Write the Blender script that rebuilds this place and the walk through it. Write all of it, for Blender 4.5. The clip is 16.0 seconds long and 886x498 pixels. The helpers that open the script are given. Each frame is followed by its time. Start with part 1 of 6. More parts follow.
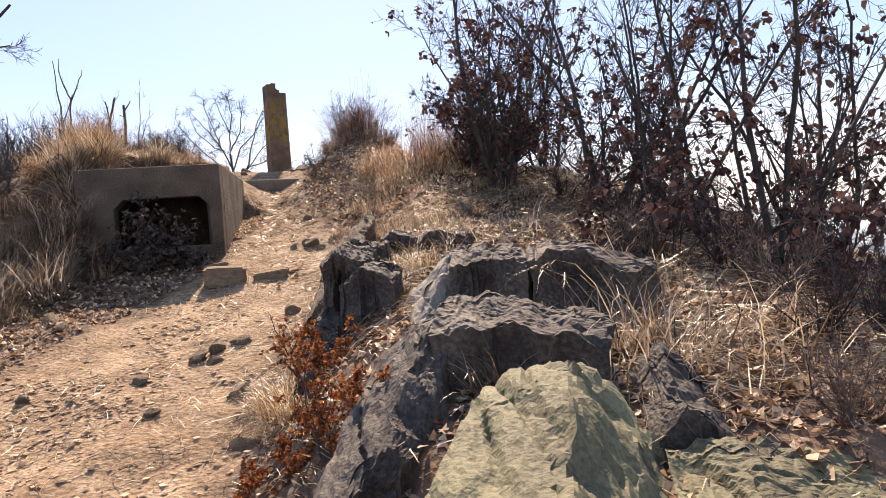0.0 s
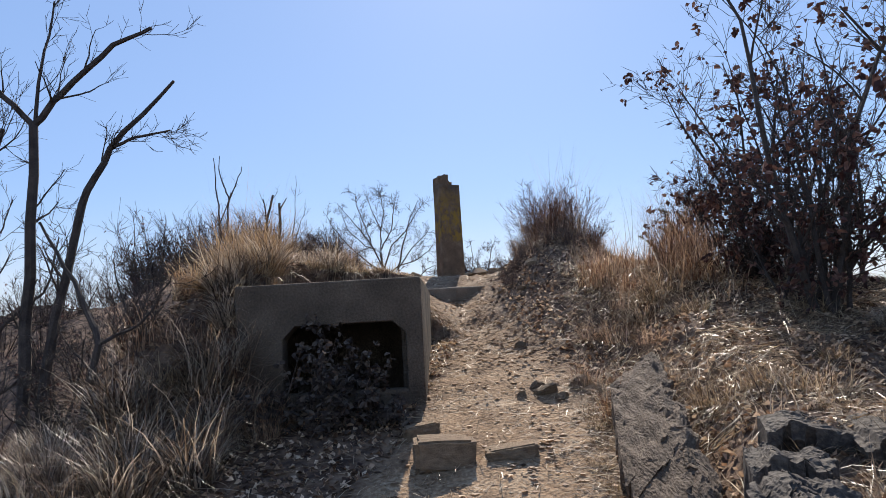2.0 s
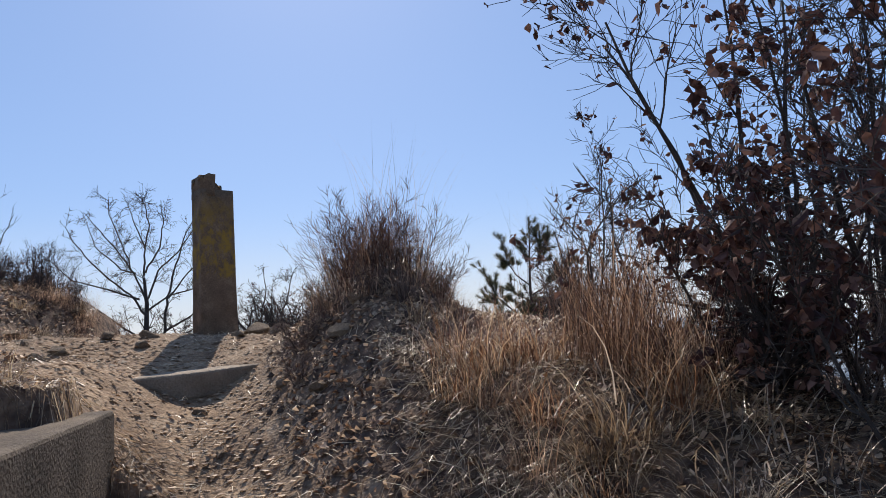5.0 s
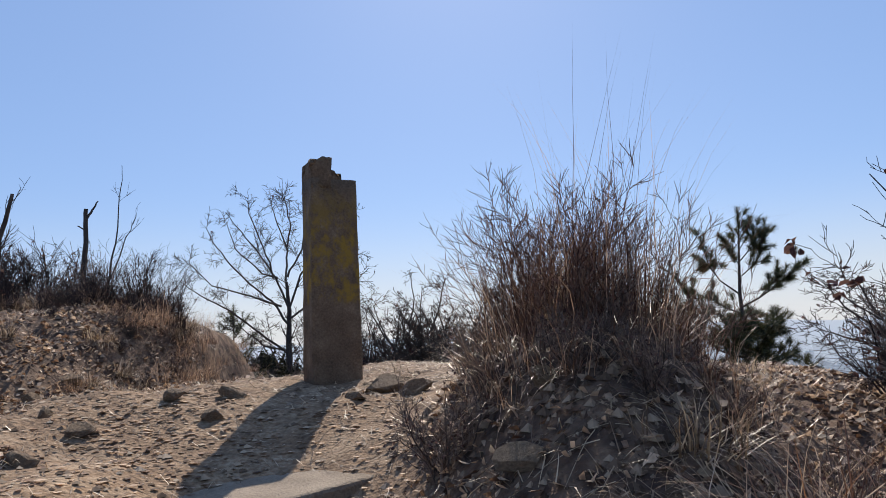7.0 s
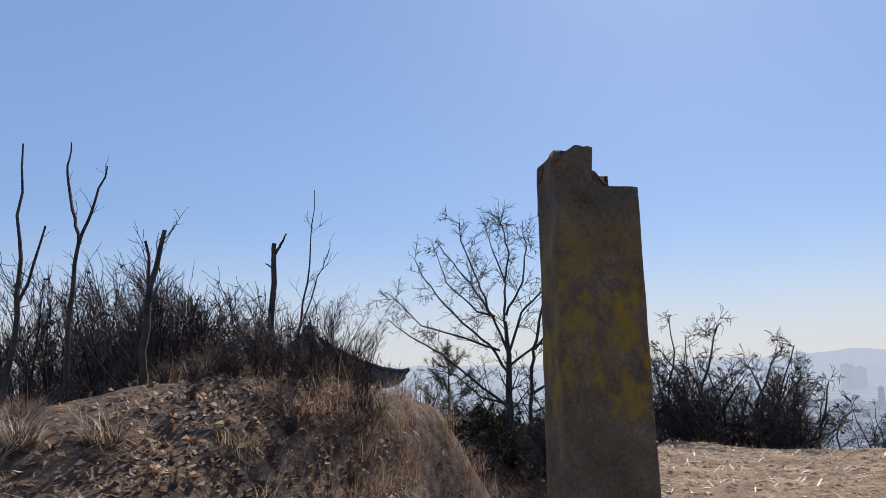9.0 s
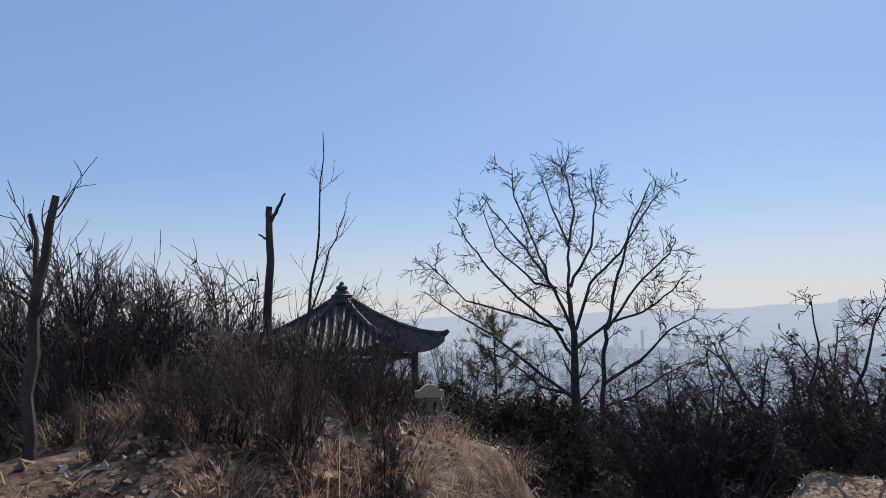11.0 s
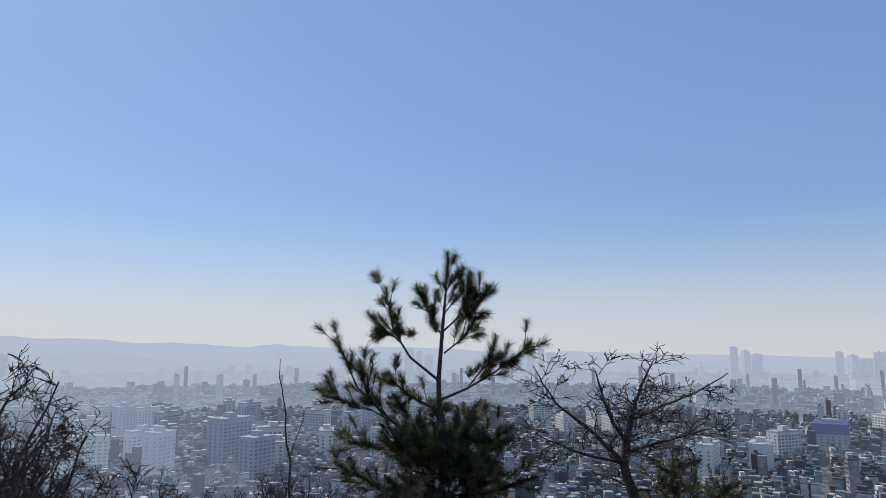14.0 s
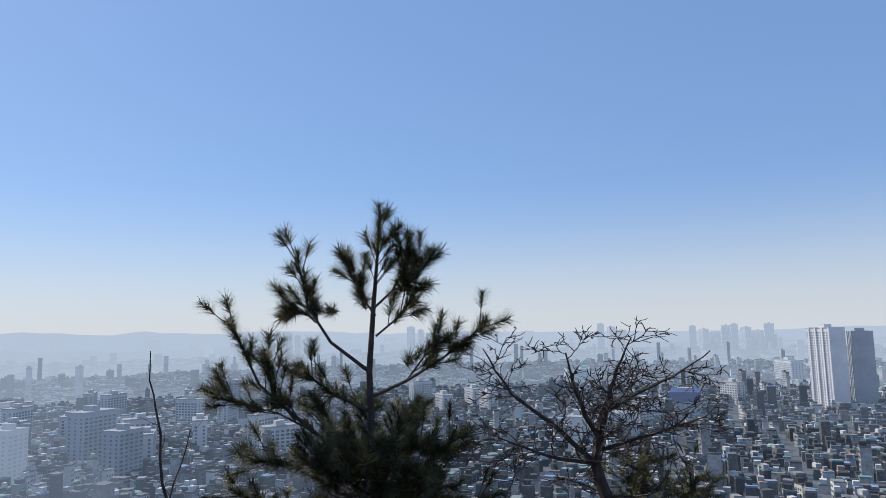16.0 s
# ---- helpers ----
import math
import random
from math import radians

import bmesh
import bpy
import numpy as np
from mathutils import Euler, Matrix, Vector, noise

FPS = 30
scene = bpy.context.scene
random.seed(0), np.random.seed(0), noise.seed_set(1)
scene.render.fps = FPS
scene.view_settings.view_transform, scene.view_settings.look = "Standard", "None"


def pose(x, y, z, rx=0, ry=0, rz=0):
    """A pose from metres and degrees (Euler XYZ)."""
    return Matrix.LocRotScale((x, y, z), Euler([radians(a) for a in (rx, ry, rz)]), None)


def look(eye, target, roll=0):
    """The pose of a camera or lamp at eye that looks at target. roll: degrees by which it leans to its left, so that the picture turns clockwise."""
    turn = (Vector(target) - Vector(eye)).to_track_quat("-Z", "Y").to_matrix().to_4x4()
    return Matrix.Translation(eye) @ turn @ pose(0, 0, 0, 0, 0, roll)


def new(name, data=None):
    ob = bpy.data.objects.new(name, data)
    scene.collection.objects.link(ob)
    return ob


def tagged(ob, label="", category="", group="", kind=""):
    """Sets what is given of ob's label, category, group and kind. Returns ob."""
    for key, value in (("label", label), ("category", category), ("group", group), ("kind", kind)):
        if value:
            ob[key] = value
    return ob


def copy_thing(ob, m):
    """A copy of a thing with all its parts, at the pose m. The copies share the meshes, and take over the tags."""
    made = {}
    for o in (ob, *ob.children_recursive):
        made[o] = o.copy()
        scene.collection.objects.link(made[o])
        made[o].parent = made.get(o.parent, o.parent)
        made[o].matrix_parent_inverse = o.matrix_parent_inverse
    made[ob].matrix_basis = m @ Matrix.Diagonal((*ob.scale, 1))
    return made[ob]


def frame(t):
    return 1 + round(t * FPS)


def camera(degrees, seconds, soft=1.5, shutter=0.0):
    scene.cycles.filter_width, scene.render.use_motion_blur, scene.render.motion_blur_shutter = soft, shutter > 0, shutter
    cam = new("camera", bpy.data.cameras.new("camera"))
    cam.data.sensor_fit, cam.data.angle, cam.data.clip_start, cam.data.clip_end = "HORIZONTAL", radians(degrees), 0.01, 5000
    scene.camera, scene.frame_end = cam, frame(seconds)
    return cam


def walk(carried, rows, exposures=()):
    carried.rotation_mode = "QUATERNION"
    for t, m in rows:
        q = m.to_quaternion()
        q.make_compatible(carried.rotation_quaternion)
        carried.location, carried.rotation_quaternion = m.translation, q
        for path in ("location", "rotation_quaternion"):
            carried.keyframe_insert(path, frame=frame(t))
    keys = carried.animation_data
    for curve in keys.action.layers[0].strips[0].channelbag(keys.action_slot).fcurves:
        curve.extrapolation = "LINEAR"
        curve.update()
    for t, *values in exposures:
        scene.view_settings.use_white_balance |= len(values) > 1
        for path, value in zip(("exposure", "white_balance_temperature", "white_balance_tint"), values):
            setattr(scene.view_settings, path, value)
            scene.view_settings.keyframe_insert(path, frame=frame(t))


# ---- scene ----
cam = camera(65.7, 16.0, 0.8)
PATH = [
    (0, (0.256, -1.329, 1.506), (0.276, 0.67, 1.463), -4.0),
    (0.5, (-0.106, -0.734, 1.643), (-0.309, 1.255, 1.66), -3.8),
    (1, (-0.5, -0.184, 1.769), (-0.816, 1.788, 1.882), -3.5),
    (1.5, (-0.777, 0.413, 1.891), (-1.139, 2.369, 2.098), -3.3),
    (2, (-1.074, 1.009, 2.011), (-1.391, 2.968, 2.258), -3.3),
    (2.5, (-1.201, 1.664, 2.064), (-1.408, 3.636, 2.327), -3.4),
    (3, (-1.322, 2.363, 2.199), (-1.348, 4.345, 2.464), -3.8),
    (3.2, (-1.333, 2.601, 2.264), (-1.279, 4.583, 2.521), -4.1),
    (5.3, (-1.12, 5.413, 2.878), (-0.896, 7.383, 3.136), -3.9),
    (5.5, (-1.113, 5.691, 2.933), (-0.933, 7.667, 3.187), -3.9),
    (6, (-1.179, 6.421, 3.078), (-1.107, 8.403, 3.332), -3.7),
    (6.5, (-1.293, 6.975, 3.193), (-1.337, 8.958, 3.45), -3.3),
    (7, (-1.315, 7.672, 3.335), (-1.543, 9.642, 3.597), -2.6),
    (7.5, (-1.508, 8.278, 3.484), (-1.931, 10.214, 3.758), -2.4),
    (8, (-1.691, 8.947, 3.61), (-2.311, 10.827, 3.895), -1.8),
    (8.5, (-2.055, 9.551, 3.773), (-2.81, 11.378, 4.075), -1.3),
    (9, (-2.25, 10.151, 3.916), (-3.065, 11.945, 4.258), -1.0),
    (9.5, (-2.537, 10.73, 4.098), (-3.425, 12.489, 4.442), -0.4),
    (9.7, (-2.712, 10.927, 4.112), (-3.615, 12.682, 4.436), -0.8),
    (11.8, (-3.581, 12.806, 4.684), (-4.496, 14.58, 4.824), -1.7),
    (12, (-3.606, 12.908, 4.712), (-4.383, 14.746, 4.846), -1.8),
    (12.5, (-3.607, 13.275, 4.689), (-3.886, 15.249, 4.851), -1.8),
    (12.8, (-3.547, 13.567, 4.643), (-3.436, 15.554, 4.838), -1.4),
    (13, (-3.464, 13.756, 4.615), (-3.101, 15.709, 4.845), -0.9),
    (13.5, (-3.178, 14.091, 4.486), (-2.294, 15.862, 4.771), -0.1),
    (14, (-2.823, 14.474, 4.363), (-1.584, 16.017, 4.65), -0.0),
    (14.5, (-2.599, 14.925, 4.311), (-1.136, 16.266, 4.561), -0.9),
    (15, (-2.352, 15.43, 4.32), (-0.846, 16.725, 4.552), -1.5),
    (15.5, (-2.229, 16.019, 4.357), (-0.781, 17.382, 4.566), -1.7),
    (16, (-1.884, 16.471, 4.356), (-0.389, 17.778, 4.587), -1.4),
]
EXPOSURES = [(0, 1.0, 8200, 21), (0.5, 0.95, 7700, 18), (1.0, 0.8, 7300, 16), (1.5, 0.6, 6850, 13), (2.0, 0.35, 6750, 12), (3.2, 0.15, 6650, 12), (5.5, 0.15, 6700, 13), (8.5, 0.1, 6650, 12), (9.5, -0.05, 6650, 12), (12.0, 0.0, 6600, 12), (13.5, -0.1, 6600, 12), (14.5, -0.04, 6350, 10), (15.0, 0.05, 6300, 10), (15.5, -0.1, 6250, 10), (16.0, 0.0, 6300, 10)]
walk(cam, [(t, look(eye, target, roll)) for t, eye, target, roll in PATH], EXPOSURES)

# ---- light: winter sun ahead of the walker, clear hazy sky ----
SUN_ELEVATION, SUN_AZIMUTH = radians(42), radians(-3.5)   # azimuth from +y towards +x
world = bpy.data.worlds.new("sky")
scene.world = world
world.use_nodes = True
wn = world.node_tree
sky = wn.nodes.new("ShaderNodeTexSky")
sky.sky_type = "NISHITA"
sky.sun_disc = False
sky.sun_elevation = SUN_ELEVATION
sky.sun_rotation = SUN_AZIMUTH
sky.altitude = 150
sky.air_density = 1.0
sky.dust_density = 0.35
sky.ozone_density = 3.0
# pale haze towards the horizon, all the way round
coord = wn.nodes.new("ShaderNodeTexCoord")
split = wn.nodes.new("ShaderNodeSeparateXYZ")
wn.links.new(coord.outputs["Generated"], split.inputs[0])
rise = wn.nodes.new("ShaderNodeMapRange")
rise.interpolation_type = "SMOOTHERSTEP"
rise.inputs[1].default_value, rise.inputs[2].default_value = -0.10, 0.24
rise.inputs[3].default_value, rise.inputs[4].default_value = 0.97, 0.0
wn.links.new(split.outputs[2], rise.inputs[0])
even = wn.nodes.new("ShaderNodeMix")
even.data_type = "RGBA"
even.inputs[0].default_value = 0.44
even.inputs[7].default_value = (3.3, 5.7, 10.9, 1)
wn.links.new(sky.outputs[0], even.inputs[6])
haze = wn.nodes.new("ShaderNodeMix")
haze.data_type = "RGBA"
haze.inputs[7].default_value = (7.6, 7.85, 7.9, 1)
wn.links.new(rise.outputs[0], haze.inputs[0])
wn.links.new(even.outputs[2], haze.inputs[6])
wn.links.new(haze.outputs[2], wn.nodes["Background"].inputs[0])
wn.nodes["Background"].inputs[1].default_value = 0.09
sun_data = bpy.data.lights.new("sun", "SUN")
sun_data.energy, sun_data.angle, sun_data.color = 5.0, radians(0.53), (1.0, 0.93, 0.82)
sun = new("sun", sun_data)
sd = Vector((math.sin(SUN_AZIMUTH) * math.cos(SUN_ELEVATION), math.cos(SUN_AZIMUTH) * math.cos(SUN_ELEVATION), math.sin(SUN_ELEVATION)))
sun.matrix_world = look(sd * 60, (0, 0, 0))

# ---- materials ----
def material(name, stops, scale=6.0, rough=0.9, bump=0.0, bump_scale=40.0, metal=0.0, detail=8.0, vary=0.0, coord="Object", spec=0.3, stretch=(1, 1, 1), fine=0.35):
    """Noise at two scales through a colour ramp; vary adds piece to piece variation."""
    m = bpy.data.materials.new(name)
    m.use_nodes = True
    nt = m.node_tree
    N, L = nt.nodes, nt.links
    bsdf = N["Principled BSDF"]
    tc = N.new("ShaderNodeTexCoord")
    mp = N.new("ShaderNodeMapping")
    mp.inputs["Scale"].default_value = stretch
    L.new(tc.outputs[coord], mp.inputs[0])
    n1 = N.new("ShaderNodeTexNoise")
    n1.inputs["Scale"].default_value, n1.inputs["Detail"].default_value = scale, detail
    n2 = N.new("ShaderNodeTexNoise")
    n2.inputs["Scale"].default_value, n2.inputs["Detail"].default_value = bump_scale, 5.0
    for n in (n1, n2):
        L.new(mp.outputs[0], n.inputs["Vector"])
    mix = N.new("ShaderNodeMix")
    mix.inputs[0].default_value = fine
    L.new(n1.outputs["Fac"], mix.inputs[2])
    L.new(n2.outputs["Fac"], mix.inputs[3])
    fac = mix.outputs[0]
    if vary:
        gi = N.new("ShaderNodeNewGeometry")
        ma = N.new("ShaderNodeMath")
        ma.operation = "MULTIPLY_ADD"
        ma.inputs[1].default_value, ma.inputs[2].default_value = vary, -vary / 2
        L.new(gi.outputs["Random Per Island"], ma.inputs[0])
        ad = N.new("ShaderNodeMath")
        L.new(fac, ad.inputs[0])
        L.new(ma.outputs[0], ad.inputs[1])
        fac = ad.outputs[0]
    ramp = N.new("ShaderNodeValToRGB")
    els = ramp.color_ramp.elements
    while len(els) < len(stops):
        els.new(0.5)
    for e, (p, c) in zip(els, stops):
        e.position, e.color = p, (*c, 1)
    L.new(fac, ramp.inputs[0])
    L.new(ramp.outputs[0], bsdf.inputs["Base Color"])
    bsdf.inputs["Roughness"].default_value = rough
    bsdf.inputs["Metallic"].default_value = metal
    bsdf.inputs["Specular IOR Level"].default_value = spec
    if bump:
        b = N.new("ShaderNodeBump")
        b.inputs["Strength"].default_value, b.inputs["Distance"].default_value = 1.0, bump
        L.new(n2.outputs["Fac"], b.inputs["Height"])
        L.new(b.outputs[0], bsdf.inputs["Normal"])
    return m


def leafy(m, amount=0.35):
    """Thin blades and leaves let part of the light through."""
    nt = m.node_tree
    bsdf, out = nt.nodes["Principled BSDF"], nt.nodes["Material Output"]
    tr = nt.nodes.new("ShaderNodeBsdfTranslucent")
    src = bsdf.inputs["Base Color"].links[0].from_socket
    nt.links.new(src, tr.inputs[0])
    mx = nt.nodes.new("ShaderNodeMixShader")
    mx.inputs[0].default_value = amount
    nt.links.new(bsdf.outputs[0], mx.inputs[1])
    nt.links.new(tr.outputs[0], mx.inputs[2])
    nt.links.new(mx.outputs[0], out.inputs[0])
    return m


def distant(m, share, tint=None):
    """Backdrop beyond the hill: haze painted in as emission, the more the farther."""
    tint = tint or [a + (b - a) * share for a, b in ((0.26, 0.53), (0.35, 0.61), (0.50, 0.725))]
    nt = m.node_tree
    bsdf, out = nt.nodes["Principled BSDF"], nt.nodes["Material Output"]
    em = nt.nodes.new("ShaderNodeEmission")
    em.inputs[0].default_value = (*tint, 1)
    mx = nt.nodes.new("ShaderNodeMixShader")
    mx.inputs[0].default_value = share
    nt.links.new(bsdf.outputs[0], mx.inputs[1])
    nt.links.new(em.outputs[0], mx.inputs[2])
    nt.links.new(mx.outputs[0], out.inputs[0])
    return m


def ground_material():
    """Worn pale soil on the path, dark leaf mould off it, by the attribute worn."""
    m = material("ground_soil", [(0.36, (0.13, 0.078, 0.044)), (0.5, (0.29, 0.19, 0.112)), (0.64, (0.46, 0.34, 0.22))], 2.6, 0.95, 0.022, 34.0, fine=0.5)
    nt = m.node_tree
    N, L = nt.nodes, nt.links
    bsdf = N["Principled BSDF"]
    light = bsdf.inputs["Base Color"].links[0].from_socket
    tc = N.new("ShaderNodeTexCoord")
    n = N.new("ShaderNodeTexNoise")
    n.inputs["Scale"].default_value, n.inputs["Detail"].default_value = 9.0, 8.0
    L.new(tc.outputs["Object"], n.inputs["Vector"])
    r = N.new("ShaderNodeValToRGB")
    for e, (p, c) in zip(r.color_ramp.elements, [(0.35, (0.050, 0.030, 0.022)), (0.7, (0.20, 0.125, 0.080))]):
        e.position, e.color = p, (*c, 1)
    L.new(n.outputs["Fac"], r.inputs[0])
    at = N.new("ShaderNodeAttribute")
    at.attribute_name = "worn"
    sm = N.new("ShaderNodeMath")
    sm.operation = "MULTIPLY_ADD"
    sm.inputs[1].default_value, sm.inputs[2].default_value = 0.9, -0.45
    L.new(n.outputs["Fac"], sm.inputs[0])
    ad = N.new("ShaderNodeMath")
    ad.use_clamp = True
    L.new(at.outputs["Fac"], ad.inputs[0])
    L.new(sm.outputs[0], ad.inputs[1])
    mx = N.new("ShaderNodeMix")
    mx.data_type = "RGBA"
    L.new(ad.outputs[0], mx.inputs[0])
    L.new(r.outputs[0], mx.inputs[6])
    L.new(light, mx.inputs[7])
    L.new(mx.outputs[2], bsdf.inputs["Base Color"])
    return m


def pillar_material():
    """Weathered concrete with yellow paint left in patches."""
    m = material("pillar_concrete", [(0.3, (0.07, 0.045, 0.028)), (0.55, (0.165, 0.112, 0.072)), (0.75, (0.31, 0.225, 0.15))], 5.0, 0.95, 0.012, 60.0, fine=0.4)
    nt = m.node_tree
    N, L = nt.nodes, nt.links
    bsdf = N["Principled BSDF"]
    base = bsdf.inputs["Base Color"].links[0].from_socket
    tc = N.new("ShaderNodeTexCoord")
    mp = N.new("ShaderNodeMapping")
    mp.inputs["Scale"].default_value = (1.2, 1.2, 0.85)
    L.new(tc.outputs["Object"], mp.inputs[0])
    n = N.new("ShaderNodeTexNoise")
    n.inputs["Scale"].default_value, n.inputs["Detail"].default_value, n.inputs["Roughness"].default_value = 7.5, 9.0, 0.66
    L.new(mp.outputs[0], n.inputs["Vector"])
    sep = N.new("ShaderNodeSeparateXYZ")
    L.new(tc.outputs["Object"], sep.inputs[0])
    band = N.new("ShaderNodeMapRange")      # paint kept between 0.7 and 1.6 m
    band.inputs[1].default_value, band.inputs[2].default_value = 0.69, 0.73
    L.new(sep.outputs[2], band.inputs[0])
    band2 = N.new("ShaderNodeMapRange")
    band2.inputs[1].default_value, band2.inputs[2].default_value = 1.75, 1.25
    L.new(sep.outputs[2], band2.inputs[0])
    r = N.new("ShaderNodeValToRGB")
    r.color_ramp.elements[0].position, r.color_ramp.elements[1].position = 0.47, 0.60
    L.new(n.outputs["Fac"], r.inputs[0])
    m1 = N.new("ShaderNodeMath")
    m1.operation = "MULTIPLY"
    m2 = N.new("ShaderNodeMath")
    m2.operation = "MULTIPLY"
    L.new(band.outputs[0], m1.inputs[0])
    L.new(band2.outputs[0], m1.inputs[1])
    L.new(m1.outputs[0], m2.inputs[0])
    L.new(r.outputs[0], m2.inputs[1])
    mx = N.new("ShaderNodeMix")
    mx.data_type = "RGBA"
    L.new(m2.outputs[0], mx.inputs[0])
    L.new(base, mx.inputs[6])
    mx.inputs[7].default_value = (0.27, 0.165, 0.030, 1)
    L.new(mx.outputs[2], bsdf.inputs["Base Color"])
    return m


SOIL = ground_material()
# haze put in as emission: three distances, then the same towards the sun
CITY_GROUNDS = [distant(material("hazed_city_ground", [(0.3, (0.045, 0.045, 0.048)), (0.6, (0.10, 0.10, 0.098)), (0.8, (0.07, 0.08, 0.055))], 0.02, 0.95, bump_scale=0.2), share) for share in (0.2, 0.48, 0.84, 0.45, 0.66, 0.89)]
ROCK = material("grey_rock", [(0.25, (0.020, 0.016, 0.014)), (0.42, (0.046, 0.037, 0.031)), (0.58, (0.11, 0.090, 0.072)), (0.76, (0.25, 0.215, 0.175))], 3.0, 0.8, 0.010, 48.0, fine=0.45)
ROCK_GREEN = material("greenish_rock", [(0.3, (0.045, 0.036, 0.025)), (0.48, (0.135, 0.12, 0.066)), (0.7, (0.25, 0.235, 0.125))], 2.6, 0.75, 0.008, 60.0, fine=0.4)
ROCK_PALE = material("pale_rock", [(0.25, (0.10, 0.088, 0.072)), (0.5, (0.25, 0.22, 0.18)), (0.76, (0.42, 0.38, 0.32))], 2.6, 0.75, 0.008, 60.0, fine=0.35)
STRATA = material("brown_layered_rock", [(0.3, (0.036, 0.024, 0.017)), (0.48, (0.10, 0.070, 0.048)), (0.62, (0.17, 0.124, 0.088)), (0.8, (0.29, 0.225, 0.165))], 4.0, 0.85, 0.02, 34.0, stretch=(2.6, 0.8, 2.6), fine=0.5)
CONCRETE = material("bunker_concrete", [(0.28, (0.03, 0.023, 0.016)), (0.45, (0.085, 0.063, 0.045)), (0.6, (0.14, 0.106, 0.076)), (0.78, (0.25, 0.20, 0.145))], 2.6, 0.93, 0.012, 55.0, fine=0.4)
SLAB = material("slab_concrete", [(0.3, (0.15, 0.115, 0.082)), (0.7, (0.34, 0.275, 0.205))], 4.0, 0.93, 0.012, 60.0)
PILLAR = pillar_material()
BARK = material("dark_bark", [(0.3, (0.030, 0.024, 0.021)), (0.7, (0.10, 0.080, 0.068))], 9.0, 0.95, 0.006, 70.0)
TWIG = material("bare_twig", [(0.3, (0.017, 0.012, 0.012)), (0.7, (0.080, 0.056, 0.050))], 7.0, 0.9, vary=0.5)
TWIG_PALE = material("pale_dry_twig", [(0.3, (0.050, 0.034, 0.028)), (0.7, (0.23, 0.165, 0.13))], 7.0, 0.9, vary=0.5)
TWIG_RED = material("reddish_twig", [(0.3, (0.055, 0.026, 0.020)), (0.7, (0.24, 0.13, 0.09))], 7.0, 0.85, vary=0.7)
DEAD_LEAF = leafy(material("dead_leaf", [(0.25, (0.05, 0.023, 0.021)), (0.5, (0.115, 0.056, 0.046)), (0.8, (0.22, 0.12, 0.09))], 5.0, 0.8, vary=0.7), 0.18)
RUST_LEAF = leafy(material("rust_leaf", [(0.25, (0.13, 0.035, 0.012)), (0.5, (0.30, 0.095, 0.03)), (0.8, (0.46, 0.19, 0.07))], 5.0, 0.85, vary=0.7), 0.4)
LITTER = leafy(material("leaf_litter", [(0.15, (0.06, 0.030, 0.019)), (0.5, (0.26, 0.15, 0.088)), (0.85, (0.68, 0.50, 0.34))], 5.0, 0.65, vary=0.9, spec=0.4), 0.3)
STRAW = leafy(material("dry_straw", [(0.15, (0.085, 0.052, 0.030)), (0.5, (0.27, 0.175, 0.098)), (0.85, (0.62, 0.48, 0.31))], 3.0, 0.40, vary=0.8, spec=0.65), 0.35)
GOLD = leafy(material("golden_grass", [(0.15, (0.10, 0.050, 0.022)), (0.5, (0.32, 0.185, 0.085)), (0.85, (0.60, 0.43, 0.25))], 3.0, 0.40, vary=0.8, spec=0.65), 0.4)
REED = leafy(material("reddish_grass", [(0.15, (0.060, 0.028, 0.018)), (0.5, (0.215, 0.115, 0.068)), (0.85, (0.56, 0.38, 0.25))], 3.0, 0.40, vary=1.0, spec=0.65), 0.42)
GREY_GRASS = leafy(material("grey_grass", [(0.15, (0.050, 0.030, 0.019)), (0.5, (0.235, 0.165, 0.11)), (0.85, (0.64, 0.52, 0.39))], 3.0, 0.40, vary=1.0, spec=0.65), 0.42)
PEBBLE = material("path_gravel", [(0.2, (0.13, 0.084, 0.052)), (0.5, (0.29, 0.20, 0.125)), (0.85, (0.50, 0.38, 0.26))], 5.0, 0.92, vary=0.8)
CLOD = material("dark_soil_clod", [(0.2, (0.06, 0.038, 0.025)), (0.55, (0.15, 0.10, 0.066)), (0.85, (0.34, 0.25, 0.17))], 5.0, 0.95, vary=0.8)
OCHRE = leafy(material("ochre_grass", [(0.15, (0.085, 0.034, 0.018)), (0.5, (0.28, 0.135, 0.066)), (0.85, (0.62, 0.43, 0.26))], 3.0, 0.40, vary=1.0, spec=0.65), 0.42)
STONE = material("brown_stone", [(0.3, (0.14, 0.092, 0.058)), (0.7, (0.35, 0.255, 0.165))], 6.0, 0.92, 0.012, 45.0)
NEEDLE = leafy(material("pine_needle", [(0.2, (0.018, 0.025, 0.011)), (0.5, (0.052, 0.060, 0.024)), (0.8, (0.13, 0.118, 0.048))], 3.0, 0.6, vary=0.8), 0.25)
SHRUB_GREEN = leafy(material("dull_green_leaf", [(0.2, (0.012, 0.014, 0.007)), (0.5, (0.034, 0.034, 0.015)), (0.8, (0.080, 0.068, 0.032))], 3.0, 0.75, vary=0.8), 0.2)
TILE = material("roof_tile", [(0.3, (0.018, 0.018, 0.020)), (0.7, (0.05, 0.05, 0.052))], 8.0, 0.7, 0.004, 40.0, spec=0.5)
TILE_RIB = material("roof_tile_rib", [(0.3, (0.035, 0.034, 0.033)), (0.7, (0.10, 0.095, 0.09))], 8.0, 0.65, 0.004, 40.0, spec=0.5)
PAINT_WOOD = material("dark_red_timber", [(0.3, (0.025, 0.014, 0.012)), (0.7, (0.06, 0.032, 0.026))], 6.0, 0.7)
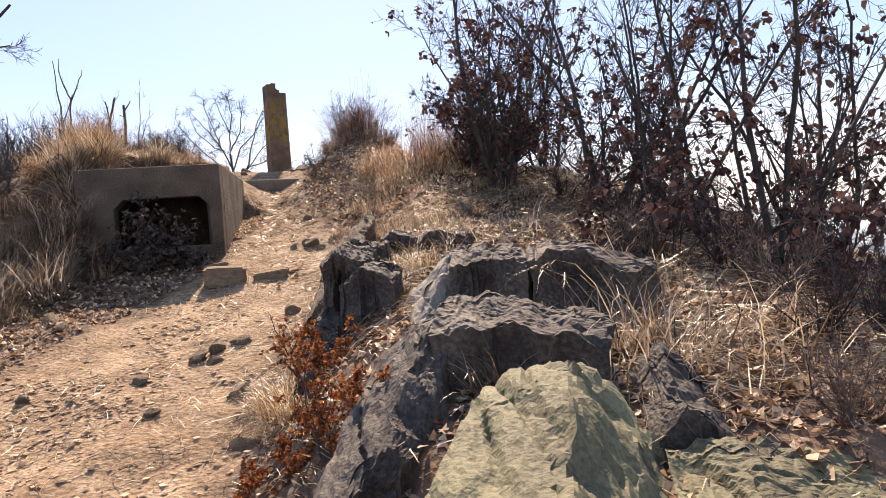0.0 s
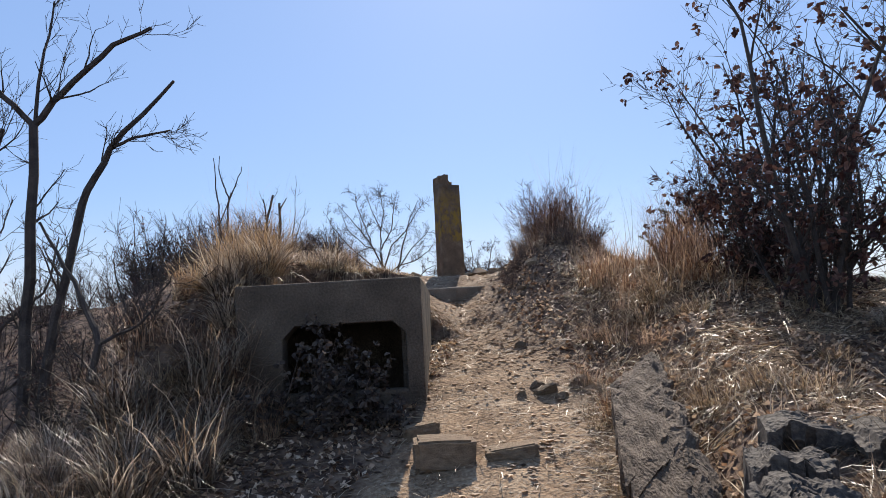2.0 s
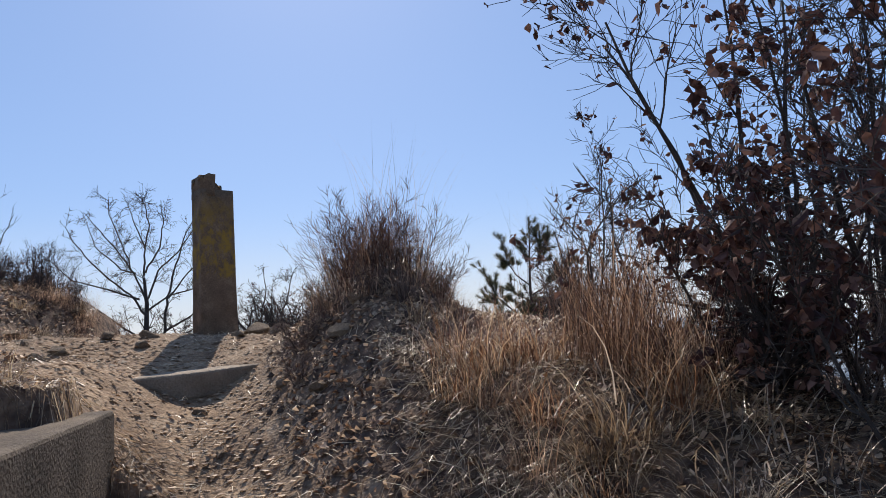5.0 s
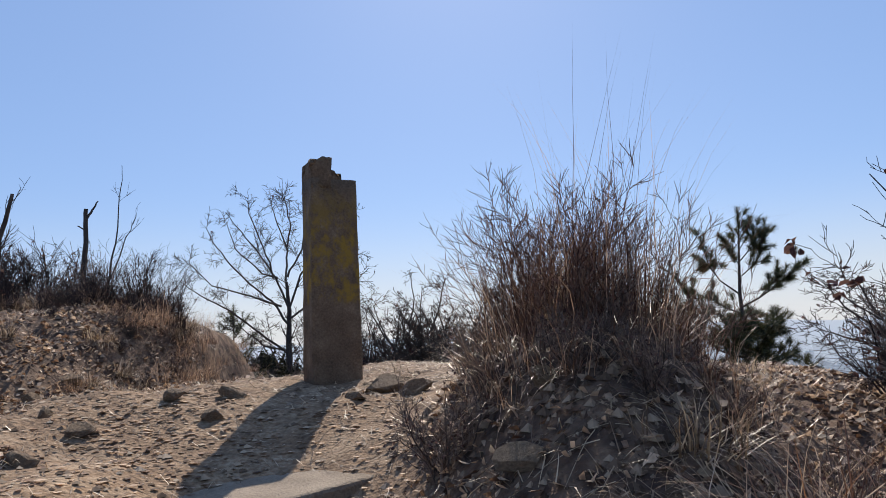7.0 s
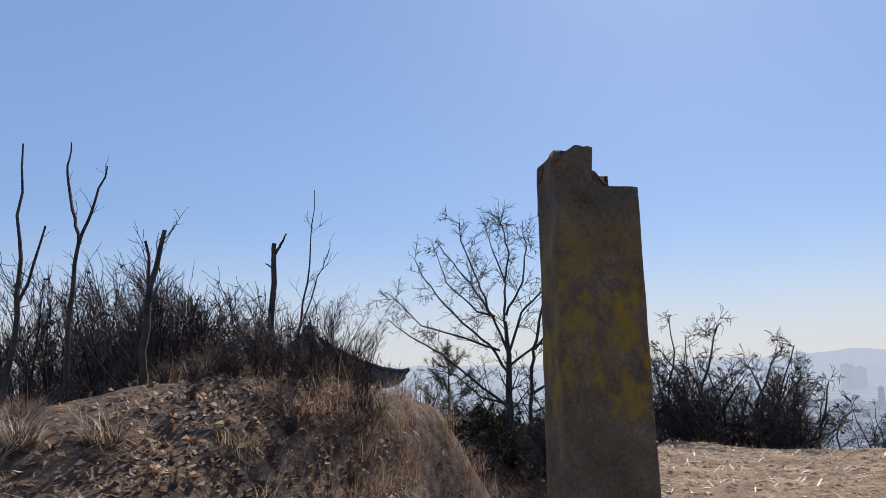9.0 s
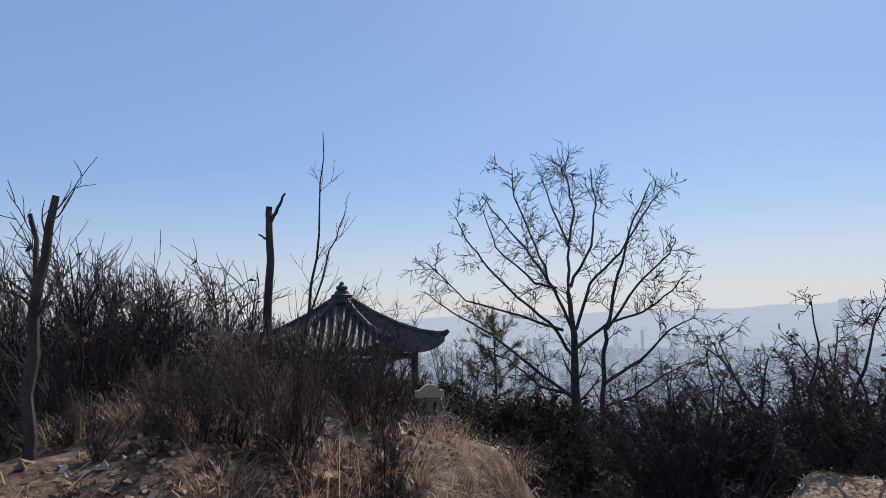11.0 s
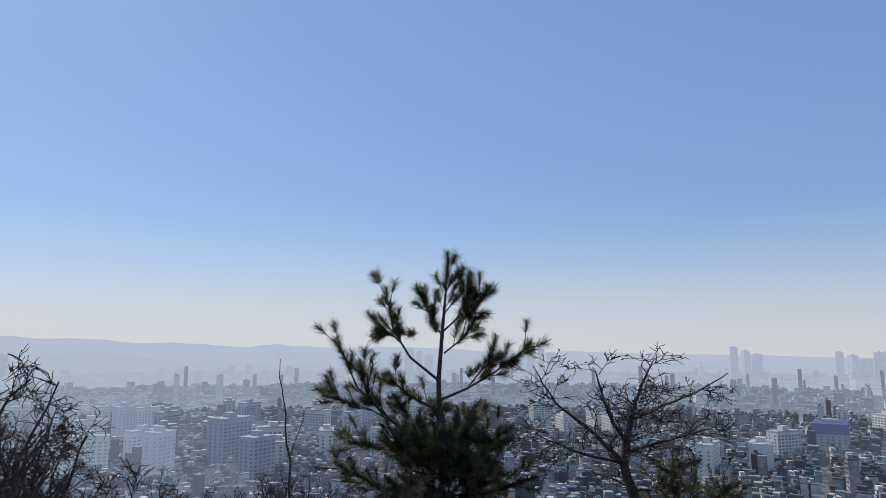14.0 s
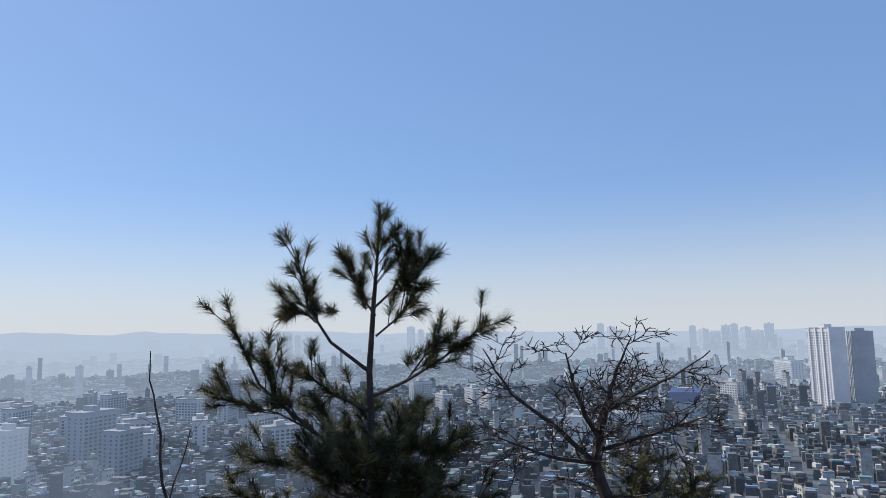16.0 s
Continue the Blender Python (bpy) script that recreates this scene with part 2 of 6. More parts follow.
STEEL = material("dull_grey_steel", [(0.3, (0.13, 0.13, 0.125)), (0.7, (0.24, 0.235, 0.22))], 12.0, 0.45, metal=0.4)
BEIGE = material("beige_panel", [(0.3, (0.40, 0.32, 0.22)), (0.7, (0.54, 0.44, 0.31))], 6.0, 0.6)
BLACK = material("black_rubber", [(0.3, (0.012, 0.012, 0.013)), (0.7, (0.03, 0.03, 0.032))], 10.0, 0.7)
WOOD = material("bench_wood", [(0.3, (0.16, 0.105, 0.06)), (0.7, (0.33, 0.23, 0.14))], 8.0, 0.7, stretch=(1, 8, 1))


# ---- mesh tools ----
class Shape:
    """Collects points and faces, then becomes one mesh."""
    def __init__(self):
        self.v, self.f, self.m = [], [], []

    def add(self, verts, faces, mat=0):
        o = len(self.v)
        self.v.extend(verts)
        self.f.extend(tuple(i + o for i in f) for f in faces)
        self.m.extend([mat] * len(faces))

    def tube(self, pts, radii, sides=5, mat=0, cap=True):
        pts = [Vector(p) for p in pts]
        n = len(pts)
        verts, faces = [], []
        up = Vector((0.13, 0.31, 0.94))
        for i, p in enumerate(pts):
            d = (pts[min(i + 1, n - 1)] - pts[max(i - 1, 0)])
            d = d.normalized() if d.length > 1e-7 else Vector((0, 0, 1))
            a = d.cross(up)
            a = a.normalized() if a.length > 1e-3 else Vector((1, 0, 0))
            b = d.cross(a)
            for k in range(sides):
                w = 2 * math.pi * k / sides
                verts.append(tuple(p + (a * math.cos(w) + b * math.sin(w)) * radii[i]))
        for i in range(n - 1):
            for k in range(sides):
                faces.append((i * sides + k, i * sides + (k + 1) % sides, (i + 1) * sides + (k + 1) % sides, (i + 1) * sides + k))
        if cap:
            faces.append(tuple(range(sides - 1, -1, -1)))
            faces.append(tuple((n - 1) * sides + k for k in range(sides)))
        self.add(verts, faces, mat)

    def box(self, x0, x1, y0, y1, z0, z1, mat=0, m=None):
        vs = [Vector((x, y, z)) for z in (z0, z1) for y in (y0, y1) for x in (x0, x1)]
        if m is not None:
            vs = [m @ v for v in vs]
        self.add([tuple(v) for v in vs], [(0, 2, 3, 1), (4, 5, 7, 6), (0, 1, 5, 4), (2, 6, 7, 3), (0, 4, 6, 2), (1, 3, 7, 5)], mat)

    def mesh(self, name, mats, smooth=False):
        me = bpy.data.meshes.new(name)
        me.from_pydata([tuple(v) for v in self.v], [], self.f)
        for m in mats if isinstance(mats, (list, tuple)) else [mats]:
            me.materials.append(m)
        if any(self.m):
            me.polygons.foreach_set("material_index", self.m)
        if smooth:
            me.polygons.foreach_set("use_smooth", [True] * len(me.polygons))
        me.update()
        return me


def part(name, shape, mats, parent=None, label="", smooth=False):
    me = shape if isinstance(shape, bpy.types.Mesh) else shape.mesh(name, mats, smooth)
    ob = new(name, me)
    if parent is not None:
        ob.parent = parent
    return tagged(ob, label)


def thing(name, place, label, category, group="", kind=""):
    ob = new(name)
    ob.empty_display_size = 0.2
    ob.matrix_basis = place
    return tagged(ob, label, category, group, kind)


# ---- the lie of the land ----
TABLE = np.random.RandomState(7).rand(256, 256)


def value_noise(x, y):
    x, y = np.asarray(x, float), np.asarray(y, float)
    xi, yi = np.floor(x).astype(int), np.floor(y).astype(int)
    fx, fy = x - xi, y - yi
    fx, fy = fx * fx * (3 - 2 * fx), fy * fy * (3 - 2 * fy)
    a, b = TABLE[xi % 256, yi % 256], TABLE[(xi + 1) % 256, yi % 256]
    c, d = TABLE[xi % 256, (yi + 1) % 256], TABLE[(xi + 1) % 256, (yi + 1) % 256]
    return (a + (b - a) * fx) * (1 - fy) + (c + (d - c) * fx) * fy - 0.5


def step(a, b, v):
    t = np.clip((v - a) / (b - a), 0, 1)
    return t * t * (3 - 2 * t)


def bump_at(x, y, cx, cy, sx, sy):
    return np.exp(-((x - cx) / sx) ** 2 / 2 - ((y - cy) / sy) ** 2 / 2)


PROFILE_Y = [-60, -8, -1.3, 3, 5.5, 6.8, 8.7, 10.2, 10.75, 11.2, 12.2, 13.4, 17, 19.5, 22, 24, 34, 60, 140, 400]
PROFILE_Z = [-14, -1.9, -0.12, 0.63, 1.1, 1.48, 1.92, 2.27, 2.38, 2.62, 2.92, 3.0, 2.95, 2.85, 2.0, 1.0, -2.0, -14, -45, -96]
PATH_Y = [-8, -4, -1.3, 0.4, 2, 5.5, 8.7, 10.2, 12, 20]
PATH_X = [1.6, 0.9, -0.1, -1.1, -1.6, -1.5, -1.6, -2.1, -3.0, -2.6]
BUNKER = (-2.22, 6.77)
FRONT = np.array((-0.989, -0.150))     # along the bunker's face, away from the path
DEPTH = np.array((-0.150, 0.989))      # into the hill


def path_x(y):
    return np.interp(y, PATH_Y, PATH_X)


def height(x, y, rough=True):
    x, y = np.asarray(x, float), np.asarray(y, float)
    z = sum(np.interp(y + o, PROFILE_Y, PROFILE_Z) for o in (-0.25, 0, 0.25)) / 3
    d = x - path_x(y)
    low = 1 - step(7.5, 11, y)
    # rocky bank and the slope falling away beside the path
    z = z + 0.50 * step(0.75, 1.7, d) * step(-1.5, 0.5, y) * (1 - step(8, 10, y))
    z = z - np.clip(0.30 * np.clip(x - 2.0, 0, None) ** 1.08, 0, 60) * (1 - step(10, 14, y)) - 0.30 * np.clip(x - 0.5, 0, 200) * step(10, 14, y)
    z = z - 0.24 * np.clip(-x - 4.2, 0, 150) * (1 - step(7, 10, y)) - (0.02 + 0.16 * (1 - step(14.5, 17, y))) * np.clip(-x - 8, 0, 40) - 0.02 * np.clip(-x - 48, 0, 300)
    # mounds
    z = z + 0.86 * bump_at(x, y, -1.02, 11.0, 0.52, 1.15) + 0.35 * bump_at(x, y, -0.2, 9.0, 0.6, 0.8)
    z = z + 0.84 * bump_at(x, y, -6.3, 14.9, 1.35, 1.9) * (1 - step(-5.35, -4.75, x)) + 0.15 * bump_at(x, y, -4.2, 11.6, 0.9, 1.2)
    z = z + 3.6 * bump_at(x, y, -20, 36, 9, 9)
    # hollow between the crest and the trodden top
    knoll = (1 - step(-5.4, -4.8, x)) * (1 - step(16.6, 18.6, y))
    z = z - 1.0 * step(14.2, 16.2, y) * (1 - step(19.5, 22.5, y)) * (1 - step(-4.15, -3.4, x)) * step(-9.5, -7.5, x + 0.3 * (y - 15)) * (1 - knoll)
    # terrace over and behind the bunker
    s = (x - BUNKER[0]) * FRONT[0] + (y - BUNKER[1]) * FRONT[1]
    q = (x - BUNKER[0]) * DEPTH[0] + (y - BUNKER[1]) * DEPTH[1]
    side = np.where(q < 2.15, step(0.03, 0.17, s), step(-0.5, 0.7, s))
    near = np.where(s < 1.48, step(1.58, 1.72, q), step(-0.75 - 0.3 * np.clip(s - 1.48, 0, 2), 0.8, q))
    terrace = np.interp(y, [6.5, 7.6, 9, 10.8, 12], [2.5, 2.64, 2.72, 2.88, 3.0]) + 0.25 * bump_at(x, y, -4.4, 8.3, 0.7, 0.9)
    t = side * near * (1 - step(10.5, 12.2, y)) * (1 - step(2.0, 3.6, s))
    z = z + np.clip(terrace - z, 0, None) * t
    # floor of the bunker's chamber
    inside = step(0.02, 0.16, s) * (1 - step(1.42, 1.56, s)) * step(0.02, 0.16, q) * (1 - step(1.5, 1.6, q))
    z = z * (1 - inside) + 1.42 * inside
    r = np.hypot(x + 4, y - 16)
    z = np.where(r > 40, np.maximum(z, -97), z)
    z = z + (-97 - z) * step(120, 340, r)
    if rough:
        f = 1 - step(25, 60, r)
        z = z + f * (0.16 * value_noise(x * 0.9, y * 0.9) + 0.07 * value_noise(x * 2.7 + 9, y * 2.7) + 0.035 * value_noise(x * 7 + 3, y * 7 + 5) + 0.02 * value_noise(x * 17, y * 17 + 40)) * (1 - inside) * (0.55 + 0.45 * step(0.8, 1.6, np.abs(d)))
    return z


def worn(x, y):
    d = np.abs(x - path_x(y) + 0.25 * step(-2, 1, y) * (1 - step(4, 6, y)))
    w = np.interp(y, [-4, 1, 4, 6, 8.5, 10, 11.5, 14], [0.9, 1.15, 1.0, 0.75, 0.55, 0.7, 1.7, 2.2])
    a = 1 - step(w * 0.65, w * 1.35, d)
    plateau = step(10.2, 11.5, y) * (1 - step(19.2, 20, y)) * step(-0.3, 0.3, x - np.interp(y, [11, 12.5, 14, 19], [-4.9, -4.6, -4.1, -3.6])) * (1 - step(-0.8, 0.6, x))
    terrace = 0.8 * step(-4.2, -3.4, x) * (1 - step(-2.4, -2.2, x)) * step(8.4, 9.6, y) * (1 - step(11, 12, y))
    return np.clip(np.maximum(np.maximum(a * (1 - step(12, 14, y)) * (1 - 0.3 * step(9.5, 11.5, y)), plateau * 0.66), terrace) * (1 - np.clip(1.7 * bump_at(x, y, -0.95, 10.6, 0.58, 1.7), 0, 1)), 0, 1)


def g(x, y):
    return float(height(x, y))


def spread(lo, hi, fine, reach, growth=1.14):
    mid = list(np.arange(lo, hi, fine))
    out, a, st = [], lo, fine
    while a > -reach:
        st *= growth
        a -= st
        out.insert(0, a)
    tail, a, st = [], mid[-1], fine
    while a < reach:
        st *= growth
        a += st
        tail.append(a)
    return np.array(out + mid + tail)


def build_ground():
    xs, ys = spread(-7.5, 4.0, 0.07, 4900), spread(-3.5, 20.5, 0.07, 4900)
    X, Y = np.meshgrid(xs, ys)
    Z = height(X, Y)
    W = worn(X, Y)
    nx, ny = len(xs), len(ys)
    me = bpy.data.meshes.new("ground")
    co = np.stack([X, Y, Z], -1).reshape(-1, 3)
    i = np.arange(nx * ny).reshape(ny, nx)
    q = np.stack([i[:-1, :-1], i[:-1, 1:], i[1:, 1:], i[1:, :-1]], -1).reshape(-1, 4)
    me.vertices.add(len(co))
    me.vertices.foreach_set("co", co.ravel())
    me.loops.add(q.size)
    me.loops.foreach_set("vertex_index", q.ravel())
    me.polygons.add(len(q))
    me.polygons.foreach_set("loop_start", np.arange(0, q.size, 4))
    me.polygons.foreach_set("loop_total", np.full(len(q), 4))
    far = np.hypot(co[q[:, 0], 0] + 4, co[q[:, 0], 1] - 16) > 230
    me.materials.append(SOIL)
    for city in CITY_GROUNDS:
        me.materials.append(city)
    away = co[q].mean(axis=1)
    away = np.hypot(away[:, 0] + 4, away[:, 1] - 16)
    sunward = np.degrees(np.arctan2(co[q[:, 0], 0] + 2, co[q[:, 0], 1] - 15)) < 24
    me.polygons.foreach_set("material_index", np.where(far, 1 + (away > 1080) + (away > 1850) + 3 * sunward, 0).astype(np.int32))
    me.polygons.foreach_set("use_smooth", np.ones(len(q), bool))
    at = me.attributes.new("worn", "FLOAT", "POINT")
    at.data.foreach_set("value", W.ravel())
    me.update(calc_edges=True)
    tagged(new("ground", me), "dry trodden soil and leaf mould of a hilltop", "ground", kind="structure")


build_ground()


# ---- concrete bunker ----
def extrude_outline(outer, inner, y0, y1, shape):
    """A wall in the plane x z with one hole, from y0 to y1; both outlines run the same way round and have as many points."""
    n = len(outer)
    vs = [(x, y, z) for y in (y0, y1) for x, z in outer] + [(x, y, z) for y in (y0, y1) for x, z in inner]
    fs = []
    for k in range(n):
        j = (k + 1) % n
        fs += [(k, j, 2 * n + j, 2 * n + k), (n + j, n + k, 3 * n + k, 3 * n + j), (j, k, n + k, n + j), (2 * n + k, 2 * n + j, 3 * n + j, 3 * n + k)]
    shape.add(vs, fs)


def soften(ob, width=0.02, segments=2):
    b = ob.modifiers.new("worn_edges", "BEVEL")
    b.width, b.segments, b.limit_method, b.angle_limit = width, segments, "ANGLE", radians(40)
    return ob


def build_bunker():
    """Local x runs from the path along the face, y into the hill."""
    m = Matrix(((FRONT[0], DEPTH[0], 0, BUNKER[0]), (FRONT[1], DEPTH[1], 0, BUNKER[1]), (0, 0, 1, 1.0), (0, 0, 0, 1)))
    # keep the frame right-handed: mirror along x in the meshes
    m = m @ Matrix.Diagonal((-1, 1, 1, 1))
    root = thing("concrete_bunker", m, "weathered grey concrete bunker half buried in the bank", "bunker")
    top, w = 1.52, 1.60
    ox0, ox1, oz0, oz1, c = 0.145, 1.20, 0.58, 1.15, 0.11
    outer = [(0, 0), (-w, 0), (-w, top / 2), (-w, top), (-w / 2, top), (0, top), (0, top * 0.8), (0, top / 3)]
    inner = [(-ox0, oz0), (-ox1, oz0), (-ox1, oz1 - c), (-ox1 + c, oz1), (-0.7, oz1), (-ox0 - c, oz1), (-ox0, oz1 - c), (-ox0, 0.75)]
    front = Shape()
    extrude_outline(outer, inner, 0, 0.2, front)
    soften(part("front_wall", front, CONCRETE, root, "grey concrete front wall with a chamfered firing slit"), 0.018)
    side = Shape()
    side.box(-0.2, 0, 0.203, 2.28, 0.0, top + 0.01)
    soften(part("side_wall", side, CONCRETE, root, "rough concrete side wall along the path"), 0.02)
    roof = Shape()
    roof.box(-w, -0.203, 0.203, 1.75, top - 0.2, top)
    soften(part("roof_slab", roof, CONCRETE, root), 0.015)
    back = Shape()
    back.box(-1.425, -0.203, 1.5, 1.58, 0.2, top - 0.203)
    part("back_wall", back, CONCRETE, root)
    far = Shape()
    far.box(-1.595, -1.43, 0.203, 1.7, 0.2, top - 0.203)
    part("far_wall", far, CONCRETE, root)


build_bunker()


# ---- pillar ----
def build_pillar():
    w, d, h = 0.43, 0.34, 1.98
    root = thing("concrete_pillar", pose(-2.95, 13.37, 2.97, 0, 0, 32), "broken concrete pillar with flaking yellow paint", "pillar")
    bm = bmesh.new()
    shaft = bmesh.ops.create_cube(bm, size=1)["verts"]
    for v in shaft:
        k = 1.0 if v.co.z < 0 else 0.93
        v.co = Vector((v.co.x * w * k, v.co.y * d * k, -0.25 if v.co.z < 0 else h - 0.22))
    bmesh.ops.subdivide_edges(bm, edges=bm.edges[:], cuts=14, use_grid_fill=True)
    for v in bm.verts:
        n = noise.noise(v.co * 5) * 0.010 + noise.noise(v.co * 17) * 0.007
        edge = (abs(v.co.x) > w * 0.45) and (abs(v.co.y) > d * 0.45)
        s = 1 - (0.02 + 0.03 * abs(noise.noise(v.co * 9)) if edge else 0)
        v.co.x, v.co.y = v.co.x * s + n, v.co.y * s + n
    me = bpy.data.meshes.new("shaft")
    bm.to_mesh(me)
    bm.free()
    me.materials.append(PILLAR)
    me.polygons.foreach_set("use_smooth", [True] * len(me.polygons))
    part("shaft", me, None, root)
    # the taller stump of the broken top, and rubble beside it
    for name, x0, x1, y0, y1, z0, z1 in (("broken_top", -0.196, -0.018, -0.155, 0.155, h - 0.30, h - 0.025), ("broken_core", -0.014, 0.11, -0.02, 0.12, h - 0.25, h - 0.10)):
        bm = bmesh.new()
        for v in bmesh.ops.create_cube(bm, size=1)["verts"]:
            v.co = Vector(((x0 + x1) / 2 + v.co.x * (x1 - x0), (y0 + y1) / 2 + v.co.y * (y1 - y0), (z0 + z1) / 2 + v.co.z * (z1 - z0)))
        bmesh.ops.subdivide_edges(bm, edges=bm.edges[:], cuts=8, use_grid_fill=True)
        for v in bm.verts:
            n = noise.noise(v.co * 11) * 0.014
            v.co += Vector((n, n, 0))
            if v.co.z > z1 - 0.03:
                if name == "broken_top":
                    v.co.z -= 0.09 * float(step(-0.09, -0.2, v.co.x)) + 0.10 * float(step(-0.02, 0.16, v.co.y)) * 0.3
                else:
                    v.co.z -= 0.07 * float(step(0.02, 0.11, v.co.x))
                v.co.z += 0.02 * noise.noise(v.co * 25)
        me = bpy.data.meshes.new(name)
        bm.to_mesh(me)
        bm.free()
        me.materials.append(PILLAR)
        me.polygons.foreach_set("use_smooth", [True] * len(me.polygons))
        part(name, me, None, root)


build_pillar()


# ---- rocks and stones ----
def rock_mesh(name, seed, mat, cuts=9, sub=4, rough=0.05):
    """A block with broken faces: a ball cut by planes, then roughened."""
    rnd = random.Random(seed)
    bm = bmesh.new()
    bmesh.ops.create_icosphere(bm, subdivisions=sub, radius=1.0)
    planes = []
    for _ in range(cuts):
        n = Vector((rnd.gauss(0, 1), rnd.gauss(0, 1), rnd.gauss(0, 0.8))).normalized()
        planes.append((n, rnd.uniform(0.45, 0.8)))
    off = Vector((seed * 3.1, seed * 1.7, 0))
    for v in bm.verts:
        p = v.co.copy() * 1.25
        for n, k in planes:
            e = p.dot(n) - k
            if e > 0:
                p -= n * e
        s = 1 + rough * noise.noise(p * 2.3 + off) + rough * 0.6 * noise.noise(p * 6 + off) + rough * 0.35 * noise.noise(p * 14 + off)
        lay = rough * 0.5 * (noise.noise(Vector((p.x * 0.6, p.y * 0.6, p.z * 9)) + off))
        v.co = p * (s + lay)
    me = bpy.data.meshes.new(name)
    bm.to_mesh(me)
    bm.free()
    me.materials.append(mat)
    return me


def place_rock(name, seed, at, size, turn, mat, label, sub=4, group="", cuts=9):
    ob = new(name, rock_mesh(name, seed, mat, cuts, sub))
    ob.matrix_basis = Matrix.LocRotScale(at, Euler([radians(a) for a in turn]), size)
    return tagged(ob, label, "rock", group)


def dipping_rock(seed, near, far, mat, label, deep=0.55):
    """A layered block: near and far give its foot, ridge and ledge; the flat faces run between them, the broken sides drop into the bank."""
    off = Vector((seed * 2.7, seed * 5.1, seed * 1.3))
    nu, nv = 40, 44
    rows = []

    def stepped(p, f, k):
        return math.floor(noise.noise(p * f + off) * k) / k

    def surface(u, v):
        a, b = (0, v * 2) if v < 0.5 else (1, v * 2 - 1)
        p = Vector(near[a]).lerp(Vector(near[a + 1]), b)
        q = Vector(far[a]).lerp(Vector(far[a + 1]), b)
        return p.lerp(q, u)

    size = (Vector(near[1]) - Vector(far[1])).length
    for i in range(nu + 1):
        row = []
        for j in range(nv + 1):
            u, v = i / nu, j / nv
            p = surface(u, v)
            rim_u = min(u, 1 - u) < 0.2
            rim_v = v > 0.40
            p += Vector((0, 1, 0)) * (0.07 * stepped(p, 5.2, 3) * (1 if rim_u else 0.0))
            p += Vector((1, 0, 0.25)) * (0.05 * stepped(p + off, 6.0, 3) * (1 if rim_v else 0.0))
            flake = 0.018 * stepped(Vector((p.x * 5.5, p.y * 2.0, p.z * 5.5)) + off, 3.0, 4) + 0.030 * stepped(Vector((p.x * 2.6, p.y * 1.1, p.z * 2.6)), 3.0, 5) + 0.03 * stepped(p * 1.7, 3.4, 3) * (1.0 if v > 0.45 else 0.15)
            groove = -0.022 * max(0.0, 1 - abs(noise.noise(Vector((p.x * 5 + p.z * 5, p.y * 1.4, 0)) + off)) * 9)
            p.z += flake + groove + 0.008 * noise.noise(p * 9 + off) + 0.004 * noise.noise(p * 30 + off)
            row.append(p)
        rows.append(row)
    vs = [tuple(p) for r in rows for p in r]
    m = nv + 1
    fs = [(i * m + j, i * m + j + 1, (i + 1) * m + j + 1, (i + 1) * m + j) for i in range(nu) for j in range(nv)]
    # the broken sides: rings going down from the rim
    rim = [(0, j) for j in range(m)] + [(i, nv) for i in range(1, nu + 1)] + [(nu, j) for j in range(nv - 1, -1, -1)] + [(i, 0) for i in range(nu - 1, 0, -1)]
    mid = sum((p for r in rows for p in r), Vector()) / (m * (nu + 1))
    prev = [i * m + j for i, j in rim]
    k = len(rim)
    for d in range(1, 9):
        t = d / 8
        ring = []
        for i, j in rim:
            p = rows[i][j].copy()
            out = Vector((p.x - mid.x, p.y - mid.y, 0)).normalized()
            q = Vector((p.x, p.y, p.z - deep * t)) + out * (0.05 * t)
            q += out * ((0.10 * stepped(Vector((q.x, q.y, q.z * 0.5)), 2.2, 2) + 0.03 * stepped(q + off, 6.0, 2)) * min(1, t * 4) + 0.004 * noise.noise(q * 14 + off))
            q.z += 0.02 * noise.noise(q * 4 + off) * (1 if t < 1 else 0)
            ring.append(len(vs))
            vs.append(tuple(q))
        fs += [(prev[a], ring[a], ring[(a + 1) % k], prev[(a + 1) % k]) for a in range(k)]
        prev = ring
    fs.append(tuple(prev))
    c = Vector((mid.x, mid.y, mid.z - deep))
    s = Shape()
    s.add([tuple(Vector(v) - c) for v in vs], [f[::-1] for f in fs])
    ob = new("rock", s.mesh("rock", mat))
    ob.matrix_basis = pose(*c)
    return tagged(ob, label, "rock", "rocks of the outcrop")


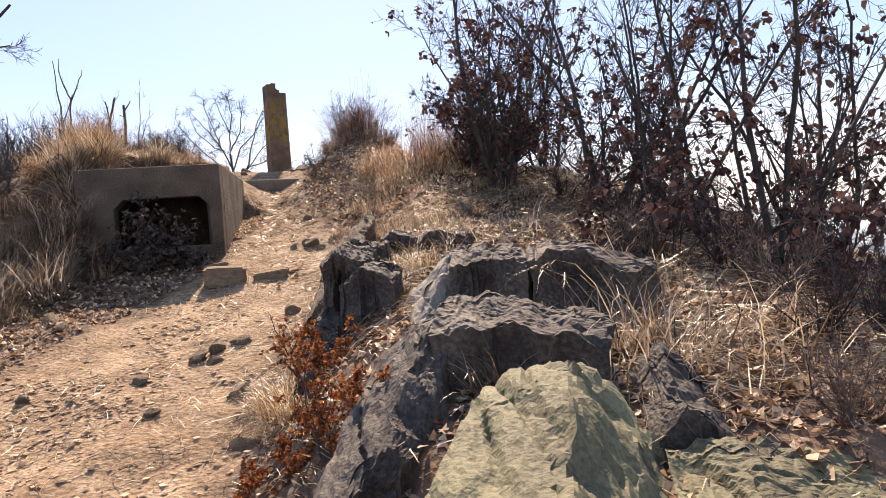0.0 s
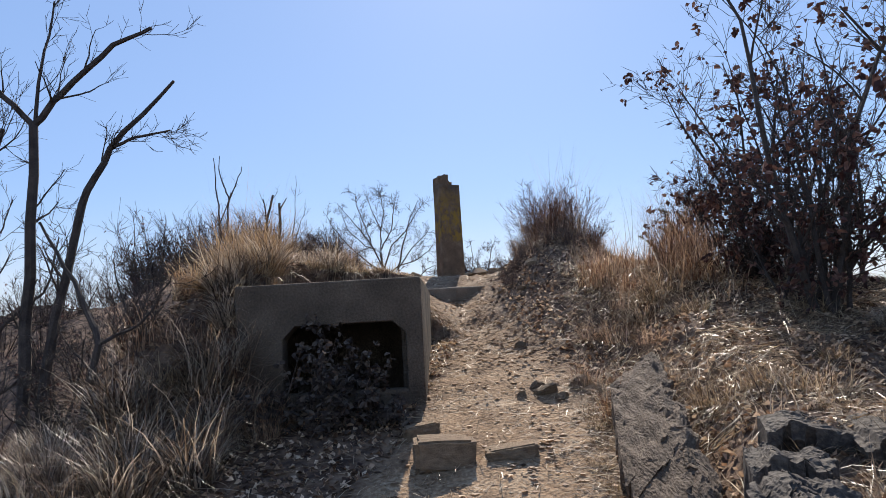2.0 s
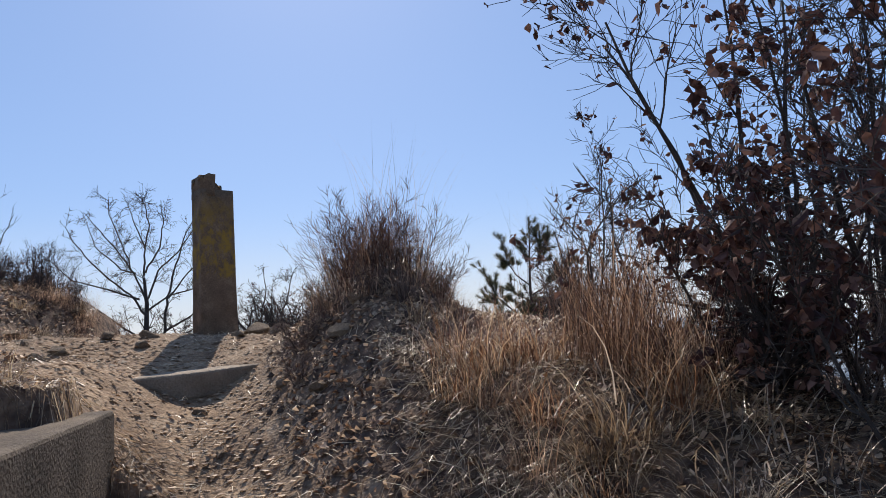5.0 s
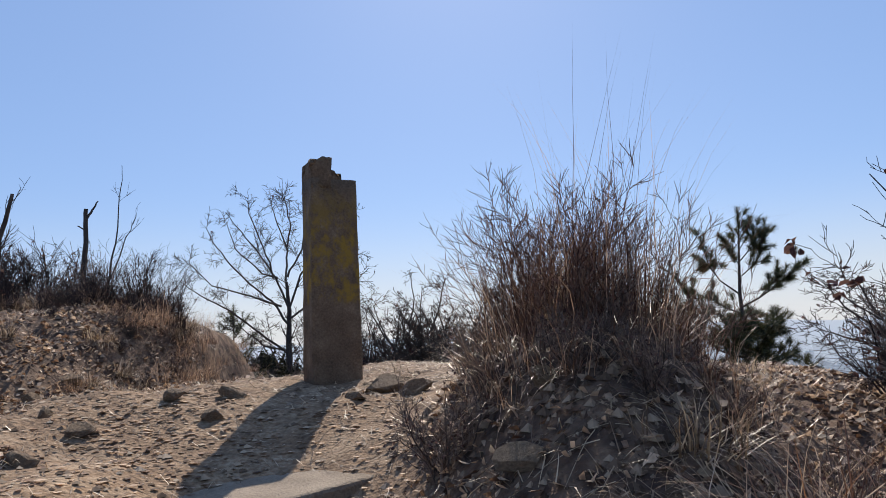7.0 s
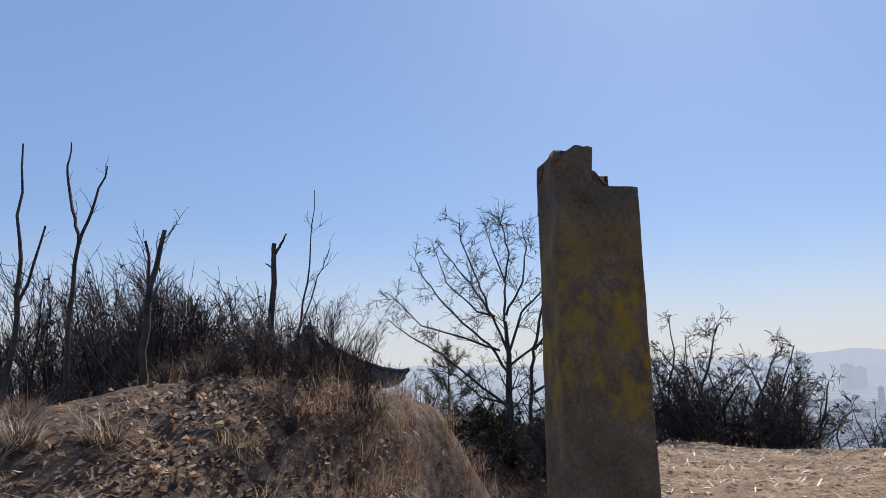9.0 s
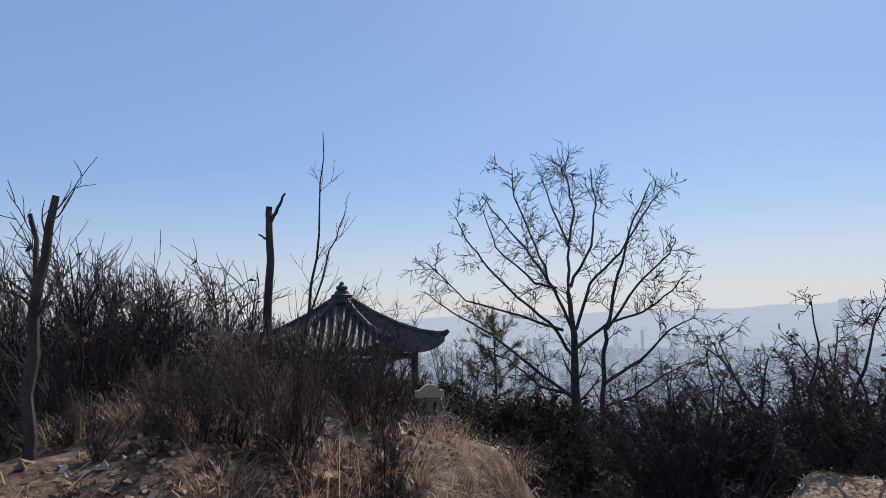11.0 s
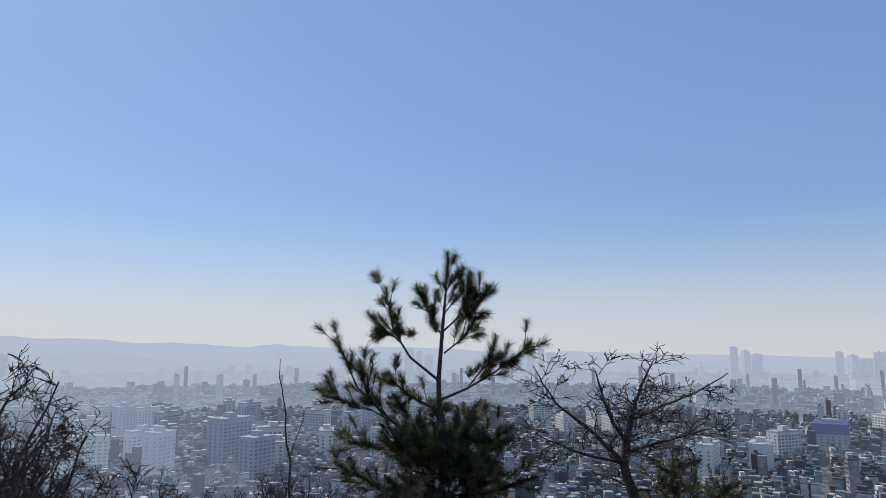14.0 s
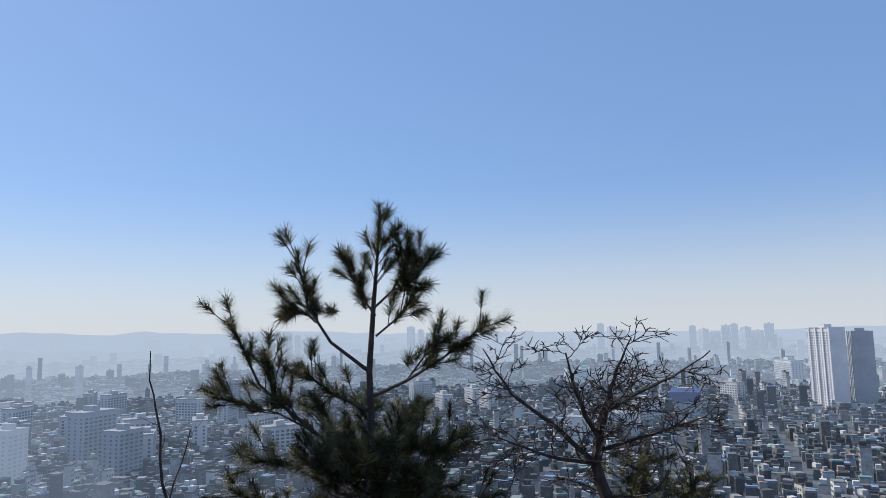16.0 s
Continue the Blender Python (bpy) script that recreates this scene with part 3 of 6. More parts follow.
# outcrop beside the path: layers dipping towards the path, broken off on the other side
LAYERS = [
    (1, [(0.04, -0.05, 0.74), (0.48, -0.15, 0.90), (0.66, -0.15, 0.58)], [(0.38, 1.00, 1.00), (0.68, 0.94, 1.09), (0.98, 0.82, 0.78)], ROCK_GREEN, "large rock with a flat greenish sunlit face"),
    (2, [(-0.26, 0.70, 0.58), (-0.02, 0.82, 0.74), (0.10, 0.86, 0.70)], [(-0.06, 1.85, 0.95), (0.27, 1.66, 1.21), (0.36, 1.62, 1.16)], ROCK, "tilted grey rock slab with a flat sunlit face"),
    (3, [(0.20, 1.42, 1.13), (0.46, 1.38, 1.15), (0.92, 1.26, 1.07)], [(0.26, 1.78, 1.22), (0.50, 1.78, 1.22), (0.96, 1.66, 1.14)], ROCK, "dark broken rock with a thin sunlit top ledge"),
    (4, [(-0.04, 2.15, 0.86), (0.14, 2.18, 1.02), (0.24, 2.2, 0.98)], [(0.03, 2.98, 1.10), (0.35, 2.88, 1.42), (0.44, 2.85, 1.38)], ROCK_PALE, "tilted grey rock slab with a flat sunlit face"),
    (5, [(0.32, 2.52, 1.33), (0.48, 2.42, 1.37), (0.74, 2.32, 1.33)], [(0.36, 2.95, 1.42), (0.55, 2.88, 1.44), (0.80, 2.78, 1.40)], ROCK, "dark angular rock under dry grass"),
    (6, [(0.72, 2.22, 1.34), (0.86, 2.18, 1.40), (1.34, 2.02, 1.26)], [(0.78, 2.65, 1.40), (0.95, 2.60, 1.44), (1.45, 2.45, 1.32)], ROCK, "dark blocky rock with a shaded face"),
    (7, [(-0.78, 3.55, 0.84), (-0.56, 3.55, 1.14), (-0.48, 3.55, 1.10)], [(-0.77, 4.95, 1.24), (-0.50, 4.90, 1.54), (-0.42, 4.90, 1.50)], STRATA, "long layered brown rock slab beside the path"),
    (8, [(-0.80, 4.85, 1.20), (-0.52, 4.80, 1.50), (-0.44, 4.80, 1.46)], [(-0.74, 6.30, 1.60), (-0.45, 6.20, 1.80), (-0.37, 6.20, 1.76)], STRATA, "long layered brown rock slab beside the path"),
    (9, [(-0.52, 3.22, 1.36), (-0.40, 3.16, 1.44), (-0.20, 3.12, 1.38)], [(-0.50, 3.55, 1.44), (-0.36, 3.55, 1.50), (-0.16, 3.50, 1.44)], ROCK, "rounded block of dark rock with a sunlit top"),
    (10, [(-0.36, 2.90, 1.24), (-0.20, 2.86, 1.34), (0.0, 2.84, 1.26)], [(-0.30, 3.22, 1.32), (-0.14, 3.2, 1.40), (0.04, 3.15, 1.34)], ROCK, "dark broken rock in the bank"),
    (11, [(0.10, 4.12, 1.48), (0.24, 4.06, 1.55), (0.52, 3.96, 1.48)], [(0.14, 4.50, 1.54), (0.30, 4.48, 1.58), (0.60, 4.40, 1.54)], ROCK, "dark blocky rock under straw"),
    (12, [(-0.20, 4.34, 1.48), (-0.08, 4.28, 1.54), (0.10, 4.26, 1.50)], [(-0.16, 4.62, 1.54), (-0.02, 4.6, 1.58), (0.14, 4.55, 1.56)], ROCK, "dark broken rock in the bank"),
    (13, [(-0.42, 3.78, 1.44), (-0.32, 3.74, 1.52), (-0.14, 3.70, 1.46)], [(-0.38, 4.05, 1.50), (-0.26, 4.05, 1.55), (-0.08, 4.0, 1.52)], ROCK, "dark broken rock in the bank"),
    (14, [(0.84, 0.42, 0.74), (1.10, 0.36, 0.78), (1.52, 0.28, 0.68)], [(0.92, 0.78, 0.82), (1.18, 0.78, 0.82), (1.62, 0.68, 0.74)], ROCK_GREEN, "flat pale rock at the foot of the outcrop"),
    (15, [(0.90, 0.82, 0.80), (1.02, 0.80, 0.92), (1.26, 0.76, 0.70)], [(0.96, 1.30, 0.96), (1.10, 1.30, 1.04), (1.36, 1.25, 0.80)], ROCK, "dark shaded rock beside the outcrop"),
    (16, [(-0.58, 2.45, 0.72), (-0.46, 2.42, 0.84), (-0.30, 2.4, 0.78)], [(-0.56, 2.8, 0.84), (-0.42, 2.8, 0.95), (-0.26, 2.75, 0.9)], ROCK, "dark broken rock in the bank"),
    (17, [(-0.62, 2.85, 0.84), (-0.5, 2.82, 1.0), (-0.36, 2.8, 0.95)], [(-0.6, 3.15, 0.98), (-0.46, 3.15, 1.1), (-0.32, 3.1, 1.06)], ROCK, "dark broken rock in the bank"),
    (18, [(0.3, 3.35, 1.3), (0.42, 3.3, 1.4), (0.62, 3.22, 1.34)], [(0.34, 3.62, 1.36), (0.48, 3.6, 1.44), (0.7, 3.52, 1.4)], ROCK, "dark broken rock in the bank"),
]
for seed, near, far, mat, label in LAYERS:
    dipping_rock(seed, near, far, mat, label)
def block_stone(name, at, size, turn, label, mat=STONE):
    bm = bmesh.new()
    bmesh.ops.create_cube(bm, size=1)
    bmesh.ops.bevel(bm, geom=bm.edges[:], offset=0.08, segments=2, affect="EDGES")
    bmesh.ops.subdivide_edges(bm, edges=bm.edges[:], cuts=3, use_grid_fill=True)
    for v in bm.verts:
        v.co += Vector((1, 1, 1)) * 0.06 * noise.noise(v.co * 3 + Vector(at)) + v.co * 0.05 * noise.noise(v.co * 9 + Vector(at))
    me = bpy.data.meshes.new(name)
    bm.to_mesh(me)
    bm.free()
    me.materials.append(mat)
    ob = new(name, me)
    ob.matrix_basis = Matrix.LocRotScale(at, Euler([radians(a) for a in turn]), size)
    return tagged(ob, label, "stone")


block_stone("block_stone", (-1.90, 5.66, g(-1.9, 5.66) + 0.07), (0.40, 0.24, 0.20), (4, 3, 16), "squared brown stone block lying on the path")
block_stone("block_stone", (-1.45, 5.75, g(-1.45, 5.75) - 0.01), (0.34, 0.24, 0.12), (0, -6, 10), "low brown stone sunk in the path")
block_stone("block_stone", (-2.15, 6.15, g(-2.15, 6.15) + 0.03), (0.26, 0.16, 0.10), (0, -6, 24), "low brown stone sunk in the path")

for k, (x, y, s) in enumerate([(-3.75, 10.8, 0.075), (-3.75, 12.17, 0.07), (-4.27, 11.64, 0.06), (-2.38, 12.66, 0.13), (-2.12, 12.5, 0.10), (-3.3, 11.9, 0.06), (-4.8, 12.2, 0.06), (-2.5, 12.35, 0.06), (-3.4, 12.35, 0.08), (-3.9, 11.4, 0.07),
                              (-1.5, 3.6, 0.08), (-1.28, 3.85, 0.07), (-1.35, 3.5, 0.05), (-1.42, 3.75, 0.06), (-1.75, 3.2, 0.05), (-1.2, 6.9, 0.09), (-0.95, 7.0, 0.10), (-1.42, 6.85, 0.06), (-1.08, 6.8, 0.06), (-0.85, 6.85, 0.08), (-1.3, 7.05, 0.06), (-1.0, 4.6, 0.07), (-2.4, 3.0, 0.04), (-1.48, 2.7, 0.05), (-2.9, 4.4, 0.05), (-1.0, 2.9, 0.08), (-0.8, 2.2, 0.07),
                              (-1.8, 10.2, 0.05), (-2.4, 10.2, 0.05), (-2.1, 9.5, 0.04), (-1.5, 8.2, 0.05), (-5.0, 12.9, 0.07), (-5.6, 12.6, 0.06), (-3.1, 4.6, 0.09), (-1.35, 10.2, 0.08), (-1.25, 10.6, 0.07), (-1.5, 9.7, 0.06)]):
    ob = place_rock("stone", 60 + k, (x, y, g(x, y) + s * 0.25), (s * 1.25, s, s * 0.75), (0, 0, k * 47), STONE, "loose brown stone on the dry soil", 2, "loose stones on the ground", 7)
    ob["category"] = "stone"


def build_slab():
    root = thing("concrete_slab", pose(-2.70, 10.98, 2.66, 2, -1, 0), "broken concrete slab forming a low step in the path", "slab")
    bm = bmesh.new()
    outline = [(-0.52, -0.70), (-0.25, -0.54), (0.0, -0.49), (0.22, -0.36), (0.62, 0.12), (0.60, 0.34), (0.15, 0.47), (-0.3, 0.14), (-0.68, -0.40)]
    lo = [bm.verts.new((x, y, -0.19)) for x, y in outline]
    hi = [bm.verts.new((x, y, 0.015 - 0.05 * max(0.0, -x - 0.2))) for x, y in outline]
    bm.faces.new(hi)
    bm.faces.new(lo[::-1])
    for k in range(len(outline)):
        j = (k + 1) % len(outline)
        bm.faces.new((lo[k], lo[j], hi[j], hi[k]))
    me = bpy.data.meshes.new("slab")
    bm.to_mesh(me)
    bm.free()
    me.materials.append(SLAB)
    soften(part("slab", me, None, root), 0.02)


build_slab()


# ---- plants: tools ----
def bent_path(rnd, p, d, length, n, wander, rise):
    """Points of a branch that wanders and bends up or down."""
    pts = [p.copy()]
    d = d.normalized()
    for _ in range(n):
        d = (d + Vector((rnd.gauss(0, wander), rnd.gauss(0, wander), rnd.gauss(0, wander) + rise))).normalized()
        p = p + d * (length / n)
        pts.append(p)
    return pts, d


def taper(n, r0, r1):
    return [r0 + (r1 - r0) * (i / max(n - 1, 1)) ** 0.9 for i in range(n)]


def add_leaf(shape, rnd, p, size, mat, hang=0.5):
    """A curled dry leaf: two bent halves with an uneven rim."""
    a = Vector((rnd.gauss(0, 1), rnd.gauss(0, 1), rnd.gauss(0, 0.6) - hang)).normalized()
    b = a.cross(Vector((rnd.gauss(0, 1), rnd.gauss(0, 1), rnd.gauss(0, 1)))).normalized()
    c = a.cross(b)
    l, w = size * rnd.uniform(0.6, 1.3), size * rnd.uniform(0.22, 0.46)
    k, k2 = rnd.uniform(0.05, 0.4) * size, rnd.uniform(-0.35, 0.35) * size
    u = rnd.uniform
    vs = [p, p + a * l * u(0.22, 0.4) + b * w * u(0.7, 1.1) + c * k, p + a * l * u(0.6, 0.85) + b * w * u(0.5, 1.0) + c * (k + k2), p + a * l + c * k2, p + a * l * u(0.6, 0.85) - b * w * u(0.5, 1.0) + c * (k + k2), p + a * l * u(0.22, 0.4) - b * w * u(0.7, 1.1) + c * k, p + a * l * 0.5 + c * k2 * 0.4]
    shape.add([tuple(v) for v in vs], [(6, 0, 1), (6, 1, 2), (6, 2, 3), (6, 3, 4), (6, 4, 5), (6, 5, 0)], mat)


def twigs(shape, leaves, rnd, pts, r, level, o, size):
    """Side shoots along a branch, and theirs in turn."""
    if level <= 0:
        return
    n = len(pts)
    count = o["shoots"][level - 1]
    for k in range(count):
        i = rnd.randint(max(1, int(n * o.get("bare", 0.25))), n - 1)
        p = pts[i] + (pts[i - 1] - pts[i]) * rnd.random()
        along = (pts[i] - pts[i - 1]).normalized()
        side = along.cross(Vector((rnd.gauss(0, 1), rnd.gauss(0, 1), rnd.gauss(0, 1)))).normalized()
        ang = radians(rnd.uniform(*o.get("angle", (25, 60))))
        d = along * math.cos(ang) + side * math.sin(ang)
        ln = size * rnd.uniform(0.55, 1.1) * (1 - 0.45 * i / n)
        seg = 5 if level > 1 else 3
        path, _ = bent_path(rnd, p, d, ln, seg, o.get("wander", 0.16), o.get("rise", 0.06))
        rr = max(r * (1 - 0.75 * i / n) * 0.55, o.get("least", 0.0016))
        shape.tube(path, taper(len(path), rr, max(rr * 0.3, o.get("least", 0.0016) * 0.6)), 4 if rr > 0.008 else 3, 0, False)
        if leaves is not None:
            for _ in range(o.get("leaves", 0)):
                if rnd.random() < o.get("leafing", 1.0):
                    add_leaf(leaves, rnd, path[rnd.randint(1, seg)], o.get("leaf", 0.06), 0)
        if leaves is not None and level == 1 and rnd.random() < o.get("clump", 0.0):
            for _ in range(rnd.randint(4, 9)):
                add_leaf(leaves, rnd, path[-1] + Vector((rnd.gauss(0, 0.02), rnd.gauss(0, 0.02), rnd.gauss(0, 0.03))), o.get("clump_leaf", 0.09), 0, 0.9)
        twigs(shape, leaves, rnd, path, rr, level - 1, o, size * o.get("shrink", 0.55))


def bush_meshes(seed, height_m, stems, o, spread_deg=28, stem_r=0.011):
    """Many thin stems from one base, with side shoots: a wood shape and a leaf shape."""
    rnd = random.Random(seed)
    wood, leaves = Shape(), Shape()
    for _ in range(stems):
        a, t = rnd.uniform(0, 2 * math.pi), radians(rnd.uniform(2, spread_deg))
        t *= o.get("shy", 1.0) if math.cos(a) < -0.2 else 1.0
        d = Vector((math.cos(a) * math.sin(t), math.sin(a) * math.sin(t), math.cos(t)))
        base = Vector((rnd.gauss(0, 0.08), rnd.gauss(0, 0.08), -0.12))
        ln = height_m * rnd.uniform(0.65, 1.12)
        path, _ = bent_path(rnd, base, d, ln, 9, o.get("wander", 0.16) * 0.6, 0.02)
        r = stem_r * rnd.uniform(0.6, 1.3)
        wood.tube(path, taper(len(path), r, r * 0.22), 5 if r > 0.012 else 4, 0, False)
        twigs(wood, leaves, rnd, path, r, len(o["shoots"]), o, height_m * o.get("reach", 0.4))
    return wood, leaves


def bush(name, place, wood, leaves, wood_mat, leaf_mat, label, category="bush", group=""):
    root = thing(name, place, label, category, group)
    part("crown", wood, wood_mat, root)
    if leaves is not None and leaves.v:
        part("foliage", leaves, leaf_mat, root)
    return root


def clump_mesh(seed, blades, tall, base, lean, droop, width=0.005, upright=0.0, plume=0.0):
    """Grass blades fanning from a tuft; droop bends them over, plume adds seed heads."""
    rnd = random.Random(seed)
    s = Shape()
    for _ in range(blades):
        a = rnd.uniform(0, 2 * math.pi)
        r = base * math.sqrt(rnd.random())
        p = Vector((math.cos(a) * r, math.sin(a) * r, -0.03))
        a2 = a + rnd.gauss(0, 0.7)
        t = radians(abs(rnd.gauss(0, lean)))
        d = Vector((math.cos(a2) * math.sin(t), math.sin(a2) * math.sin(t), math.cos(t)))
        ln = tall * rnd.uniform(0.45, 1.1)
        bend = droop * rnd.uniform(0.3, 1.4)
        out = Vector((math.cos(a2), math.sin(a2), 0))
        side = Vector((-math.sin(a2), math.cos(a2), 0))
        n = 5
        w = width * rnd.uniform(0.6, 1.3)
        vs = []
        kink = rnd.gauss(0, 0.6)
        for i in range(n):
            vs += [tuple(p + side * (w * (1 - i / n))), tuple(p - side * (w * (1 - i / n)))]
            p = p + d * (ln / n)
            d = (d + out * bend * 0.18 - Vector((0, 0, bend * 0.16 * (i + 1) / 2)) + side * (kink * 0.16 + rnd.gauss(0, 0.05)) + out * rnd.gauss(0, 0.05)).normalized()
        vs.append(tuple(p))
        fs = [(2 * i, 2 * i + 1, 2 * i + 3, 2 * i + 2) for i in range(n - 1)] + [(2 * n - 2, 2 * n - 1, 2 * n)]
        s.add(vs, fs)
        if plume and rnd.random() < plume:
            for _k in range(4):
                add_leaf(s, rnd, p - d * (0.02 * _k), 0.020, 0, -0.5)
    return s


GRASS = {}


def grass(kind, x, y, size=1.0, turn=None, dz=0.0):
    tall, mesh, label = GRASS[kind]
    ob = new("grass_clump", mesh)
    rnd = random.Random(int(x * 911 + y * 577))
    ob.matrix_basis = Matrix.LocRotScale((x, y, g(x, y) + dz), Euler((radians(rnd.uniform(-8, 8)), radians(rnd.uniform(-8, 8)), rnd.uniform(0, 6.28))), (size, size, size * rnd.uniform(0.9, 1.15)))
    return tagged(ob, label, "grass", "dry grass clumps")


def grass_kind(kind, mat, label, **kw):
    GRASS[kind] = (kw["tall"], clump_mesh(**kw).mesh("grass_clump", mat), label)


grass_kind("gold", GOLD, "clump of golden dry grass on the bank", seed=1, blades=240, tall=0.80, base=0.20, lean=17, droop=0.6, width=0.0034)
grass_kind("gold2", GOLD, "clump of golden dry grass on the bank", seed=2, blades=360, tall=0.46, base=0.26, lean=48, droop=1.3, width=0.0045)
grass_kind("reed", REED, "tall reddish dry grass clump", seed=3, blades=170, tall=0.9, base=0.28, lean=30, droop=0.9, width=0.0034)
grass_kind("reed2", REED, "tall reddish dry grass clump", seed=4, blades=230, tall=0.66, base=0.27, lean=48, droop=1.4, width=0.0036)
grass_kind("fine", REED, "tuft of fine curling reddish grass stems", seed=13, blades=46, tall=0.85, base=0.20, lean=20, droop=1.1, width=0.0024)
grass_kind("curl", REED, "low curling mass of reddish dry stems", seed=16, blades=130, tall=0.60, base=0.24, lean=48, droop=2.1, width=0.0026)
grass_kind("ochre", OCHRE, "drooping clump of ochre dry grass", seed=14, blades=210, tall=0.66, base=0.22, lean=34, droop=1.6, width=0.0036)
grass_kind("cane", REED, "tall upright clump of thin brown canes", seed=15, blades=150, tall=1.15, base=0.24, lean=15, droop=0.35, width=0.0030)
grass_kind("grey", GREY_GRASS, "drooping grey dry grass tuft", seed=5, blades=380, tall=0.62, base=0.15, lean=40, droop=1.5, width=0.0055)
grass_kind("grey2", GREY_GRASS, "drooping grey dry grass tuft", seed=6, blades=300, tall=0.46, base=0.18, lean=55, droop=1.7, width=0.005)
grass_kind("straw", STRAW, "flattened tuft of pale dry straw", seed=7, blades=300, tall=0.42, base=0.22, lean=72, droop=1.2, width=0.004)
grass_kind("straw2", STRAW, "flattened tuft of pale dry straw", seed=8, blades=260, tall=0.34, base=0.26, lean=80, droop=0.9, width=0.004)
grass_kind("wisps", REED, "thin upright dry grass stalks", seed=9, blades=26, tall=1.45, base=0.22, lean=9, droop=0.3, width=0.0032)


grass_kind("arch", STRAW, "long arching blades of pale dry grass", seed=10, blades=34, tall=0.85, base=0.20, lean=62, droop=2.6, width=0.0042)
grass_kind("arch2", GREY_GRASS, "long arching blades of pale dry grass", seed=12, blades=80, tall=0.6, base=0.28, lean=70, droop=2.4, width=0.004)


PATCH = {}


def grass_in_patch(kind, x, y, size):
    """One more tuft in the joined cover of its kind."""
    mesh = GRASS[kind][1]
    rnd = random.Random(int(x * 911 + y * 577))
    m = Matrix.LocRotScale((x, y, g(x, y)), Euler((radians(rnd.uniform(-8, 8)), radians(rnd.uniform(-8, 8)), rnd.uniform(0, 6.28))), (size, size, size))
    PATCH.setdefault(kind, Shape()).add([tuple(m @ v.co) for v in mesh.vertices], [tuple(p.vertices) for p in mesh.polygons])


def scatter(kinds, n, x0, x1, y0, y1, lo, hi, seed, keep=None, joined=False):
    rnd = random.Random(seed)
    done = 0
    for _ in range(n * 6):
        if done >= n:
            break
        x, y = rnd.uniform(x0, x1), rnd.uniform(y0, y1)
        if float(worn(x, y)) > 0.35 or (keep and not keep(x, y)):
            continue
        (grass_in_patch if joined else grass)(rnd.choice(kinds), x, y, rnd.uniform(lo, hi))
        done += 1


# golden tufts on the mound over the bunker
for x, y, k, s in [(-4.42, 8.15, "gold", 1.15), (-4.75, 8.3, "gold", 1.1), (-4.15, 8.25, "gold", 0.95), (-4.55, 8.55, "gold2", 1.2), (-4.9, 8.0, "gold2", 1.0), (-4.3, 7.8, "gold2", 0.9), (-4.65, 8.2, "wisps", 0.85), (-4.3, 8.45, "wisps", 0.75),
                   (-5.1, 8.5, "reed2", 0.9), (-3.85, 8.1, "gold2", 0.7), (-3.6, 8.3, "straw", 0.8), (-3.3, 8.35, "straw2", 0.8), (-3.0, 8.5, "straw2", 0.7), (-3.9, 8.6, "straw", 0.9), (-3.95, 6.75, "grey", 0.9), (-3.8, 6.45, "grey", 0.8), (-3.9, 7.3, "gold2", 0.8), (-4.1, 7.6, "gold", 0.8), (-3.7, 6.95, "grey2", 0.8), (-3.5, 6.32, "reed2", 0.85), (-3.68, 6.22, "reed2", 1.0), (-3.85, 6.4, "reed", 0.8), (-3.62, 6.05, "arch2", 0.9), (-3.4, 6.1, "reed2", 0.7)]:
    grass(k, x, y, s)
# drooping grey tufts left of the bunker
for x, y, k, s in [(-3.55, 5.35, "grey", 1.1), (-3.85, 5.1, "grey", 1.2), (-4.1, 5.55, "grey", 1.25), (-3.75, 5.9, "grey", 1.1), (-4.35, 4.9, "grey2", 1.2), (-3.95, 6.3, "grey", 1.1), (-4.5, 6.0, "grey", 1.2), (-3.9, 4.5, "grey2", 1.0), (-4.6, 5.4, "grey", 1.2), (-4.3, 6.6, "reed2", 0.9), (-4.1, 7.0, "grey", 1.0), (-4.5, 7.2, "gold2", 0.9), (-4.9, 6.9, "reed2", 1.0), (-4.7, 4.3, "gold2", 0.8), (-4.2, 4.0, "straw", 1.0), (-5.0, 4.6, "reed2", 0.8), (-5.2, 5.6, "grey", 1.2)]:
    grass(k, x, y, s)
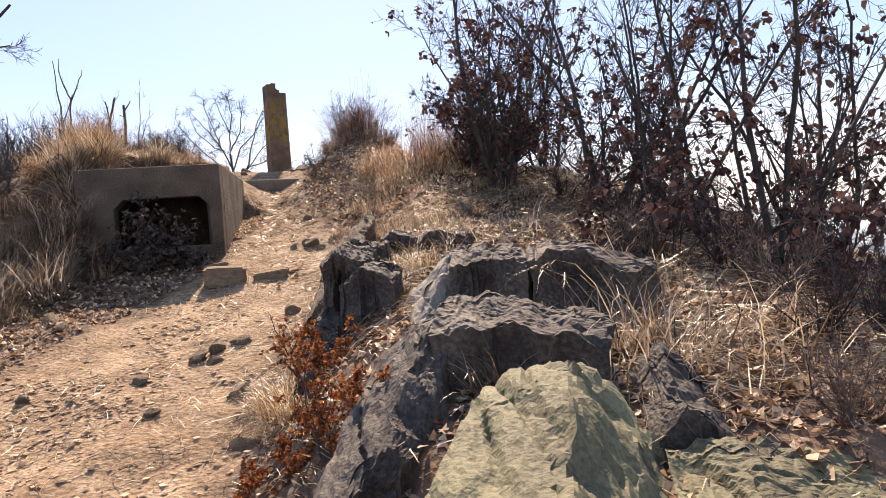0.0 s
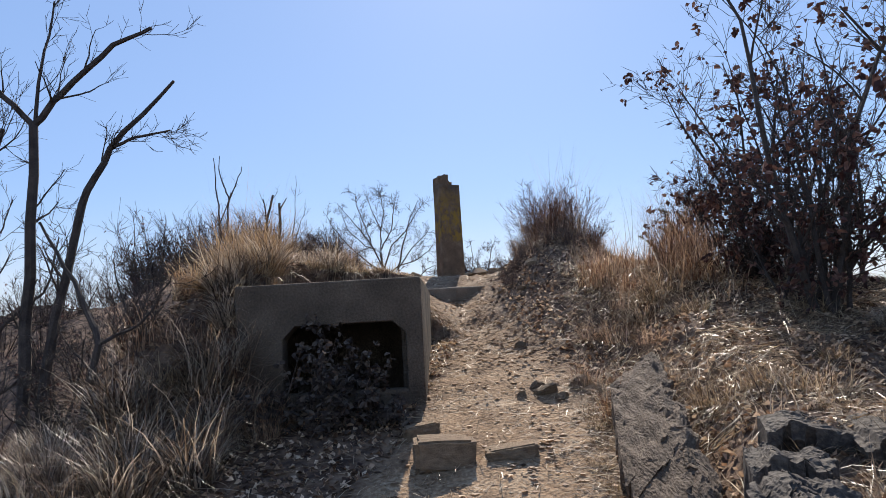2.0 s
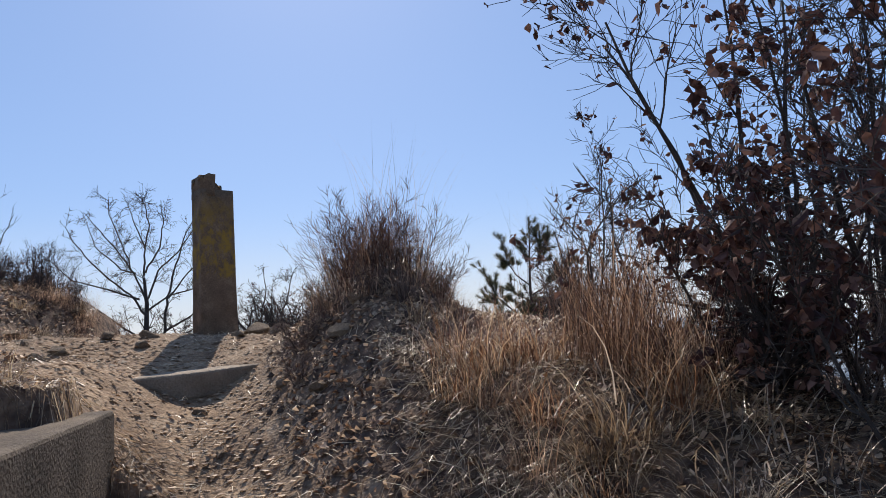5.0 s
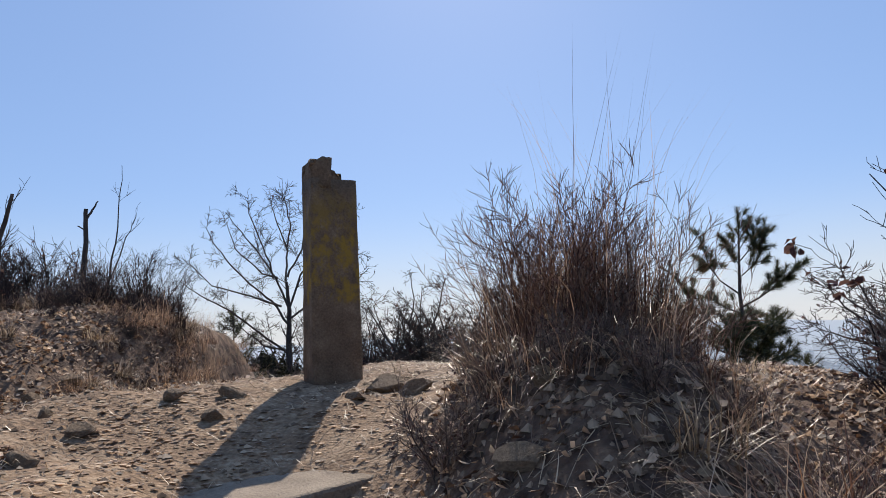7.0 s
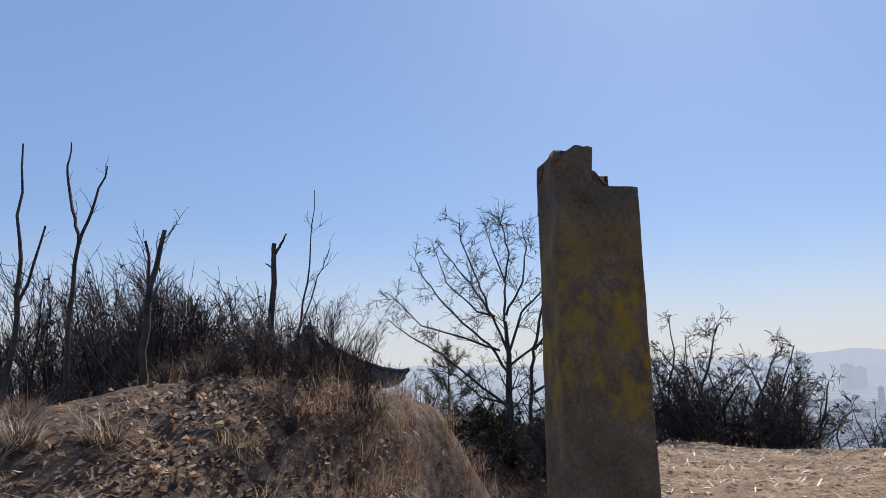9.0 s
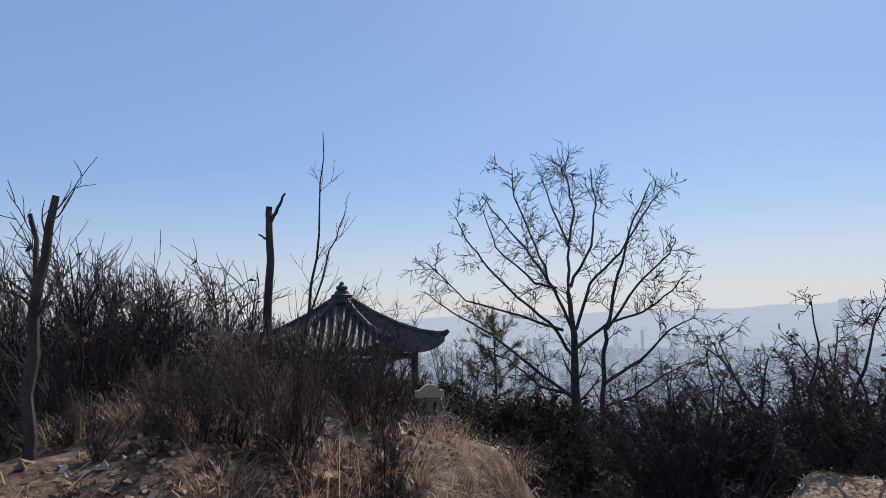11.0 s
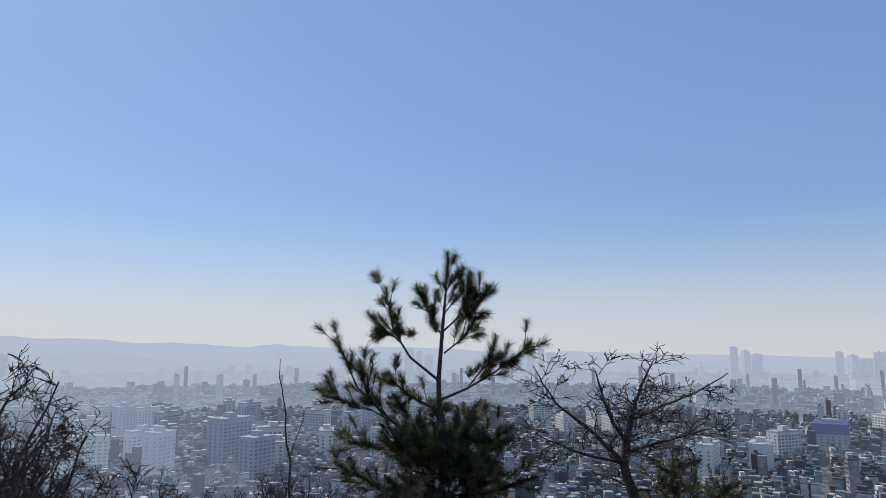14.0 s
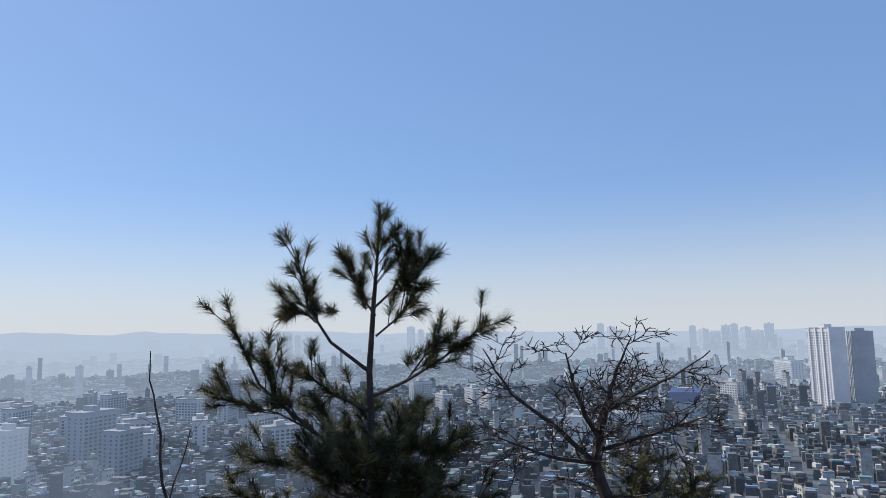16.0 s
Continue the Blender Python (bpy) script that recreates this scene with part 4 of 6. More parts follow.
# the mound on the other side, crowned with fine curling stems
for x, y, k, s in [(-1.35, 10.85, "fine", 0.8), (-1.30, 11.2, "fine", 0.95), (-1.2, 11.5, "fine", 0.9), (-1.12, 10.9, "fine", 0.95), (-0.9, 11.0, "fine", 1.0), (-1.0, 11.3, "fine", 1.05), (-0.75, 10.9, "fine", 0.9), (-0.72, 11.3, "fine", 0.95), (-1.05, 11.1, "wisps", 0.9), (-0.8, 11.2, "wisps", 0.95), (-0.95, 11.7, "wisps", 0.9), (-0.55, 11.6, "wisps", 0.9), (-0.9, 11.8, "fine", 0.8), (-1.5, 11.35, "arch2", 0.6), (-0.55, 10.8, "fine", 0.7), (-1.42, 10.8, "curl", 0.8), (-1.48, 11.15, "curl", 0.9), (-1.42, 11.55, "curl", 0.9), (-1.15, 10.6, "curl", 0.8), (-0.85, 10.65, "curl", 0.9), (-0.55, 10.6, "curl", 0.8), (-1.3, 11.9, "curl", 0.9), (-1.05, 11.2, "curl", 1.0), (-1.35, 11.3, "fine", 1.0), (-1.2, 11.75, "fine", 1.0),
                   (-0.62, 9.5, "ochre", 0.9), (-0.42, 9.2, "ochre", 1.0), (-0.25, 9.45, "ochre", 1.0), (-0.5, 8.8, "arch2", 0.9), (-0.65, 9.0, "ochre", 0.8), (-0.15, 9.1, "ochre", 0.9), (-0.05, 9.6, "ochre", 0.9), (-0.45, 9.9, "fine", 0.8), (-0.3, 10.3, "fine", 0.7), (-0.85, 9.6, "arch2", 0.7),
                   (0.22, 8.6, "cane", 1.0), (0.38, 8.75, "cane", 1.1), (0.15, 8.9, "cane", 0.95), (0.5, 8.5, "cane", 1.05), (0.05, 8.35, "arch2", 1.1), (0.3, 8.2, "ochre", 0.9), (0.6, 8.1, "arch2", 1.1), (0.0, 8.0, "straw", 1.0), (0.3, 7.8, "arch2", 1.0), (-0.3, 8.4, "ochre", 0.7), (0.28, 8.45, "ochre", 0.8), (0.2, 9.1, "cane", 0.9), (-0.05, 9.3, "wisps", 0.8), (0.35, 9.2, "cane", 0.9), (0.6, 9.0, "wisps", 1.0), (-0.1, 9.9, "fine", 0.8), (0.3, 9.8, "fine", 0.9)]:
    grass(k, x, y, s)
scatter(["grey", "reed2", "straw", "grey2", "gold2"], 55, -5.6, -3.5, 4.6, 8.6, 0.6, 1.0, 41, None, True)
# bank beside the path
scatter(["straw", "arch2", "arch2", "grey2"], 20, -0.6, 1.4, 6.0, 9.4, 0.5, 0.9, 31)
scatter(["arch2", "straw2", "grey2"], 14, 0.5, 2.2, 2.6, 6.2, 0.4, 0.7, 32)
scatter(["reed2", "arch2", "ochre"], 14, -0.9, -0.2, 6.0, 9.0, 0.45, 0.75, 34)
scatter(["grey2", "reed2", "straw"], 20, -5.5, -3.3, 2.4, 6.0, 0.5, 0.9, 35, None, True)
scatter(["reed2", "straw2", "straw"], 22, -1.6, 0.6, 9.4, 13.0, 0.45, 0.8, 36, None, True)
scatter(["straw2", "reed2", "grey2"], 26, -8.5, -4.6, 12.8, 16.5, 0.4, 0.8, 37, None, True)
scatter(["reed2", "straw", "reed2"], 26, -6.5, -1.0, 18.6, 21.5, 0.6, 0.95, 38, None, True)
scatter(["straw", "arch2", "straw2"], 12, -0.45, 1.2, 2.9, 6.2, 0.45, 0.7, 39)
for x, y, k, s in [(1.05, 1.75, "straw", 1.0), (1.25, 1.6, "grey2", 0.9), (0.85, 1.75, "straw2", 0.9), (0.5, 1.35, "straw", 0.7), (-0.55, 2.3, "gold2", 0.7), (-0.42, 2.0, "straw", 0.6), (-0.6, 2.7, "straw2", 0.7), (1.7, 1.9, "arch2", 1.0), (0.95, 2.95, "straw", 0.9), (0.95, 2.42, "arch", 0.9, ), (1.2, 2.35, "arch", 1.0), (1.45, 2.25, "arch", 1.0), (1.15, 1.75, "arch", 0.9), (1.35, 1.5, "arch2", 1.0), (1.0, 1.45, "arch2", 0.9), (1.55, 1.2, "arch", 0.9), (0.85, 3.1, "arch2", 1.0), (1.2, 2.9, "arch2", 1.1), (0.35, 3.3, "arch2", 0.8), (0.6, 3.6, "arch2", 0.9), (0.1, 3.7, "straw", 0.8), (0.4, 4.2, "straw", 0.8), (0.0, 4.9, "arch2", 0.8), (0.3, 5.2, "straw", 0.9), (0.7, 4.9, "arch2", 0.9), (1.1, 4.4, "arch2", 1.0), (1.5, 3.9, "arch2", 1.1), (-0.1, 5.6, "straw", 0.8)]:
    grass(k, x, y, s)

scatter(["straw2", "ochre"], 8, -1.0, -0.8, 2.2, 6.6, 0.3, 0.5, 64, None)
for k in range(14):
    grass(("straw2", "straw", "arch2")[k % 3], -0.84 + 0.06 * math.sin(k * 2.3), 2.3 + 0.32 * k, 0.38 + 0.12 * math.sin(k * 1.7))

scatter(["fine", "curl"], 26, -8.0, -3.6, 14.8, 20.5, 0.4, 0.6, 42, lambda x, y: -4.9 - 0.465 * (y - 15) < x < -3.4 - 0.32 * (y - 15), True)

scatter(["fine", "grey2", "fine"], 30, -8.2, -4.7, 13.4, 16.2, 0.35, 0.6, 43, lambda x, y: y > 14.9 or x > -5.5, True)
scatter(["curl", "fine"], 22, -6.2, -3.7, 14.3, 17.5, 0.5, 0.75, 44, None, True)

# curling stems on the knoll's broken side and down the lane to the machine
rnd_k = random.Random(31)
for k in range(46):
    y = 14.2 + 3.8 * rnd_k.random()
    grass_in_patch(("curl", "fine", "curl")[k % 3], -5.35 + 0.75 * rnd_k.random(), y, rnd_k.uniform(0.5, 0.8))
for k in range(34):
    y = 16.2 + 5.0 * rnd_k.random()
    grass_in_patch("curl", -3.6 - 0.57 * (y - 12.9) + rnd_k.gauss(0, 0.45), y, rnd_k.uniform(0.45, 0.65))

for kind, shape in PATCH.items():
    tagged(part("grass_cover", shape, GRASS[kind][1].materials[0]), "low cover of dry grass over the bank", "grass", kind="stuff")

# ---- bare bushes ----
BARE = dict(least=0.0028, shoots=(4, 9), angle=(18, 50), wander=0.15, rise=0.07, reach=0.36, shrink=0.5, leaves=1, leafing=0.10, leaf=0.035)
DENSE = dict(least=0.0028, shoots=(4, 11), angle=(22, 65), wander=0.2, rise=0.05, reach=0.36, shrink=0.5, leaves=1, leafing=0.10, leaf=0.04)
BUSHES = []
for seed, hgt, stems, o, mat, label in [
        (11, 1.5, 13, BARE, TWIG, "bare dark shrub with upright twigs"), (12, 1.35, 15, BARE, TWIG, "bare dark shrub with upright twigs"),
        (13, 1.1, 15, DENSE, TWIG, "tangled leafless shrub with a few dead leaves"), (14, 1.0, 16, DENSE, TWIG_PALE, "tangled leafless shrub with pale dry twigs")]:
    w, lf = bush_meshes(seed, hgt, stems, o, 34, 0.012)
    BUSHES.append((w.mesh("crown", mat), lf.mesh("foliage", DEAD_LEAF), label))


SPREADING = dict(least=0.0032, shoots=(3, 5, 6), angle=(30, 72), wander=0.30, rise=0.0, reach=0.32, shrink=0.55, bare=0.2, leaves=1, leafing=0.05, leaf=0.04)
w, lf = bush_meshes(15, 1.25, 9, SPREADING, 58, 0.019)
BUSHES.append((w.mesh("crown", BARK), lf.mesh("foliage", DEAD_LEAF), "spreading leafless shrub with crooked dark branches"))


def place_bush(k, x, y, s, seed=0):
    wood, lf, label = BUSHES[k]
    rnd = random.Random(int(x * 313 + y * 727) + seed)
    root = thing("bush", pose(x, y, g(x, y) - 0.02, rnd.uniform(-8, 8), rnd.uniform(-8, 8), rnd.uniform(0, 360)) @ Matrix.Diagonal((s, s, s * rnd.uniform(0.9, 1.15) * (0.95 if k == 4 else 1.0), 1)), label, "bush", "bare bushes")
    part("crown", wood, None, root)
    if len(lf.polygons):
        part("foliage", lf, None, root)
    return root


def in_view_gap(x, y):
    """The open hollow between the crest and the pillar, down to the exercise machine."""
    t = (y - 12.9) / 10.8
    lane = 15.5 < y < 24.0 and abs(x + 3.6 + 6.15 * t) < 0.3 + 0.5 * t
    return lane or (14.0 < y < 25.5 and -5.1 - 0.48 * (y - 15) < x < -3.2 - 0.29 * (y - 15))


def thicket(kinds, n, x0, x1, y0, y1, lo, hi, seed, clear=0.5, gap=True):
    rnd = random.Random(seed)
    spots = []
    for _ in range(n * 12):
        if len(spots) >= n:
            break
        x, y = rnd.uniform(x0, x1), rnd.uniform(y0, y1)
        if float(worn(x, y)) > 0.3 or (gap and in_view_gap(x, y)) or any((x - a) ** 2 + (y - b) ** 2 < clear ** 2 for a, b in spots):
            continue
        spots.append((x, y))
        low = 0.72 if -8.2 < x < -5.2 and 14.8 < y < 18.8 else 1.0      # the gap before the pavilion
        place_bush(rnd.choice(kinds), x, y, rnd.uniform(lo, hi) * low)


thicket([0, 1, 3, 3], 44, -12, -5.9, 15.0, 20.5, 0.75, 1.1, 51, 0.55)      # crest
thicket([2, 3, 1, 2], 24, -9.0, -4.9, 14.7, 17.2, 0.40, 0.75, 52, 0.4)
thicket([2, 2, 4], 15, -8.4, -4.7, 13.7, 15.2, 0.18, 0.3, 69, 0.3)
thicket([2, 3, 2], 11, -7.6, -4.9, 14.7, 16.4, 0.22, 0.38, 66, 0.25)    # brush on the knoll
thicket([2, 4, 3, 2], 22, -7.4, -3.9, 18.4, 21.6, 0.65, 0.9, 68, 0.4, False)
thicket([2, 4, 2], 13, -8.0, -4.3, 22.3, 24.8, 1.25, 1.55, 71, 0.5, False)
thicket([2, 2, 3], 9, -9.4, -6.2, 18.0, 22.2, 0.24, 0.34, 70, 0.4, False)
thicket([2, 2, 3], 17, -7.0, -3.7, 14.6, 18.6, 0.28, 0.42, 67, 0.3, False)   # low tangle in the hollow
thicket([4, 2, 4, 4, 4], 34, -8.5, -1.7, 19.7, 23.5, 0.8, 1.15, 53, 0.55)        # far edge of the top
thicket([0, 1, 0], 22, -10.8, -7.4, 14.6, 18.2, 1.15, 1.65, 62, 0.5)
thicket([3, 3, 2], 14, -1.75, -0.3, 9.9, 12.2, 0.28, 0.48, 63, 0.22)
thicket([3, 3, 1], 26, -6.8, -3.9, 15.4, 19.6, 0.5, 0.8, 60, 0.4)
thicket([2, 3, 2], 10, 1.35, 2.7, 0.8, 3.6, 0.35, 0.55, 65, 0.3)
thicket([1, 2, 0], 18, -20, -12, 26, 33, 1.6, 2.1, 61, 0.9)
thicket([4, 4, 2], 22, -1.2, 2.4, 20.2, 22.3, 0.5, 0.75, 54, 0.4)
thicket([0, 1, 2], 5, -8.5, -4.9, 5.0, 9.8, 0.6, 0.9, 55, 0.6)           # left of the bunker
thicket([0, 1, 2], 8, -11, -6, 9.8, 14, 0.6, 0.9, 56, 0.8)
thicket([2, 3, 2], 14, 1.7, 5.5, 1.2, 8.4, 0.45, 0.75, 57, 0.5)             # slope on the other side
thicket([2, 3, 0], 8, 0.6, 3.4, 9.6, 13.5, 0.6, 0.9, 58, 0.6)
thicket([0, 1, 2], 8, -24, -9, 21.5, 33, 0.9, 1.4, 59, 1.0)
for x, y, s, k in [(-3.66, 20.9, 1.55, 4), (-2.05, 20.9, 1.4, 4), (-1.75, 21.4, 1.35, 4), (0.35, 20.7, 0.6, 1), (0.75, 21.0, 0.55, 0), (-4.5, 20.6, 1.5, 4), (-2.9, 21.2, 1.55, 4), (-3.2, 20.1, 1.4, 4), (-4.0, 19.9, 1.4, 4), (-5.0, 20.6, 1.4, 4), (-4.7, 21.4, 1.35, 4), (-5.25, 21.9, 1.25, 4), (-4.2, 20.9, 1.2, 4), (-5.4, 23.0, 1.3, 2), (-4.9, 22.6, 1.4, 2), (-2.4, 20.3, 1.3, 4), (-4.3, 21.6, 1.5, 4), (-3.3, 20.6, 1.5, 2), (-2.6, 20.7, 1.5, 2), (-3.9, 20.5, 1.5, 2), (-4.6, 20.2, 1.4, 2)]:
    place_bush(k, x, y, s, 5)

# fine reddish brushwood on the mound
BRUSH = dict(least=0.0017, shoots=(5, 7), angle=(14, 45), wander=0.13, rise=0.04, reach=0.42, shrink=0.5, bare=0.15)
w, lf = bush_meshes(171, 0.80, 11, BRUSH, 30, 0.0045)
brush_mesh = w.mesh("crown", TWIG_RED)
rnd_b = random.Random(17)
for x, y, k in [(-1.25, 11.0, 0.95), (-1.2, 11.4, 0.9), (-1.0, 10.85, 0.85), (-0.84, 11.05, 1.0), (-1.0, 11.25, 1.0), (-0.72, 11.3, 0.95), (-0.5, 11.2, 0.7), (-1.4, 11.65, 0.9), (-1.26, 11.5, 1.1), (-1.2, 11.8, 1.2), (0.35, 9.1, 0.9)]:
    root = thing("brushwood", pose(x, y, g(x, y) - 0.03, rnd_b.uniform(-8, 8), rnd_b.uniform(-8, 8), rnd_b.uniform(0, 360)) @ Matrix.Diagonal((k, k, k, 1)), "tuft of fine reddish brushwood on the mound", "bush", "brushwood on the mound")
    part("crown", brush_mesh, None, root)

for x, y, k, s_ in [(0.95, 8.5, 2, 0.7), (1.3, 8.25, 3, 0.75), (1.15, 8.85, 2, 0.7), (0.75, 8.8, 3, 0.65),
                    (-4.9, 6.9, 4, 0.8), (-5.25, 6.3, 4, 0.85), (-5.5, 7.2, 4, 0.9)]:
    place_bush(k, x, y, s_, 9)

# withered weeds in front of the bunker
WEED = dict(shoots=(6,), angle=(25, 70), wander=0.2, rise=0.0, reach=0.42, leaves=8, leaf=0.055)
WEED_LEAF = leafy(material("withered_weed_leaf", [(0.2, (0.030, 0.021, 0.018)), (0.5, (0.075, 0.055, 0.045)), (0.8, (0.15, 0.12, 0.095))], 5.0, 0.85, vary=0.7), 0.2)
for x, y, h, sd in [(-3.1, 6.40, 0.92, 71), (-2.72, 6.45, 0.66, 72), (-2.95, 6.2, 0.5, 73), (-3.35, 6.25, 0.55, 74), (-2.5, 6.35, 0.4, 75)]:
    w, lf = bush_meshes(sd, h, 8, WEED, 30, 0.005)
    bush("withered_weed", pose(x, y, g(x, y)), w, lf, TWIG_PALE, WEED_LEAF, "withered grey weed before the bunker opening", "weed")
# saplings with rust-red leaves among the rocks
RUST = dict(shoots=(4, 6), angle=(25, 65), wander=0.22, rise=0.03, reach=0.36, leaves=6, leaf=0.022)
for x, y, h, sd in [(-0.22, 1.72, 0.62, 81), (-0.42, 1.55, 0.34, 82), (0.05, 1.5, 0.30, 83), (-0.35, 2.5, 0.36, 84), (-0.62, 1.8, 0.22, 85)]:
    w, lf = bush_meshes(sd, h, 4 if h > 0.5 else 6, RUST, 24, 0.009 if h > 0.5 else 0.004)
    bush("oak_sapling", pose(x, y, g(x, y)), w, lf, BARK, RUST_LEAF, "small oak sapling with rust-red withered leaves", "sapling")

# large bushes with withered brown leaves hanging in curled clumps
BIG = dict(least=0.003, shoots=(4, 5, 6), angle=(22, 60), wander=0.18, rise=0.06, reach=0.36, shrink=0.52, leaves=1, leafing=0.18, leaf=0.055, bare=0.22, clump=0.085, clump_leaf=0.07)
for x, y, h, st, sd, sp, o in [
        (1.12, 7.2, 3.4, 9, 91, 34, dict(shy=0.8)), (1.35, 8.85, 2.9, 9, 99, 44, dict(shy=0.8, clump_leaf=0.06)), (2.6, 5.0, 3.3, 7, 94, 36, dict(clump=0.11)), (1.0, 7.6, 1.7, 6, 95, 46, {}), (0.98, 8.65, 1.7, 9, 85, 52, dict(clump=0.12)), (1.05, 11.4, 2.0, 8, 97, 20, dict(clump=0.02, leafing=0.1, wander=0.24)), (1.9, 8.9, 3.0, 6, 98, 28, {}),
        (2.05, 5.5, 3.2, 7, 92, 34, dict(clump=0.1)), (3.0, 4.1, 3.2, 8, 93, 38, dict(clump=0.1)), (3.9, 5.2, 3.4, 6, 96, 32, {}),
        (1.9, 3.6, 1.2, 5, 90, 50, {}), (2.5, 2.7, 1.2, 5, 89, 52, {})]:
    w, lf = bush_meshes(sd, h, st, dict(BIG, **o), sp, 0.0095 * h)
    bush("leafy_bush", pose(x, y, g(x, y) - 0.1), w, lf, BARK, DEAD_LEAF, "tall bush with curled brown leaves on dark branches" if h > 2.2 else "low spreading bush with curled brown leaves")


# ---- trees with drawn limbs ----
def limb_tree(name, place, limbs, o, label, leaf_mat=DEAD_LEAF, size=0.7, seed=1, category="tree", wood_mat=BARK):
    """Limbs are rows of (x, y, z, radius); shoots grow from all but the first."""
    rnd = random.Random(seed)
    root = thing(name, place, label, category)
    trunk, crown, leaves = Shape(), Shape(), Shape()
    for k, rows in enumerate(limbs):
        pts, rad = [], []
        for a, b in zip(rows, rows[1:]):
            for i in range(4):
                t = i / 4
                p = Vector(a[:3]).lerp(Vector(b[:3]), t)
                jit = min(0.012, 0.025 * (Vector(b[:3]) - Vector(a[:3])).length) if 0 < t else 0.0
                pts.append(p + Vector((rnd.gauss(0, jit), rnd.gauss(0, jit), 0)))
                rad.append(a[3] + (b[3] - a[3]) * t)
        pts.append(Vector(rows[-1][:3]))
        rad.append(rows[-1][3])
        (trunk if k == 0 else crown).tube(pts, rad, 7 if k == 0 else 5)
        twigs(crown, leaves, rnd, pts, rad[len(rad) // 2], len(o["shoots"]), o, size)
    part("trunk", trunk, wood_mat, root)
    part("crown", crown, wood_mat, root)
    if leaves.v:
        part("foliage", leaves, leaf_mat, root)
    return root


LIMB = dict(shoots=(3, 5, 9), angle=(20, 55), wander=0.12, rise=0.05, shrink=0.5, bare=0.3, least=0.0025)
SPARSE = dict(shoots=(3, 6), angle=(20, 55), wander=0.14, rise=0.06, shrink=0.5, bare=0.3, least=0.003)
FINE_TWIGS = dict(shoots=(3, 4, 6), angle=(20, 60), wander=0.16, rise=0.07, shrink=0.5, bare=0.25, least=0.0026)
# three dark stems beside the bunker
z0 = g(-5.8, 6.5) - 0.1
limb_tree("bare_tree", pose(-5.8, 6.5, z0), [
    [(0, 0, 0, 0.06), (0.0, 0, 1.4, 0.052), (0.05, 0, 4.16 - z0, 0.04)],
    [(0.05, 0, 4.16 - z0, 0.034), (0.30, 0.05, 4.45 - z0, 0.03), (0.85, 0.02, 4.85 - z0, 0.024), (1.25, 0, 4.95 - z0, 0.016)],
    [(0.05, 0, 4.16 - z0, 0.03), (-0.3, -0.1, 4.55 - z0, 0.026), (-0.8, -0.1, 5.05 - z0, 0.018)],
    [(0.05, 0.02, 4.16 - z0, 0.02), (0.12, 0.0, 4.7 - z0, 0.015), (0.25, 0, 5.35 - z0, 0.008)],
], FINE_TWIGS, "dark leafless tree with snapped limbs beside the bunker", seed=101, size=0.8)
limb_tree("bare_tree", pose(-5.7, 6.55, z0), [
    [(0, 0, 0, 0.05), (0.1, 0, 2.03 - z0, 0.044), (0.42, 0, 3.37 - z0, 0.036), (0.70, 0, 3.87 - z0, 0.028), (1.34, 0, 4.44 - z0, 0.014)],
    [(0.70, 0, 3.87 - z0, 0.018), (0.95, 0, 3.95 - z0, 0.014), (1.3, 0, 3.98 - z0, 0.008)],
], FINE_TWIGS, "dark leaning leafless tree beside the bunker", seed=102, size=0.6)
limb_tree("bare_tree", pose(-6.1, 6.4, z0), [
    [(0, 0, 0, 0.06), (0.0, 0, 1.69 - z0, 0.052), (0.04, 0, 3.3 - z0, 0.042)],
    [(0.04, 0, 3.3 - z0, 0.034), (-0.12, 0, 3.6 - z0, 0.03), (-0.33, 0.05, 4.14 - z0, 0.024), (-0.42, 0, 4.8 - z0, 0.014)],
    [(0.04, 0, 3.3 - z0, 0.034), (0.03, 0, 3.85 - z0, 0.030), (0.12, 0, 4.12 - z0, 0.022)],
    [(0.0, 0, 2.6 - z0, 0.02), (-0.45, 0.1, 3.0 - z0, 0.015), (-0.9, 0.1, 3.7 - z0, 0.007)],
    [(0.0, 0, 2.2 - z0, 0.018), (0.4, 0.2, 2.6 - z0, 0.012), (0.55, 0.2, 3.1 - z0, 0.006)],
], FINE_TWIGS, "dark leafless tree with a broken forked top", seed=103, size=0.8)
limb_tree("bare_tree", pose(-5.15, 6.2, z0), [
    [(0, 0, 0, 0.035), (0.3, 0, 1.2, 0.03), (0.0, 0.1, 1.75, 0.02), (-0.35, 0.1, 2.3, 0.01)],
    [(0.3, 0, 1.2, 0.018), (0.6, 0.1, 1.35, 0.012), (0.9, 0.1, 1.7, 0.006)],
], LIMB, "low crooked leafless tree in the undergrowth", seed=104, size=0.5)
# snags on the crest
z1 = g(-7.8, 17.1) - 0.1
limb_tree("dead_snag", pose(-7.8, 17.1, z1), [
    [(0, 0, 0, 0.052), (0.02, 0, 1.2, 0.043), (0.03, 0, 5.25 - z1, 0.034), (0.03, 0, 5.52 - z1, 0.030)],
    [(0.03, 0, 5.36 - z1, 0.022), (0.13, 0, 5.50 - z1, 0.016), (0.22, 0, 5.63 - z1, 0.009)],
    [(0.03, 0, 5.2 - z1, 0.014), (-0.10, 0, 5.27 - z1, 0.008)],
], dict(shoots=(0,)), "dead standing trunk snapped off at the top", seed=111, size=0.2)
limb_tree("bare_tree", pose(-7.7, 17.45, z1), [
    [(0, 0, 0, 0.022), (0.05, 0, 1.2, 0.017), (0.16, 0.1, 2.2, 0.010), (0.2, 0.12, 6.3 - z1, 0.004)],
    [(0.05, 0, 1.2, 0.012), (0.32, 0, 1.9, 0.009), (0.46, 0.1, 2.35, 0.004)],
], SPARSE, "slender leafless sapling on the crest", seed=112, size=0.6)
